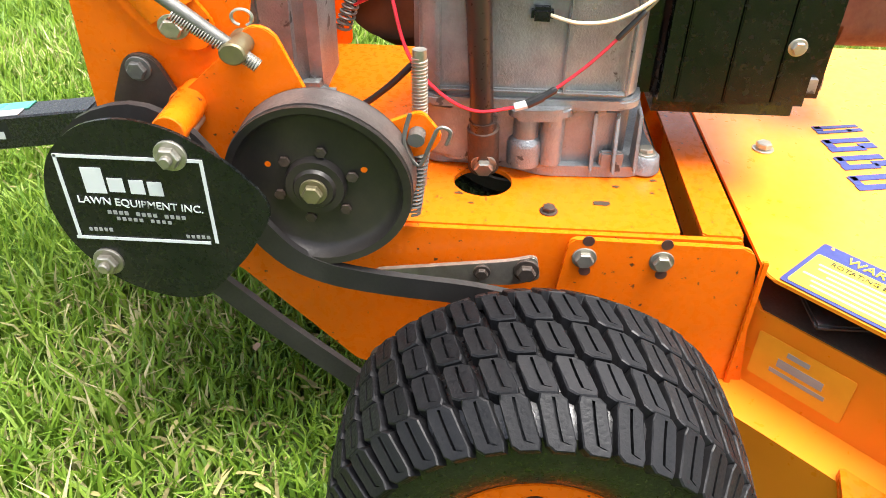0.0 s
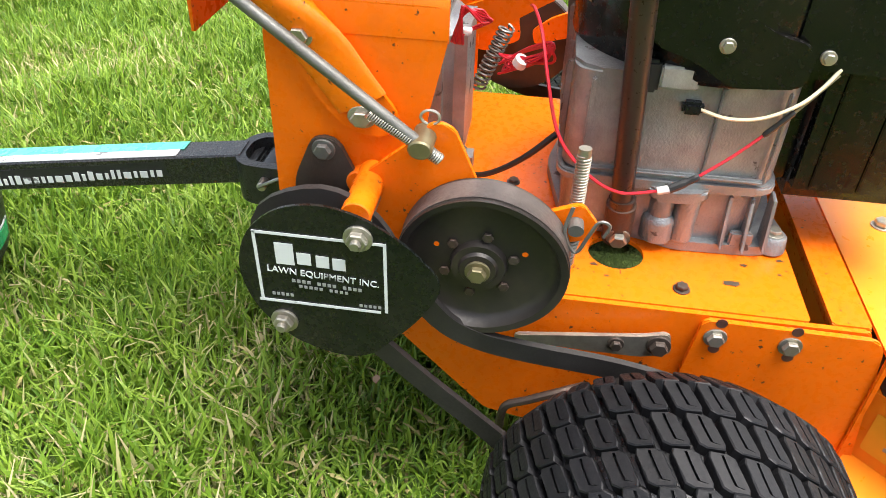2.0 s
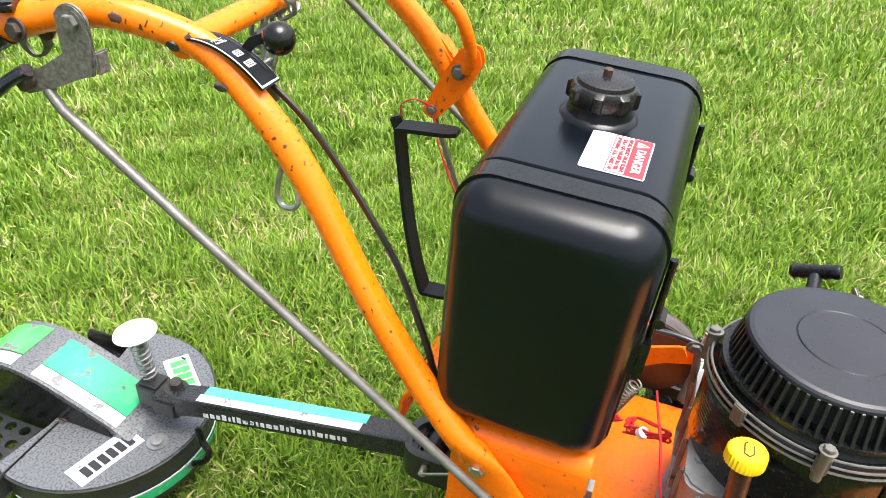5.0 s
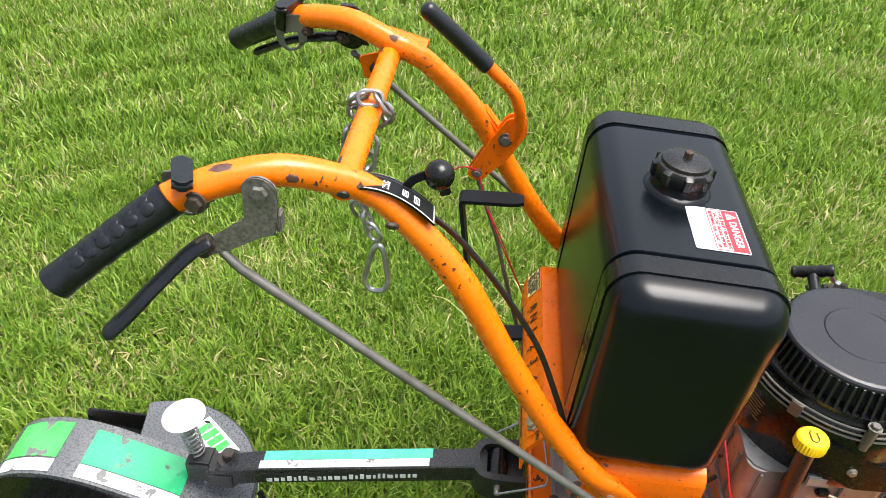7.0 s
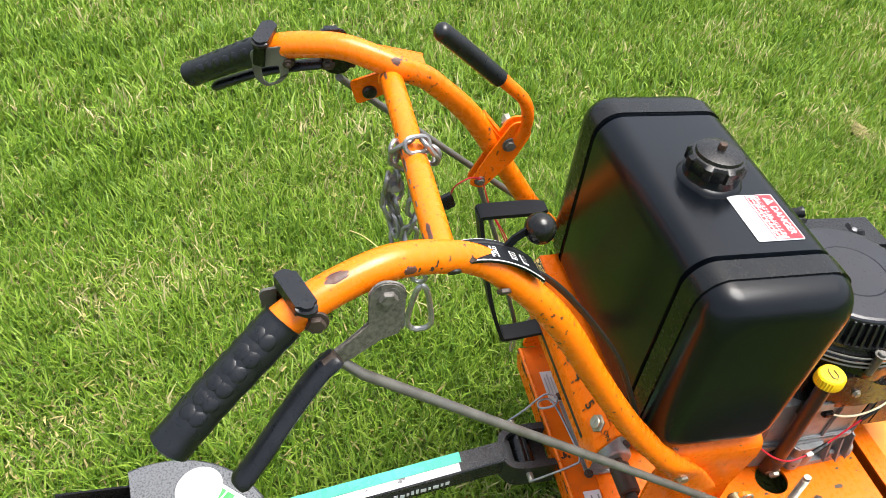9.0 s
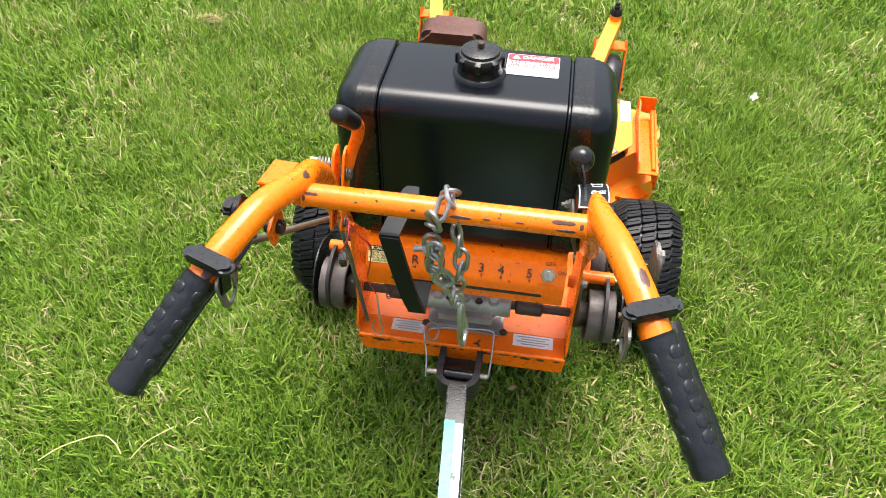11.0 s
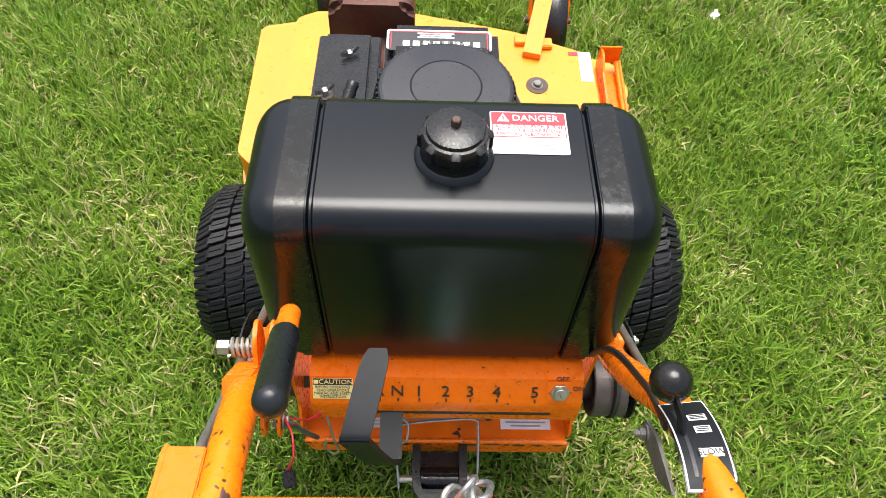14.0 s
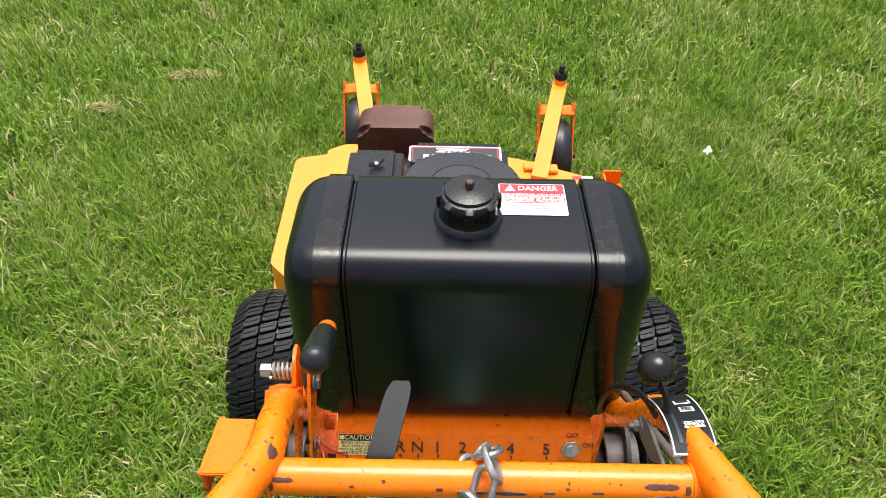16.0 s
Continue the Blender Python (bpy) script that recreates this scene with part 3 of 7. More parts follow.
# ---- fuel tank ----
TANK = Matrix.Translation((0.003, 0.021, 0.790)) @ pose(0, 0, 0, -2.5, 0, 0)
TL, TD, TH, TR, TE = 0.2245, 0.1035, 0.1435, 0.040, 0.042
def tank_ring(x, inset, r):
    """A rounded section of the tank at x, narrower towards its foot."""
    out = []
    d, h = TD - inset, TH - inset
    q = r * 0.6
    for cx, cz, a0, r in ((d - r, h - r, 0, r), (-d + r, h - r, 90, r), (-d + q, -h - 0.012 + q, 180, q), (d - q, -h - 0.012 + q, 270, q)):
        for k in range(9):
            a = radians(a0 + 90 * k / 8)
            y, z = cx + r * math.cos(a), cz + r * math.sin(a)
            out.append((x, y * (0.955 + 0.045 * min(1, (z + TH) / (1.2 * TH))), z))
    return out
def tank_shell(sections):
    bm = B()
    rings = [[bm.verts.new(p) for p in tank_ring(*s)] for s in sections]
    for a, b in zip(rings, rings[1:]):
        for k in range(len(a)):
            bm.faces.new((a[k], a[(k + 1) % len(a)], b[(k + 1) % len(a)], b[k]))
    bm.faces.new(rings[0])
    bm.faces.new(rings[-1])
    bm.transform(TANK)
    return bm
def tank_end(s):
    out = []
    for k in range(9):
        a = radians(90 * k / 8)
        out.append((s * (TL - TE + TE * math.sin(a)), 0.8 * TE * (1 - math.cos(a)) + 0.001, TR * (0.8 + 0.2 * math.cos(a))))
    return out
half = [(0.0, 0, TR), (0.1435, 0, TR), (0.1465, 0.006, TR), (0.149, 0.006, TR), (0.151, 0.001, TR), (0.1835, 0.001, TR), (0.1845, 0.008, TR), (0.1862, 0.008, TR), (0.1875, 0.003, TR)]
right = half + tank_end(1)
left = [(-x, i_, r) for x, i_, r in right]
tank = part("fuel_tank", tank_shell(list(reversed(left))[:-1] + right), M_TANK, mower, "black moulded plastic fuel tank", sharp=50)
for s in (1, -1):
    part("tank_strap", tank_shell([(s * 0.1525, -0.0012, TR), (s * 0.1830, -0.0012, TR)]), M_BLACK, tank, "flat black steel tank strap", sharp=30)
bm = B()
add_lathe(bm, [(0, 0.142), (0.0435, 0.1432), (0.042, 0.146), (0.037, 0.149), (0.034, 0.158), (0.034, 0.17), (0, 0.17)], (0, -0.004, 0), (0, 0, 1), 40)
bm.transform(TANK)
part("filler_neck", bm, M_TANK, tank)
bm = B()
add_lathe(bm, [(0, 0.160), (0.0345, 0.160), (0.0365, 0.163), (0.0365, 0.180), (0.034, 0.184), (0.031, 0.185), (0.030, 0.190), (0.020, 0.194), (0.0, 0.195)], (0, -0.004, 0), (0, 0, 1), 112)
for v in bm.verts:
    rr = math.hypot(v.co.x, v.co.y + 0.004)
    if rr > 0.0338 and v.co.z < 0.183:
        k = 0.985 + 0.105 * (math.cos(8 * math.atan2(v.co.y + 0.004, v.co.x)) > 0.35)
        v.co.x, v.co.y = v.co.x * k, (v.co.y + 0.004) * k - 0.004
bm.transform(TANK)
cap = part("filler_cap", bm, M_PLASTIC, tank, "ribbed black plastic filler cap")
bm = B()
add_cyl(bm, (0, -0.004, 0.194), (0, -0.004, 0.204), 0.0055, seg=6, bevel=0.001)
bm.transform(TANK)
part("vent_nub", bm, M_RUST, cap)
STK = TANK @ Matrix.Translation((0.083, 0.031, 0.1442)) @ Matrix.Diagonal((0.97, 0.94, 1, 1))
bm = B()
add_plate(bm, rounded([(-0.044, -0.034), (0.044, -0.034), (0.044, 0.034), (-0.044, 0.034)], 0.003), -0.0004, 0.0008, "z")
bm.transform(STK)
danger = part("danger_label", bm, M_WHITE, tank, "white danger label with red header")
bars("red_header", [(0, 0.0225, 0.085, 0.020)], STK @ Matrix.Translation((0, 0, 0.0006)), M_RED, danger)
bars("red_border", [(0, -0.0075, 0.085, 0.0012), (-0.0418, 0.006, 0.0012, 0.028), (0.0418, 0.006, 0.0012, 0.028)], STK @ Matrix.Translation((0, 0, 0.0006)), M_RED, danger)
text("danger_word", "DANGER", 0.0140, STK @ Matrix.Translation((0.008, 0.0225, 0.0011)), M_WHITE, danger, squash=0.95)
bm = B()
add_plate(bm, [(-0.036, 0.0168), (-0.022, 0.0168), (-0.029, 0.0300)], 0.0008, 0.0006, "z")
bm.transform(STK)
part("warning_triangle", bm, M_WHITE, danger)
bars("warning_mark", [(-0.029, 0.0232, 0.0016, 0.006), (-0.029, 0.0186, 0.0016, 0.0014)], STK @ Matrix.Translation((0, 0, 0.0016)), M_RED, danger)
for i, words in enumerate(("AVOID INJURY FROM BURNS", "SHUT OFF ENGINE BEFORE", "REMOVING FUEL TANK CAP")):
    text("danger_line", words, 0.0068, STK @ Matrix.Translation((0.0, 0.0090 - 0.0062 * i, 0.0008)), M_RED, danger, squash=0.88)
bars("fine_print", [(-0.001, -0.0135 - 0.006 * i, 0.06 - 0.006 * (i % 2), 0.0022) for i in range(3)], STK @ Matrix.Translation((0, 0, 0.0006)), M_GREY_INK, danger)
# strap clamps on the tank's front
for x in (0.158, -0.158):
    bm = B()
    add_box(bm, (x, 0.108, -0.03), (0.03, 0.012, 0.05), 0.003)
    add_cyl(bm, (x, 0.110, -0.01), (x, 0.110, 0.09), 0.004, seg=10)
    add_cyl(bm, (x - 0.012, 0.114, 0.02), (x + 0.012, 0.114, 0.02), 0.006, seg=10)
    bm.transform(TANK)
    part("strap_clamp", bm, M_BLACK, tank)

# ---- mower deck in front ----
SHELL = [(-0.40, 0.535), (-0.445, 0.58), (-0.445, 0.985), (-0.305, 1.02), (-0.058, 1.013), (0.19, 0.955), (0.335, 0.915), (0.44, 0.885), (0.462, 0.80), (0.457, 0.772), (0.222, 0.537)]
bm = B()
add_plate(bm, rounded(SHELL, 0.012, 5), 0.14, 0.097, "z", 0.003)
cutter_deck = part("cutter_deck", bm, M_DECK, mower, "orange mower deck shell, sky glare put into its colour")
bm = B()
SKIRT = [(-0.41, 0.52), (-0.452, 0.57), (-0.452, 0.99), (-0.31, 1.03), (-0.055, 1.022), (0.19, 0.965), (0.47, 0.885), (0.475, 0.72), (0.30, 0.545), (0.25, 0.492)]
add_plate(bm, rounded(SKIRT, 0.03, 6), 0.06, 0.086, "z", 0.003)
part("lower_skirt", bm, M_DECK, cutter_deck)
bm = B()
add_plate(bm, rounded([(0.345, 0.60), (0.40, 0.585), (0.44, 0.625), (0.40, 0.655)], 0.004), 0.146, 0.012, "z", 0.002)
part("corner_gusset", bm, M_ORANGE, cutter_deck)
COVER = [(-0.27, 0.535), (0.235, 0.535), (0.372, 0.672), (0.368, 0.862), (0.19, 0.935), (-0.055, 0.992), (-0.30, 0.992), (-0.347, 0.965), (-0.352, 0.675)]
bm = B()
add_plate(bm, rounded(COVER, 0.008), 0.281, 0.004, "z", 0.0012)
belt_cover = part("belt_cover", bm, M_DECK, mower, "orange flat belt cover plate, sky glare put into its colour")
bm = B()
add_plate(bm, [(0.19, 0.931), (-0.055, 0.988), (-0.30, 0.988), (-0.30, 0.980), (-0.055, 0.980), (0.19, 0.923)], 0.245, 0.037, "z")
add_plate(bm, [(0.364, 0.68), (0.360, 0.862), (0.353, 0.862), (0.357, 0.68)], 0.245, 0.037, "z")
add_plate(bm, [(-0.348, 0.68), (-0.343, 0.96), (-0.335, 0.96), (-0.340, 0.68)], 0.245, 0.037, "z")
part("cover_flange", bm, M_DECK, belt_cover)
bm = B()
add_box(bm, (0.02, 0.70, 0.262), (0.52, 0.26, 0.006), 0.002)
add_cyl(bm, (0.2, 0.75, 0.246), (0.2, 0.75, 0.276), 0.06, seg=28)
add_cyl(bm, (-0.2, 0.80, 0.246), (-0.2, 0.80, 0.276), 0.06, seg=28)
part("blade_belt", bm, M_INK, cutter_deck)
bm = B()
add_plate(bm, [(-0.26, 0.545), (0.228, 0.545), (0.36, 0.677), (0.352, 0.85), (0.18, 0.925), (-0.05, 0.975), (-0.29, 0.975), (-0.335, 0.94), (-0.335, 0.68)], 0.238, 0.002, "z")
part("belt_well", bm, M_RUST, cutter_deck)
for x, y in ((-0.011, 0.596),):
    bolt(belt_cover, (x, y, 0.285), (0, 0, 1), 0.009, 0.008, M_ZINC)
bm = B()
add_cyl(bm, (0.231, 0.757, 0.2852), (0.231, 0.757, 0.2868), 0.026, seg=30)
hole = part("access_hole", bm, M_RUST, belt_cover, "rusty round access hole")
bolt(hole, (0.231, 0.757, 0.2865), (0, 0, 1), 0.010, 0.008, M_STEEL)
bolt(belt_cover, (-0.25, 0.95, 0.285), (0, 0, 1), 0.007, 0.006, M_ZINC)
# warning label across the corner
WL = Matrix.Translation((0.257, 0.619, 0.2858)) @ pose(0, 0, 0, 0, 0, 45)
bm = B()
add_plate(bm, rounded([(-0.065, -0.042), (0.065, -0.042), (0.065, 0.042), (-0.065, 0.042)], 0.003), 0, 0.0008, "z")
bm.transform(WL)
warn = part("warning_label", bm, M_BLUE, belt_cover, "yellow and dark blue warning label")
bm = B()
add_plate(bm, rounded([(-0.060, -0.038), (0.060, -0.038), (0.060, 0.020), (-0.060, 0.020)], 0.003), 0.001, 0.0006, "z")
bm.transform(WL)
part("yellow_field", bm, M_YELLOWLBL, warn)
text("warning_word", "WARNING", 0.0155, WL @ Matrix.Translation((0.0, 0.0305, 0.0014)), M_YELLOWLBL, warn)
text("hazard_words", "ROTATING BLADES", 0.0088, WL @ Matrix.Translation((-0.006, 0.0125, 0.002)), M_INK, warn)
each_bar("print_line", [(-0.004 - 0.004 * (i % 2), 0.004 - 0.0072 * i, 0.095 - 0.014 * (i % 3), 0.0026) for i in range(6)], WL @ Matrix.Translation((0, 0, 0.0018)), M_GREY_INK, warn)
# maker's mark as plain blue shapes
bm = B()
for i, (x, y, w, h) in enumerate([(-0.07, 0.70, 0.022, 0.055), (-0.030, 0.70, 0.036, 0.055), (0.012, 0.70, 0.036, 0.055), (0.056, 0.70, 0.036, 0.055)]):
    add_box(bm, (x, y + 0.02, 0.2855), (w * 0.32, h * 0.35, 0.001), 0, pose(0, 0, 0, 0, 0, 12))
    add_box(bm, (x - w * 0.3, y, 0.2855), (w * 0.28, h, 0.001), 0, pose(0, 0, 0, 0, 0, 12))
    add_box(bm, (x + w * 0.3, y - 0.006, 0.2855), (w * 0.28, h * 0.8, 0.001), 0, pose(0, 0, 0, 0, 0, 12))
    add_box(bm, (x, y - 0.024, 0.2855), (w * 0.5, h * 0.18, 0.001), 0, pose(0, 0, 0, 0, 0, 12))
part("maker_mark", bm, M_BLUE, belt_cover, "dark blue printed maker's mark")
bm = B()
add_box(bm, (0.352, 0.822, 0.2855), (0.030, 0.095, 0.0008))
ml = part("side_label", bm, M_WHITE, belt_cover)
bars("red_header", [(0.325, 0.864, 0.024, 0.012)], Matrix.Translation((0, 0, 0.2858)), M_RED, ml)
# tag on the oblique rear wall
TG = Matrix.Translation((0.2665, 0.5803, 0.190)) @ pose(0, 0, 0, 0, 0, 45) @ pose(0, 0, 0, 90, 0, 0)
bm = B()
add_plate(bm, rounded([(-0.047, -0.027), (0.047, -0.027), (0.047, 0.027), (-0.047, 0.027)], 0.003), 0.0005, 0.0008, "z")
bm.transform(TG)
tag = part("deck_tag", bm, surf("amber_tag", (0.75, 0.33, 0.02), 0.4, var=0.1, bump=0.02), cutter_deck, "worn amber rating tag")
each_bar("print_line", [(-0.005, 0.016, 0.022, 0.006), (0.0, 0.002, 0.045, 0.010), (0.0, -0.010, 0.055, 0.005)], TG @ Matrix.Translation((0, 0, 0.0014)), M_GREY_INK, tag)
# discharge side brackets
bm = B()
add_plate(bm, rounded([(0.60, 0.24), (0.875, 0.24), (0.875, 0.300), (0.84, 0.310), (0.80, 0.285), (0.62, 0.272)], 0.008), 0.390, 0.005, "x", 0.001)
add_plate(bm, rounded([(0.60, 0.19), (0.872, 0.19), (0.872, 0.266), (0.60, 0.250)], 0.008), 0.441, 0.005, "x", 0.001)
add_box(bm, (0.416, 0.868, 0.283), (0.050, 0.005, 0.05), 0.001)
add_box(bm, (0.418, 0.72, 0.246), (0.05, 0.24, 0.005), 0.001)
chute = part("discharge_bracket", bm, M_ORANGE, cutter_deck, "orange discharge chute bracket")
bm = B()
add_cyl(bm, (0.434, 0.615, 0.250), (0.434, 0.86, 0.266), 0.006, seg=12)
part("hinge_rod", bm, M_ORANGE, chute)
for y in (0.66, 0.74, 0.81):
    bolt(chute, (0.446, y, 0.240), (1, 0, 0), 0.007, 0.006, M_ORANGE)

# casters
def caster(top, root, wheel):
    bm = B()
    sec = [(-1, -0.9), (1, -0.9), (1, 0.9), (-1, 0.9)]
    add_tube(bm, [root, (top[0], top[1], top[2] - 0.062)], 0.021, section=sec)
    arm = part("caster_arm", bm, M_DECK, mower, "orange square tube caster arm")
    bm = B()
    add_cyl(bm, (top[0], top[1], top[2] - 0.10), (top[0], top[1], top[2] - 0.028), 0.019, seg=24, bevel=0.002)
    part("pivot_tube", bm, M_DECK, arm)
    bm = B()
    add_cyl(bm, (top[0], top[1], top[2] - 0.028), (top[0], top[1], top[2] - 0.006), 0.0195, 0.016, seg=24, bevel=0.002)
    add_cyl(bm, (top[0], top[1], top[2] - 0.008), (top[0], top[1], top[2] + 0.014), 0.0085, seg=16, bevel=0.002)
    part("pivot_cap", bm, M_PLASTIC, arm, "black plastic pivot cap")
    bm = B()
    add_tube(bm, [(top[0] + 0.011 * math.cos(a) + 0.002, top[1] + 0.011 * math.sin(a), top[2] + 0.004) for a in np.linspace(0, 5.6, 18)], 0.0012, 6)
    part("retaining_clip", bm, M_RUST, arm)
    bm = B()
    crown = 0.232
    add_box(bm, (top[0], top[1] - 0.005, crown), (0.108, 0.052, 0.007), 0.002)
    d = math.atan2(wheel[1] - top[1], crown - wheel[2])
    for s in (1, -1):
        n = math.hypot(wheel[1] - top[1], crown - wheel[2])
        add_box(bm, (top[0] + s * 0.052, (wheel[1] + top[1]) / 2, (crown + wheel[2]) / 2), (0.006, 0.046, n + 0.04), 0.002, Matrix.Rotation(d, 4, "X"))
    add_cyl(bm, (top[0], top[1], crown), (top[0], top[1], top[2] - 0.09), 0.012, seg=16)
    part("caster_fork", bm, M_ORANGE, arm)
    bm = B()
    r = wheel[2]
    add_lathe(bm, [(r * 0.5, -0.036), (r * 0.86, -0.040), (r * 0.97, -0.028), (r, -0.01), (r, 0.01), (r * 0.97, 0.028), (r * 0.86, 0.040), (r * 0.5, 0.036)], wheel, (1, 0, 0), 40, closed=True)
    tyre = part("caster_tyre", bm, M_RUBBER, arm, "smooth black caster tyre")
    bm = B()
    add_lathe(bm, [(0, -0.032), (r * 0.52, -0.032), (r * 0.52, 0.032), (0, 0.032)], wheel, (1, 0, 0), 30)
    add_cyl(bm, (wheel[0] - 0.065, wheel[1], wheel[2]), (wheel[0] + 0.065, wheel[1], wheel[2]), 0.009, seg=12)
    part("caster_hub", bm, M_RUST, arm)


caster((-0.296, 1.352, 0.392), (-0.232, 0.985, 0.285), (-0.296, 1.285, 0.112))
caster((0.315, 1.255, 0.385), (0.222, 0.845, 0.285), (0.315, 1.185, 0.112))
for x, y in ((0.20, 0.90), (0.26, 0.89)):
    bm = B()
    add_box(bm, (x, y, 0.292), (0.03, 0.03, 0.012), 0.002)
    part("arm_gusset", bm, M_DECK, belt_cover)


# ---- drive wheels ----
R, WY = 0.171, 0.340
def lug_mesh(name, w, d, h, hook):
    """A slanted tread block with an S-shaped sipe cut into its top."""
    bm = B()
    up_ = [(-1.0, 0.55), (-0.80, 1.0), (-0.25, 1.0), (0.25, 1.0), (0.70, 1.0), (1.0, 0.80)]
    outer = up_ + [(-x, -y) for x, y in up_]
    cut = [(-0.86, 0.06), (-0.62, 0.03), (-0.2, 0.0), (0.2, 0.0), (0.64, 0.02), (0.74, 0.55)]
    g = 0.0011
    sipe = [(x * w + (g if abs(x) > 0.7 else 0) * 0, y * d + g) for x, y in cut] + [(x * w, y * d - g) for x, y in reversed(cut)]
    def ring(pts, z, k=0.0):
        return [bm.verts.new((x - k * (1 if x > 0 else -1), y - k * (1 if y > 0 else -1) + hook * x, z)) for x, y in pts]
    pts = [(x * w, y * d) for x, y in outer]
    rings = [ring(pts, -0.004, -0.0008), ring(pts, h - 0.0010), ring(pts, h, 0.0009), ring(sipe, h), ring(sipe, h - 0.0045)]
    k = len(pts)
    for a, b in zip(rings, rings[1:]):
        for i in range(k):
            bm.faces.new((a[i], a[(i + 1) % k], b[(i + 1) % k], b[i]))
    e = rings[-1]
    for i in range(5):
        bm.faces.new((e[i], e[i + 1], e[10 - i], e[11 - i]))
    bmesh.ops.recalc_face_normals(bm, faces=bm.faces)
    me = bpy.data.meshes.new(name)
    bm.to_mesh(me)
    bm.free()
    me.materials.append(M_LUG)
    return me


LUGS = [lug_mesh("lug", 0.0166, 0.0104, 0.0090, 0.30), lug_mesh("lug", 0.0166, 0.0104, 0.0090, 0.30), lug_mesh("shoulder_lug", 0.0190, 0.0098, 0.0066, 0.22)]
for s in (1, -1):
    c = Vector((0.396 if s > 0 else -0.383, WY, R))
    bm = B()
    prof = [(0.080, -0.062), (0.10, -0.074), (0.128, -0.080), (0.147, -0.076), (0.158, -0.062), (0.1615, -0.03), (0.1628, 0), (0.1615, 0.03), (0.158, 0.062),
            (0.147, 0.076), (0.128, 0.080), (0.10, 0.074), (0.080, 0.062)]
    add_lathe(bm, [(r, 0.94 * h) for r, h in prof], c, (1, 0, 0), 72, closed=True)
    tyre = part("drive_tyre", bm, M_RUBBER, mower, "black turf tyre with worn block tread", seat=False)
    bm = B()
    add_lathe(bm, [(0, s * 0.02), (0.03, s * 0.02), (0.034, s * 0.035), (0.06, s * 0.03), (0.074, s * 0.05), (0.083, s * 0.062), (0.083, -0.062), (0.0, -0.06)], c, (1, 0, 0), 48)
    part("rim", bm, M_ORANGE, tyre, "orange steel rim", seat=False)
    N = 40
    for row, (ax, rad, tilt, mi) in enumerate([(-0.0645, 0.1535, -0.62, 2), (-0.0352, 0.1618, -0.07, 0), (0, 0.1630, 0, 1), (0.0352, 0.1618, 0.07, 0), (0.0645, 0.1535, 0.62, 2)]):
        for i in range(N):
            a = 2 * math.pi * (i + 0.5 * (row % 2)) / N
            m = Matrix.Translation(c) @ Matrix.Rotation(a, 4, "X") @ Matrix.Translation((ax, 0, rad)) @ Matrix.Rotation(tilt, 4, "Y")
            ob = new("lug", LUGS[mi])
            ob.parent = tyre
            ob.matrix_basis = m
    bm = B()
    add_lathe(bm, [(0, 0), (0.115, 0), (0.125, 0.004), (0.115, 0.010), (0.125, 0.016), (0.115, 0.020), (0, 0.020)], (s * 0.30 - 0.01, WY, R), (1, 0, 0), 48)
    part("wheel_pulley", bm, M_PULLEY, tyre, seat=False)
    bm = B()
    add_cyl(bm, (s * 0.2, WY, R), (s * 0.46, WY, R), 0.0125, seg=16)
    part("axle", bm, M_RUST, tyre, seat=False)

# ---- drive pulleys, guard covers and belts on both sides ----
def pulley(c, r, w, s, label):
    bm = B()
    prof = [(0, 0.0), (0.016, 0.0), (0.018, -0.003), (0.024, -0.003), (0.026, -0.010), (r * 0.80, -0.012), (r * 0.88, -0.008), (r * 0.92, 0.0), (r, 0.001), (r * 1.0, -0.004), (r * 0.93, -0.012),
            (r * 0.93, -w + 0.01), (r, -w + 0.003), (r, -w), (0, -w)]
    add_lathe(bm, prof, c, (s, 0, 0), 56)
    ob = part("idler_pulley", bm, M_PULLEY, mower, label)
    bm = B()
    add_lathe(bm, [(r * 0.95, -0.005), (r * 1.012, -0.005), (r * 1.006, -w * 0.35), (r * 1.0, -w * 0.5), (r * 1.006, -w * 0.7), (r * 1.012, -w + 0.004), (r * 0.95, -w + 0.004)], c, (s, 0, 0), 56, closed=True)
    part("pulley_drum", bm, M_DRUM, ob, "belt-polished grey-brown drum")
    return ob


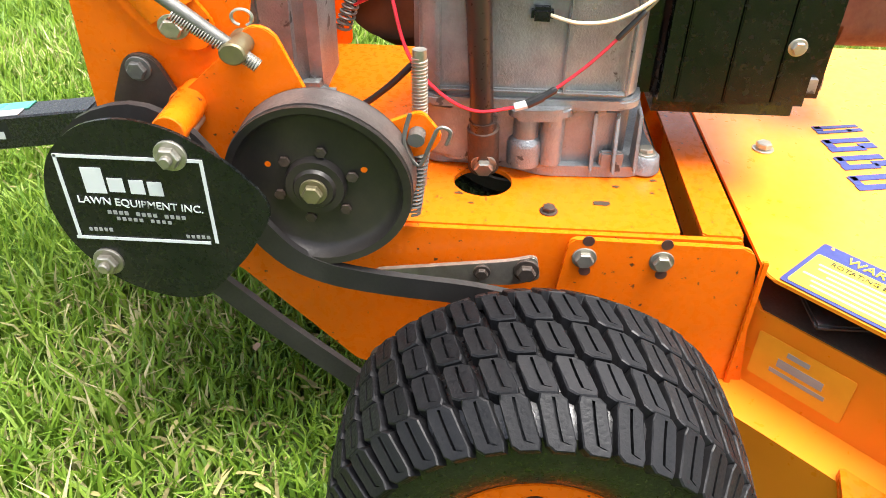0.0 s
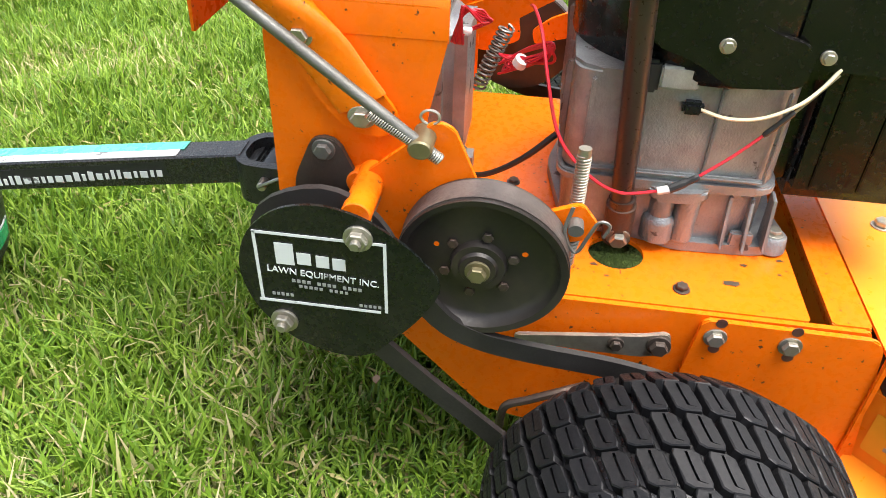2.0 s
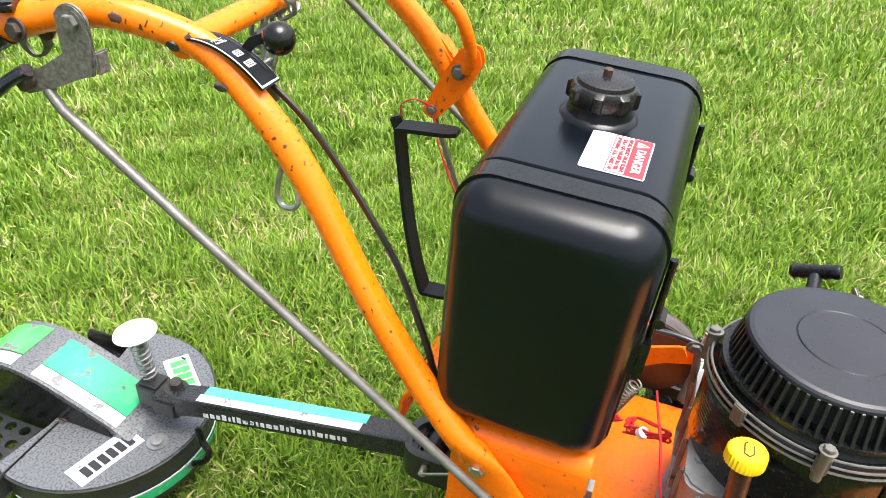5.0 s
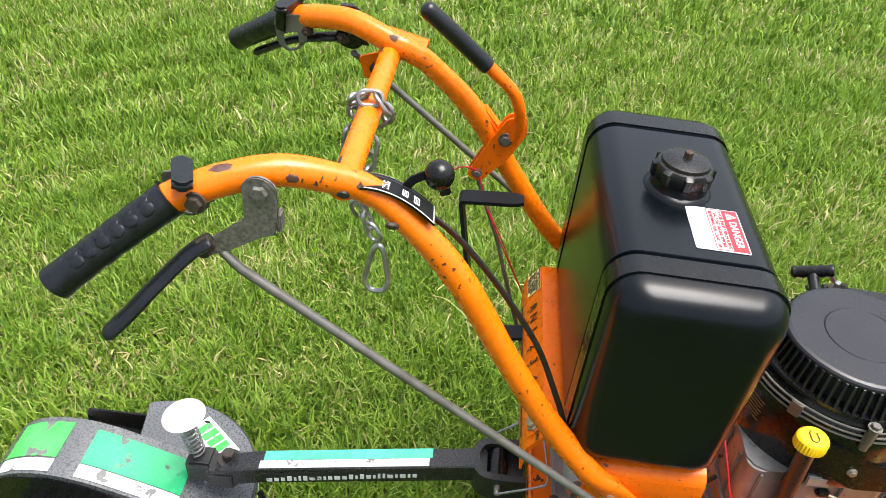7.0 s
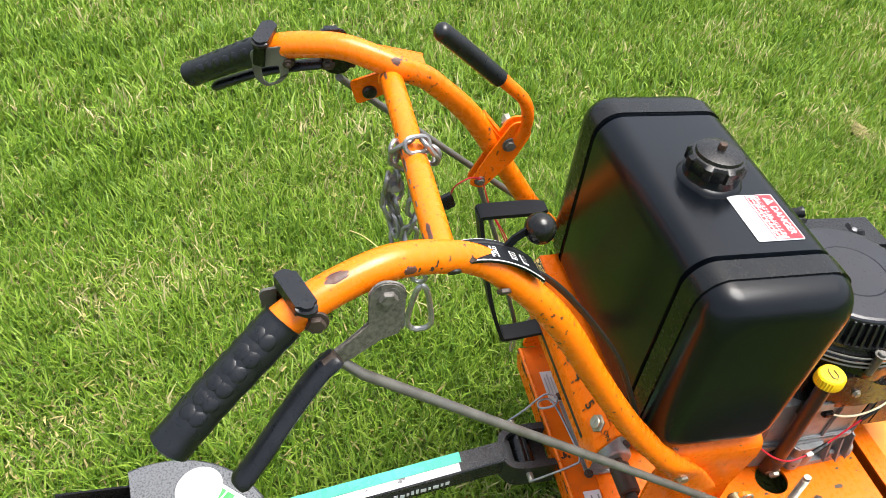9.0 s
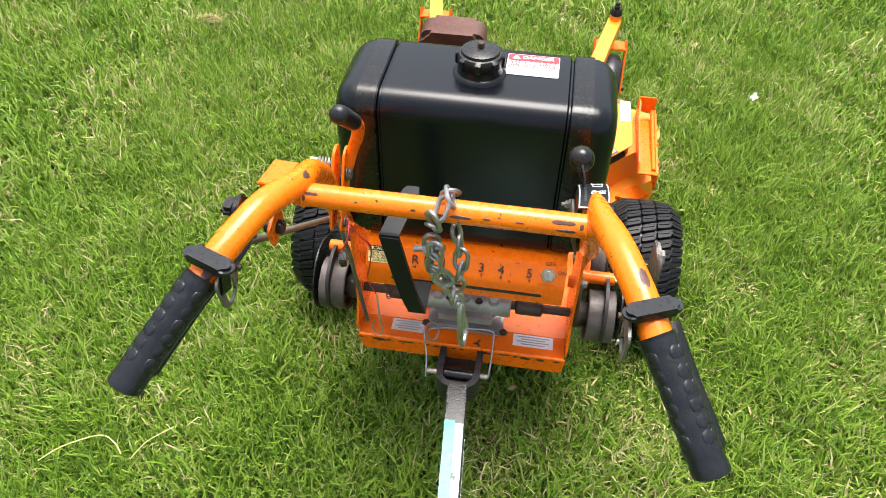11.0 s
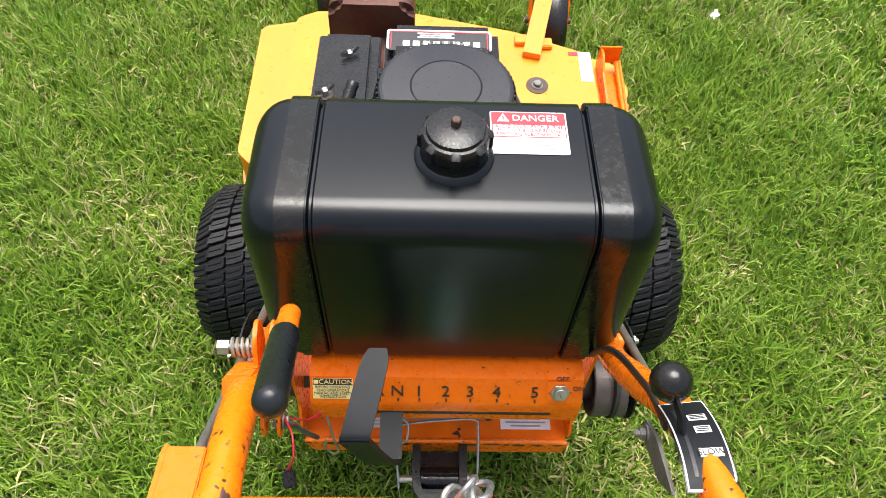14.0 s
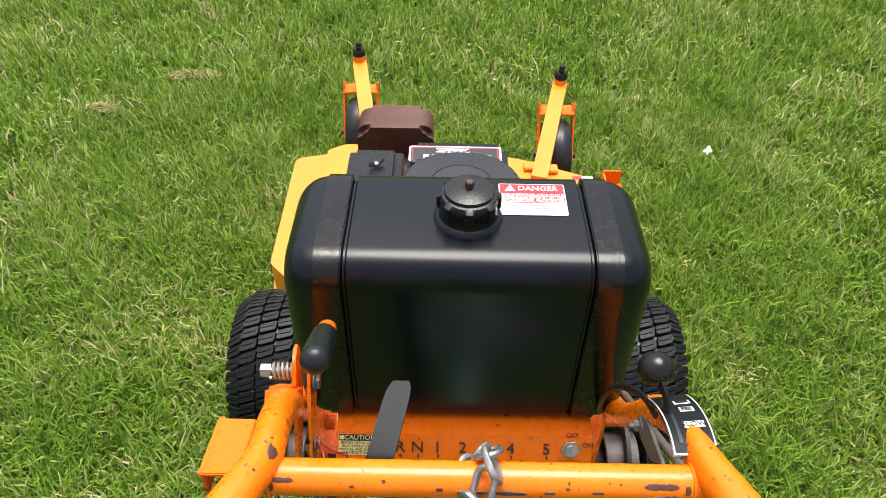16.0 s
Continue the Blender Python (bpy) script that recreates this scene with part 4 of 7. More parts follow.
COVER_YZ = [(-0.064, 0.385), (-0.052, 0.425), (-0.022, 0.452), (0.014, 0.460), (0.05, 0.452), (0.088, 0.428), (0.124, 0.388), (0.098, 0.342), (0.052, 0.290), (0.02, 0.289), (-0.02, 0.303), (-0.053, 0.340)]
for s in (1, -1):
    pul = pulley((s * 0.285, 0.147, 0.386), 0.074, 0.036, s, "dark worn steel idler pulley with bolted hub")
    bolt(pul, (s * 0.2865, 0.147, 0.386), (s, 0, 0), 0.0085, 0.007, M_BRASS)
    for i in range(6):
        a = math.radians(i * 60 + 18)
        bolt(pul, (s * 0.2745, 0.147 + 0.032 * math.cos(a), 0.386 + 0.032 * math.sin(a)), (s, 0, 0), 0.0050, 0.003, M_RUST, washer=False)
    for a in (10, 165):
        bm = B()
        y, z = 0.147 + 0.040 * math.cos(radians(a)), 0.386 + 0.018 * math.sin(radians(a)) + 0.012
        add_cyl(bm, (s * 0.2735, y, z), (s * 0.2742, y, z), 0.0026, seg=12)
        part("pulley_hole", bm, M_ORANGE, pul)
    bm = B()
    add_plate(bm, rounded(COVER_YZ, 0.02, 4), s * 0.3125 - 0.0015, 0.003, "x", 0.0008)
    cover = part("pulley_guard", bm, M_COVER, mower, "scratched black steel pulley guard plate")
    if s > 0:
        m = Matrix.Translation((0.3148, 0.0135, 0.3885)) @ pose(0, 0, 0, 90, 0, 90)
        bars("white_frame", [(0, 0.0375, 0.116, 0.0028), (-0.004, -0.0385, 0.112, 0.0028), (-0.057, 0, 0.0028, 0.077), (0.057, 0, 0.0028, 0.077)], m, M_WHITEDEC, cover, "worn white printed frame")
        # maker's name as plain shapes
        each_bar("name_shape", [(-0.0315, 0.0165, 0.0165, 0.023), (-0.0145, 0.0130, 0.0125, 0.0125), (0.0020, 0.0120, 0.0115, 0.0125), (0.0165, 0.0110, 0.0115, 0.0125)], m, M_WHITEDEC, cover, "maker's name as white shapes")
        text("trade_line", "LAWN EQUIPMENT INC.", 0.0094, m @ Matrix.Translation((0.001, -0.0040, 0.0002)) @ pose(0, 0, 0, 0, 0, -3), M_WHITEDEC, cover, "white printed words", squash=0.98)
        bars("print_line", [(-0.026 + 0.0046 * i, -0.0125 - 0.0002 * i, 0.0030, 0.0034) for i in range(14) if i not in (4, 9)], m, M_GREY_INK, cover, "worn grey printed line")
        bars("print_line", [(-0.020 + 0.0046 * i, -0.0185 - 0.0002 * i, 0.0028, 0.0030) for i in range(10) if i != 5], m, M_GREY_INK, cover)
        bars("print_line", [(-0.046 + 0.0042 * i, -0.030, 0.0026, 0.0032) for i in range(5)] + [(0.034 + 0.0042 * i, -0.033, 0.0026, 0.0030) for i in range(5)], m, M_GREY_INK, cover)
        for (y, z) in ((0.048, 0.430), (-0.026, 0.326)):
            bm = B()
            add_cyl(bm, (0.250, y, z), (0.312, y, z), 0.006, seg=12)
            part("spacer_bolt", bm, M_ZINC, cover)
        bolt(cover, (0.3145, 0.048, 0.430), (1, 0, 0), 0.0095, 0.007, M_ZINC, stud=0.006)
        bolt(cover, (0.3145, -0.026, 0.326), (1, 0, 0), 0.0095, 0.007, M_ZINC, stud=0.006)
    # driven pulley behind the guard
    bm = B()
    add_lathe(bm, [(0, 0.258), (0.016, 0.258), (0.018, 0.262), (0.045, 0.263), (0.047, 0.250), (0.053, 0.250), (0.0545, 0.252), (0.0535, 0.262), (0.0530, 0.280), (0.0535, 0.300), (0.0545, 0.304), (0, 0.304)], (0, -0.004, 0.375), (s, 0, 0), 56)
    part("shaft_pulley", bm, M_DRUM, cover, "smooth belt-worn steel drum pulley")
    bm = B()
    add_cyl(bm, (s * 0.225, -0.004, 0.375), (s * 0.262, -0.004, 0.375), 0.03, 0.022, seg=24, bevel=0.002)
    poly = rounded([(-0.035, 0.36), (0.035, 0.36), (0.03, 0.43), (0.01, 0.475), (-0.012, 0.475), (-0.032, 0.43)], 0.012)
    add_plate(bm, poly, s * 0.2285 - 0.003, 0.006, "x", 0.001)
    hub = part("bearing_flange", bm, M_RUST, cover)
    bolt(hub, (s * 0.232, -0.002, 0.463), (s, 0, 0), 0.008, 0.006, M_STEEL)
    # belt: round the driven pulley, down to the wheel pulley and back under the idler
    path = [(-0.052, 0.375), (-0.035, 0.345), (0.03, 0.302), (0.10, 0.233), (0.18, 0.158), (0.235, 0.094), (0.29, 0.058), (0.36, 0.060), (0.40, 0.105), (0.418, 0.17), (0.405, 0.215),
            (0.375, 0.248), (0.330, 0.270), (0.27, 0.284), (0.20, 0.292), (0.150, 0.302), (0.115, 0.322), (0.08, 0.37), (0.05, 0.425), (0.01, 0.446), (-0.04, 0.425)]
    bm = B()
    pts = spline([(s * 0.283, y, z) for y, z in path + path[:1]], 4)[:-1]
    add_tube(bm, pts, 0.001, closed=True, section=[(-11, -3.5), (11, -3.5), (11, 3.5), (-11, 3.5)])
    part("drive_belt", bm, M_BELT, cover, "worn dark rubber drive belt")
    # clutch arm, trunnion and stub tube
    bm = B()
    poly = rounded([(0.022, 0.436), (0.084, 0.492), (0.098, 0.514), (0.116, 0.510), (0.142, 0.445), (0.15, 0.39), (0.10, 0.37), (0.05, 0.385)], 0.009)
    add_plate(bm, poly, s * 0.243 - 0.003, 0.006, "x", 0.001)
    arm = part("clutch_arm", bm, M_ORANGE, mower, "orange pivoting clutch arm plate")
    bm = B()
    add_cyl(bm, (s * 0.225, 0.042, 0.440), (s * 0.298, 0.042, 0.440), 0.0135, seg=22, bevel=0.001)
    part("stub_tube", bm, M_ORANGE, arm)
    bm = B()
    add_cyl(bm, (s * 0.236, 0.092, 0.497), (s * 0.272, 0.092, 0.497), 0.0105, seg=18, bevel=0.0015)
    part("trunnion", bm, M_BRASS, arm)
    bm = B()
    add_tube(bm, [(s * 0.252 + 0.002, 0.098 + 0.008 * math.cos(a), 0.525 + 0.008 * math.sin(a)) for a in np.linspace(-1.2, 4.4, 18)], 0.0014, 6)
    part("hairpin", bm, M_ZINC, arm)
    # tension tab with threaded rod and spring
    bm = B()
    add_plate(bm, rounded([(0.165, 0.405), (0.19, 0.425), (0.225, 0.442), (0.24, 0.42), (0.232, 0.405), (0.17, 0.385)], 0.005), s * 0.245 - 0.003, 0.006, "x", 0.001)
    tab = part("tension_tab", bm, M_ORANGE, mower)
    bm = B()
    add_cyl(bm, (s * 0.225, 0.222, 0.36), (s * 0.225, 0.222, 0.485), 0.005, seg=14)
    helix(bm, (s * 0.225, 0.222, 0.40), (s * 0.225, 0.222, 0.478), 0.0052, 0.0009, 26, 4, 10)
    part("threaded_rod", bm, M_ZINC, tab)
    bm = B()
    helix(bm, (s * 0.225, 0.215, 0.33), (s * 0.225, 0.222, 0.395), 0.0065, 0.0014, 16, 5, 10)
    part("tension_spring", bm, M_STEEL, tab)
    bm = B()
    add_cyl(bm, (s * 0.236, 0.222, 0.423), (s * 0.262, 0.222, 0.423), 0.006, seg=14)
    add_tube(bm, spline([(s * 0.258, 0.218, 0.445), (s * 0.262, 0.214, 0.42), (s * 0.262, 0.224, 0.40), (s * 0.262, 0.232, 0.42), (s * 0.262, 0.238, 0.435), (s * 0.262, 0.246, 0.432), (s * 0.262, 0.243, 0.42)], 5), 0.0016, 6)
    part("clevis_pin", bm, M_STEEL, tab)
    # brake band link and hook under the pulley
    bm = B()
    add_plate(bm, rounded([(0.185, 0.272), (0.30, 0.290), (0.325, 0.297), (0.330, 0.270), (0.30, 0.262), (0.25, 0.262), (0.185, 0.265)], 0.006), s * 0.238 - 0.0025, 0.005, "x", 0.001)
    link = part("brake_link", bm, M_ZINC, mower, "zinc plated brake linkage plate")
    bolt(link, (s * 0.241, 0.316, 0.281), (s, 0, 0), 0.009, 0.007, M_RUST)
    bolt(link, (s * 0.241, 0.275, 0.277), (s, 0, 0), 0.006, 0.005, M_RUST)
    bm = B()
    add_tube(bm, spline([(s * 0.235, 0.255, 0.205), (s * 0.245, 0.235, 0.203), (s * 0.25, 0.205, 0.188), (s * 0.25, 0.185, 0.175), (s * 0.25, 0.180, 0.155), (s * 0.242, 0.180, 0.13)], 5), 0.0045, 8)
    part("belt_keeper", bm, M_RUST, mower, "bent steel rod belt keeper")
    bolt(link, (s * 0.226, 0.09, 0.295), (s, 0, 0), 0.008, 0.006, M_STEEL)

# ---- handlebar ----
PROFILE = [(0.035, 0.510), (-0.012, 0.570), (-0.045, 0.608), (-0.108, 0.681), (-0.180, 0.790), (-0.244, 0.893), (-0.312, 0.966),
           (-0.340, 0.984), (-0.367, 0.996), (-0.425, 1.013), (-0.475, 1.010), (-0.513, 1.000), (-0.540, 0.988)]
RIGHT_X = [0.229, 0.229, 0.226, 0.215, 0.204, 0.194, 0.187, 0.184, 0.187, 0.205, 0.224, 0.240, 0.252]
LEFT_X = [-0.229, -0.229, -0.226, -0.213, -0.198, -0.184, -0.171, -0.168, -0.168, -0.188, -0.206, -0.221, -0.232]
GRIP_R = [(0.246, -0.527, 0.995), (0.268, -0.562, 0.972), (0.289, -0.597, 0.948), (0.311, -0.631, 0.923)]
GRIP_L = [(-0.227, -0.527, 0.995), (-0.247, -0.563, 0.973), (-0.268, -0.598, 0.950), (-0.288, -0.633, 0.927)]
bars_ob = []
for s in (1, -1):
    bm = B()
    hp_ = [unseated((x, y, z)) for x, (y, z) in zip(RIGHT_X if s > 0 else LEFT_X, PROFILE)]
    off, near = (0, 0) if s > 0 else (-0.029, -0.043)
    pts = spline(hp_, 6)
    add_tube(bm, pts, [0.0170] * len(pts), 20)
    # the foot is pressed flat
    for v in bm.verts:
        if v.co.z < 0.63:
            k = min(1, (0.63 - v.co.z) / 0.05)
            cx = s * 0.2285
            v.co.x = cx + (v.co.x - cx) * (1 - 0.72 * k)
            d = (v.co.y - hp_[0][1]) * 0.79 + (v.co.z - hp_[0][2]) * 0.62
            v.co.y += 0.5 * k * d * 0.79
            v.co.z += 0.5 * k * d * 0.62
    handle = part("handlebar", bm, M_TUBE, mower, "bent orange steel handlebar tube with chipped paint")
    bars_ob.append(handle)
    bm = B()
    add_plate(bm, rounded([(-0.055, 0.615), (-0.015, 0.63), (0.068, 0.505), (0.058, 0.478), (0.022, 0.482), (0.0, 0.51)], 0.012), s * 0.2255 - 0.0025, 0.005, "x", 0.001)
    part("handle_foot", bm, M_ORANGE, handle)
    bolt(handle, (s * 0.2325, 0.035, 0.504), (s, 0, 0), 0.0095, 0.007, M_ZINC)
    bolt(handle, (s * 0.2330, -0.014, 0.588), (s, 0, 0), 0.0085, 0.006, M_ZINC)
    # rubber grip with finger bumps
    bm = B()
    gp = spline([unseated(p) for p in (GRIP_R if s > 0 else GRIP_L)], 12)
    rad = [0.0188 + 0.0007 * abs(math.sin(math.pi * i / len(gp) * 6)) for i in range(len(gp))]
    rad[0] = 0.0205
    rad[1] = 0.0195
    rad[-1] = 0.016
    add_tube(bm, gp, rad, 20)
    grip = part("rubber_grip", bm, M_GRIP, handle, "moulded black rubber grip")
    d = (Vector(gp[-1]) - Vector(gp[0])).normalized()
    for i in range(6):
        p = Vector(gp[6 + i * 4])
        for way in (Vector((0, 0.2, 1)), Vector((s * 0.85, 0, 0.6)), Vector((-s * 0.85, 0, 0.6))):
            w = (way - d * way.dot(d)).normalized()
            bm = B()
            bmesh.ops.create_uvsphere(bm, u_segments=10, v_segments=7, radius=1.0, matrix=Matrix.Translation(p + w * 0.0174) @ Matrix((d, w.cross(d), w)).transposed().to_4x4() @ Matrix.Diagonal((0.0100, 0.0074, 0.0026, 1)))
            part("grip_bump", bm, M_GRIP, grip, sharp=80)
    # thumb latch plate over the tube and its slotted plate
    mid, along, half = (Vector((0.238, -0.515, 1.0195)), Vector((0.93, 0.36, 0.05)), 0.031) if s > 0 else (Vector((-0.214, -0.526, 1.0215)), Vector((-0.93, 0.33, 0.05)), 0.031)
    side_ = along.normalized()
    m_ = Matrix((side_, Vector((0, 0.15, 1)).cross(side_).normalized(), side_.cross(Vector((0, 0.15, 1)).cross(side_).normalized()))).transposed().to_4x4()
    m_ = Matrix.Translation(mid) @ m_
    bm = B()
    outline = [(sx * (half - 0.010) + 0.010 * math.cos(a), 0.010 * math.sin(a)) for sx, a0 in ((1, -90), (-1, 90)) for a in [radians(a0 + 18 * q) for q in range(11)]]
    add_plate(bm, outline, -0.005, 0.010, "z", 0.0035)
    bm.transform(m_)
    latch = part("thumb_latch", bm, M_GRIP, handle, "rounded black thumb latch bar", seat=False)
    bm = B()
    add_box(bm, (-0.0195, 0, -0.020), (0.004, 0.016, 0.030), 0.0015)
    bm.transform(m_)
    part("latch_strap", bm, M_BLACK, latch, seat=False)
    bm = B()
    ring = rounded([(-0.56, 1.035), (-0.515, 1.04), (-0.512, 1.0), (-0.524, 0.984), (-0.542, 0.978), (-0.556, 0.992)], 0.008)
    hole_ = [(y * 0.5 - 0.2675, z * 0.5 + 0.4935) for y, z in ring]
    k = len(ring)
    for i in range(k):
        j = (i + 1) % k
        quad = [ring[i], ring[j], hole_[j], hole_[i]]
        va = [bm.verts.new((s * (0.236 + off) - 0.0015, y, z)) for y, z in quad]
        vb = [bm.verts.new((s * (0.236 + off) + 0.0015, y, z)) for y, z in quad]
        bm.faces.new(va)
        bm.faces.new(vb)
        for q in range(4):
            bm.faces.new((va[q], va[(q + 1) % 4], vb[(q + 1) % 4], vb[q]))
    bmesh.ops.remove_doubles(bm, verts=bm.verts, dist=0.0002)
    part("latch_plate", bm, M_STEEL, latch)
    bolt(handle, (s * (0.272 + off), -0.513, 1.027), (s, 0, 0.1), 0.0085, 0.006, M_RUST)
    bolt(handle, (s * (0.240 + off), -0.513, 1.016), (-s, 0, -0.2), 0.0075, 0.006, M_RUST, stud=0.006)
    # pivot bracket wrapped over the tube, and the clutch lever
    if s > 0:
        bm = B()
        edge = [(-0.438 + 0.0178 * math.cos(a), 1.012 + 0.0178 * math.sin(a)) for a in np.linspace(-0.5, 2.75, 13)]
        arm_ = [(-0.454, 0.996), (-0.453, 0.981), (-0.472, 0.968), (-0.497, 0.957), (-0.504, 0.947), (-0.496, 0.938), (-0.470, 0.945), (-0.442, 0.957), (-0.426, 0.962), (-0.421, 0.985)]
        add_plate(bm, edge + arm_, 0.2425, 0.005, "x", 0.0012)
        for v in bm.verts:
            v.co.x += 0.34 * max(0.0, -0.445 - v.co.y)
        piv = part("pivot_bracket", bm, M_BRKT, handle, "grey cast pivot bracket", seat=False)
        bm = B()
        add_box(bm, (0.236, -0.4225, 0.974), (0.016, 0.005, 0.022), 0.0015)
        part("bracket_fold", bm, M_BRKT, piv, seat=False)
        bm = B()
        add_cyl(bm, (0.256, -0.492, 0.952), (0.272, -0.494, 0.951), 0.0085, seg=16, bevel=0.001)
        part("pivot_pin", bm, M_RUST, piv, seat=False)
    else:
        bm = B()
        add_plate(bm, rounded([(-0.471, 1.030), (-0.468, 1.056), (-0.436, 1.056), (-0.431, 1.030), (-0.431, 0.996), (-0.445, 0.988), (-0.468, 0.994)], 0.014, 5), -(0.2605 + near) - 0.003, 0.006, "x", 0.0015)
        piv = part("pivot_bracket", bm, M_BLACK, handle, "black pivot bracket")
    bolt(piv, (s * (0.264 + near), -0.450, 1.042), (s, 0, 0), 0.0085, 0.006, M_BRKT if s > 0 else M_RUST)
    lever_pts = [unseated(p) for p in ((0.268, -0.484, 0.966), (0.277, -0.503, 0.954), (0.296, -0.531, 0.928), (0.316, -0.557, 0.902), (0.331, -0.579, 0.882))] if s > 0 else \
                [unseated(p) for p in ((-0.210, -0.455, 0.980), (-0.220, -0.490, 0.972), (-0.240, -0.530, 0.956), (-0.260, -0.568, 0.934), (-0.279, -0.602, 0.912))]
    bm = B()
    lp = spline(lever_pts, 5)
    add_tube(bm, lp, [0.008] + [0.0095] * (len(lp) - 2) + [0.007], 12, section=[(1.25 * math.cos(a), 0.75 * math.sin(a)) for a in np.linspace(0, 2 * math.pi, 13)[:-1]])
    lever = part("clutch_lever", bm, M_GRIP, handle, "black rubber coated clutch lever")
    bm = B()
    add_tube(bm, lp[:4], 0.0075, 10)
    part("lever_root", bm, M_RUST, lever)
    # clutch rod
    bm = B()
    top = unseated((0.260, -0.480, 0.938)) if s > 0 else (-0.238, -0.446, 0.966)
    low = (s * 0.262, 0.108, 0.483)
    a, b = Vector(top), Vector(low)
    add_tube(bm, [a + Vector((-s * 0.016, 0.0, 0.012)), a + Vector((-s * 0.004, 0.002, 0.003)), a.lerp(b, 0.03), b], 0.0056, 12)
    rod = part("clutch_rod", bm, M_STEEL, handle, "long dull grey steel clutch rod")
    bm = B()
    helix(bm, a.lerp(b, 0.90), b, 0.0056, 0.0008, 34, 4, 10)
    part("rod_thread", bm, M_ZINC, rod)
bm = B()
add_tube(bm, [(-0.176, -0.384, 1.010), (0.200, -0.384, 1.010)], 0.0150, 20)
cross = part("cross_tube", bm, M_TUBE, bars_ob[0], "orange cross tube with chipped paint")
for x in (0.186, -0.164):
    bm = B()
    add_tube(bm, [(x, -0.384 + 0.0155 * math.cos(a), 1.010 + 0.0155 * math.sin(a)) for a in np.linspace(0, 2 * math.pi, 20)[:-1]], 0.0022, 6, closed=True)
    part("weld_bead", bm, M_TUBE, cross)
right_bar, left_bar = bars_ob
def bar_at(s, y):
    """The centre of a handlebar tube at y, as it stands."""
    xs = RIGHT_X if s > 0 else LEFT_X
    ys = [p[0] for p in PROFILE]
    return Vector((float(np.interp(-y, [-q for q in ys], xs)), y, float(np.interp(-y, [-q for q in ys], [p[1] for p in PROFILE]))))
bm = B()
p = bar_at(1, -0.366)
add_cyl(bm, p + Vector((0.0115, 0, -0.0066)), p + Vector((0.0149, 0, -0.0086)), 0.0068, seg=20)
part("bar_hole", bm, M_INK, right_bar, "dark hole in the tube", seat=False)
p = bar_at(1, -0.314)
bolt(right_bar, unseated(p + Vector((0.0143, 0, -0.0085))), (0.86, 0, -0.5), 0.0075, 0.005, M_RUST, washer=False)
rng = random.Random(17)
for y, up_, r in ((-0.375, 0.010, 0.0035), (-0.388, 0.008, 0.0045), (-0.392, 0.002, 0.003), (-0.350, 0.011, 0.004), (-0.405, 0.003, 0.0028), (-0.30, 0.009, 0.0022), (-0.287, 0.006, 0.0018)):
    c, a0 = bar_at(1, y), math.asin(up_ / 0.0170)
    bm = B()
    vs = []
    for q in range(11):
        t, rr = 2 * math.pi * q / 11, r * rng.uniform(0.6, 1.15)
        a = a0 + rr * math.sin(t) / 0.017
        vs.append(bm.verts.new(c + Vector((0.0173 * math.cos(a), rr * 1.2 * math.cos(t), 0.0173 * math.sin(a)))))
    bm.faces.new(vs)
    bmesh.ops.solidify(bm, geom=bm.faces[:], thickness=0.0012)
    part("paint_chip", bm, M_RUST, right_bar, "dark spot of chipped paint", seat=False)

for bar, s, y0, y1, a0, a1, sd in ((right_bar, 1, -0.462, -0.512, 52, 96, 1), (right_bar, 1, -0.424, -0.412, -5, 30, 2), (left_bar, -1, -0.512, -0.538, 30, 80, 4), (left_bar, -1, -0.352, -0.372, 20, 70, 6)):
    wear_patch(bar, [unseated(bar_at(s, y0 + (y1 - y0) * q / 3)) for q in range(4)], 0.0170, a0, a1, (1, 0, 0), sd)
for x0, x1, a0, a1 in ((0.134, 0.164, 38, 62), (0.140, 0.166, 4, 22), (0.172, 0.180, 20, 60), (-0.168, -0.158, 8, 50), (-0.160, -0.142, 42, 60), (-0.030, -0.024, 22, 36), (-0.014, 0.012, 14, 28), (0.016, 0.042, 10, 30), (0.055, 0.064, 18, 30), (0.093, 0.103, 22, 32), (-0.098, -0.094, 30, 40), (0.072, 0.076, 34, 44)):
    wear_patch(cross, [(x0, -0.384, 1.010), ((x0 + x1) / 2, -0.384, 1.010), (x1, -0.384, 1.010)], 0.0150, a0, a1, (0, -1, 0), int(1000 * x1))
# throttle quadrant
def on_quad(y, x=0.0, lift=0.0):
    """A pose on the arched plate, y metres along it from its middle."""
    k = y / 0.041
    return Matrix.Translation((0.1810, -0.3125 + y, 0.9885 - 0.018 * k - 0.012 * k * k)) @ Matrix.Rotation(math.atan2(-0.018 - 0.024 * k, 0.041), 4, "X") @ Matrix.Rotation(radians(-7), 4, "Y") @ Matrix.Translation((x, 0, lift))
def quad_strip(x0, x1, y0, y1, lift, thick, n=14):
    bm = B()
    rows = []
    for i in range(n + 1):
        y = y0 + (y1 - y0) * i / n
        rows.append([bm.verts.new(on_quad(y, x, q) @ Vector()) for x, q in ((x0, lift), (x1, lift), (x1, lift - thick), (x0, lift - thick))])
    for a, b in zip(rows, rows[1:]):
        for j in range(4):
            bm.faces.new((a[j], a[(j + 1) % 4], b[(j + 1) % 4], b[j]))
    bm.faces.new(rows[0])
    bm.faces.new(rows[-1])
    return bm
quadrant = part("throttle_quadrant", quad_strip(-0.0185, 0.0185, -0.041, 0.041, 0, 0.0022), M_BLACK, right_bar, "arched black throttle plate with white border", seat=False)
part("border_sheet", quad_strip(-0.0175, 0.0175, -0.0398, 0.0398, 0.0006, 0.0008), M_WHITE, quadrant, "white border print", seat=False)
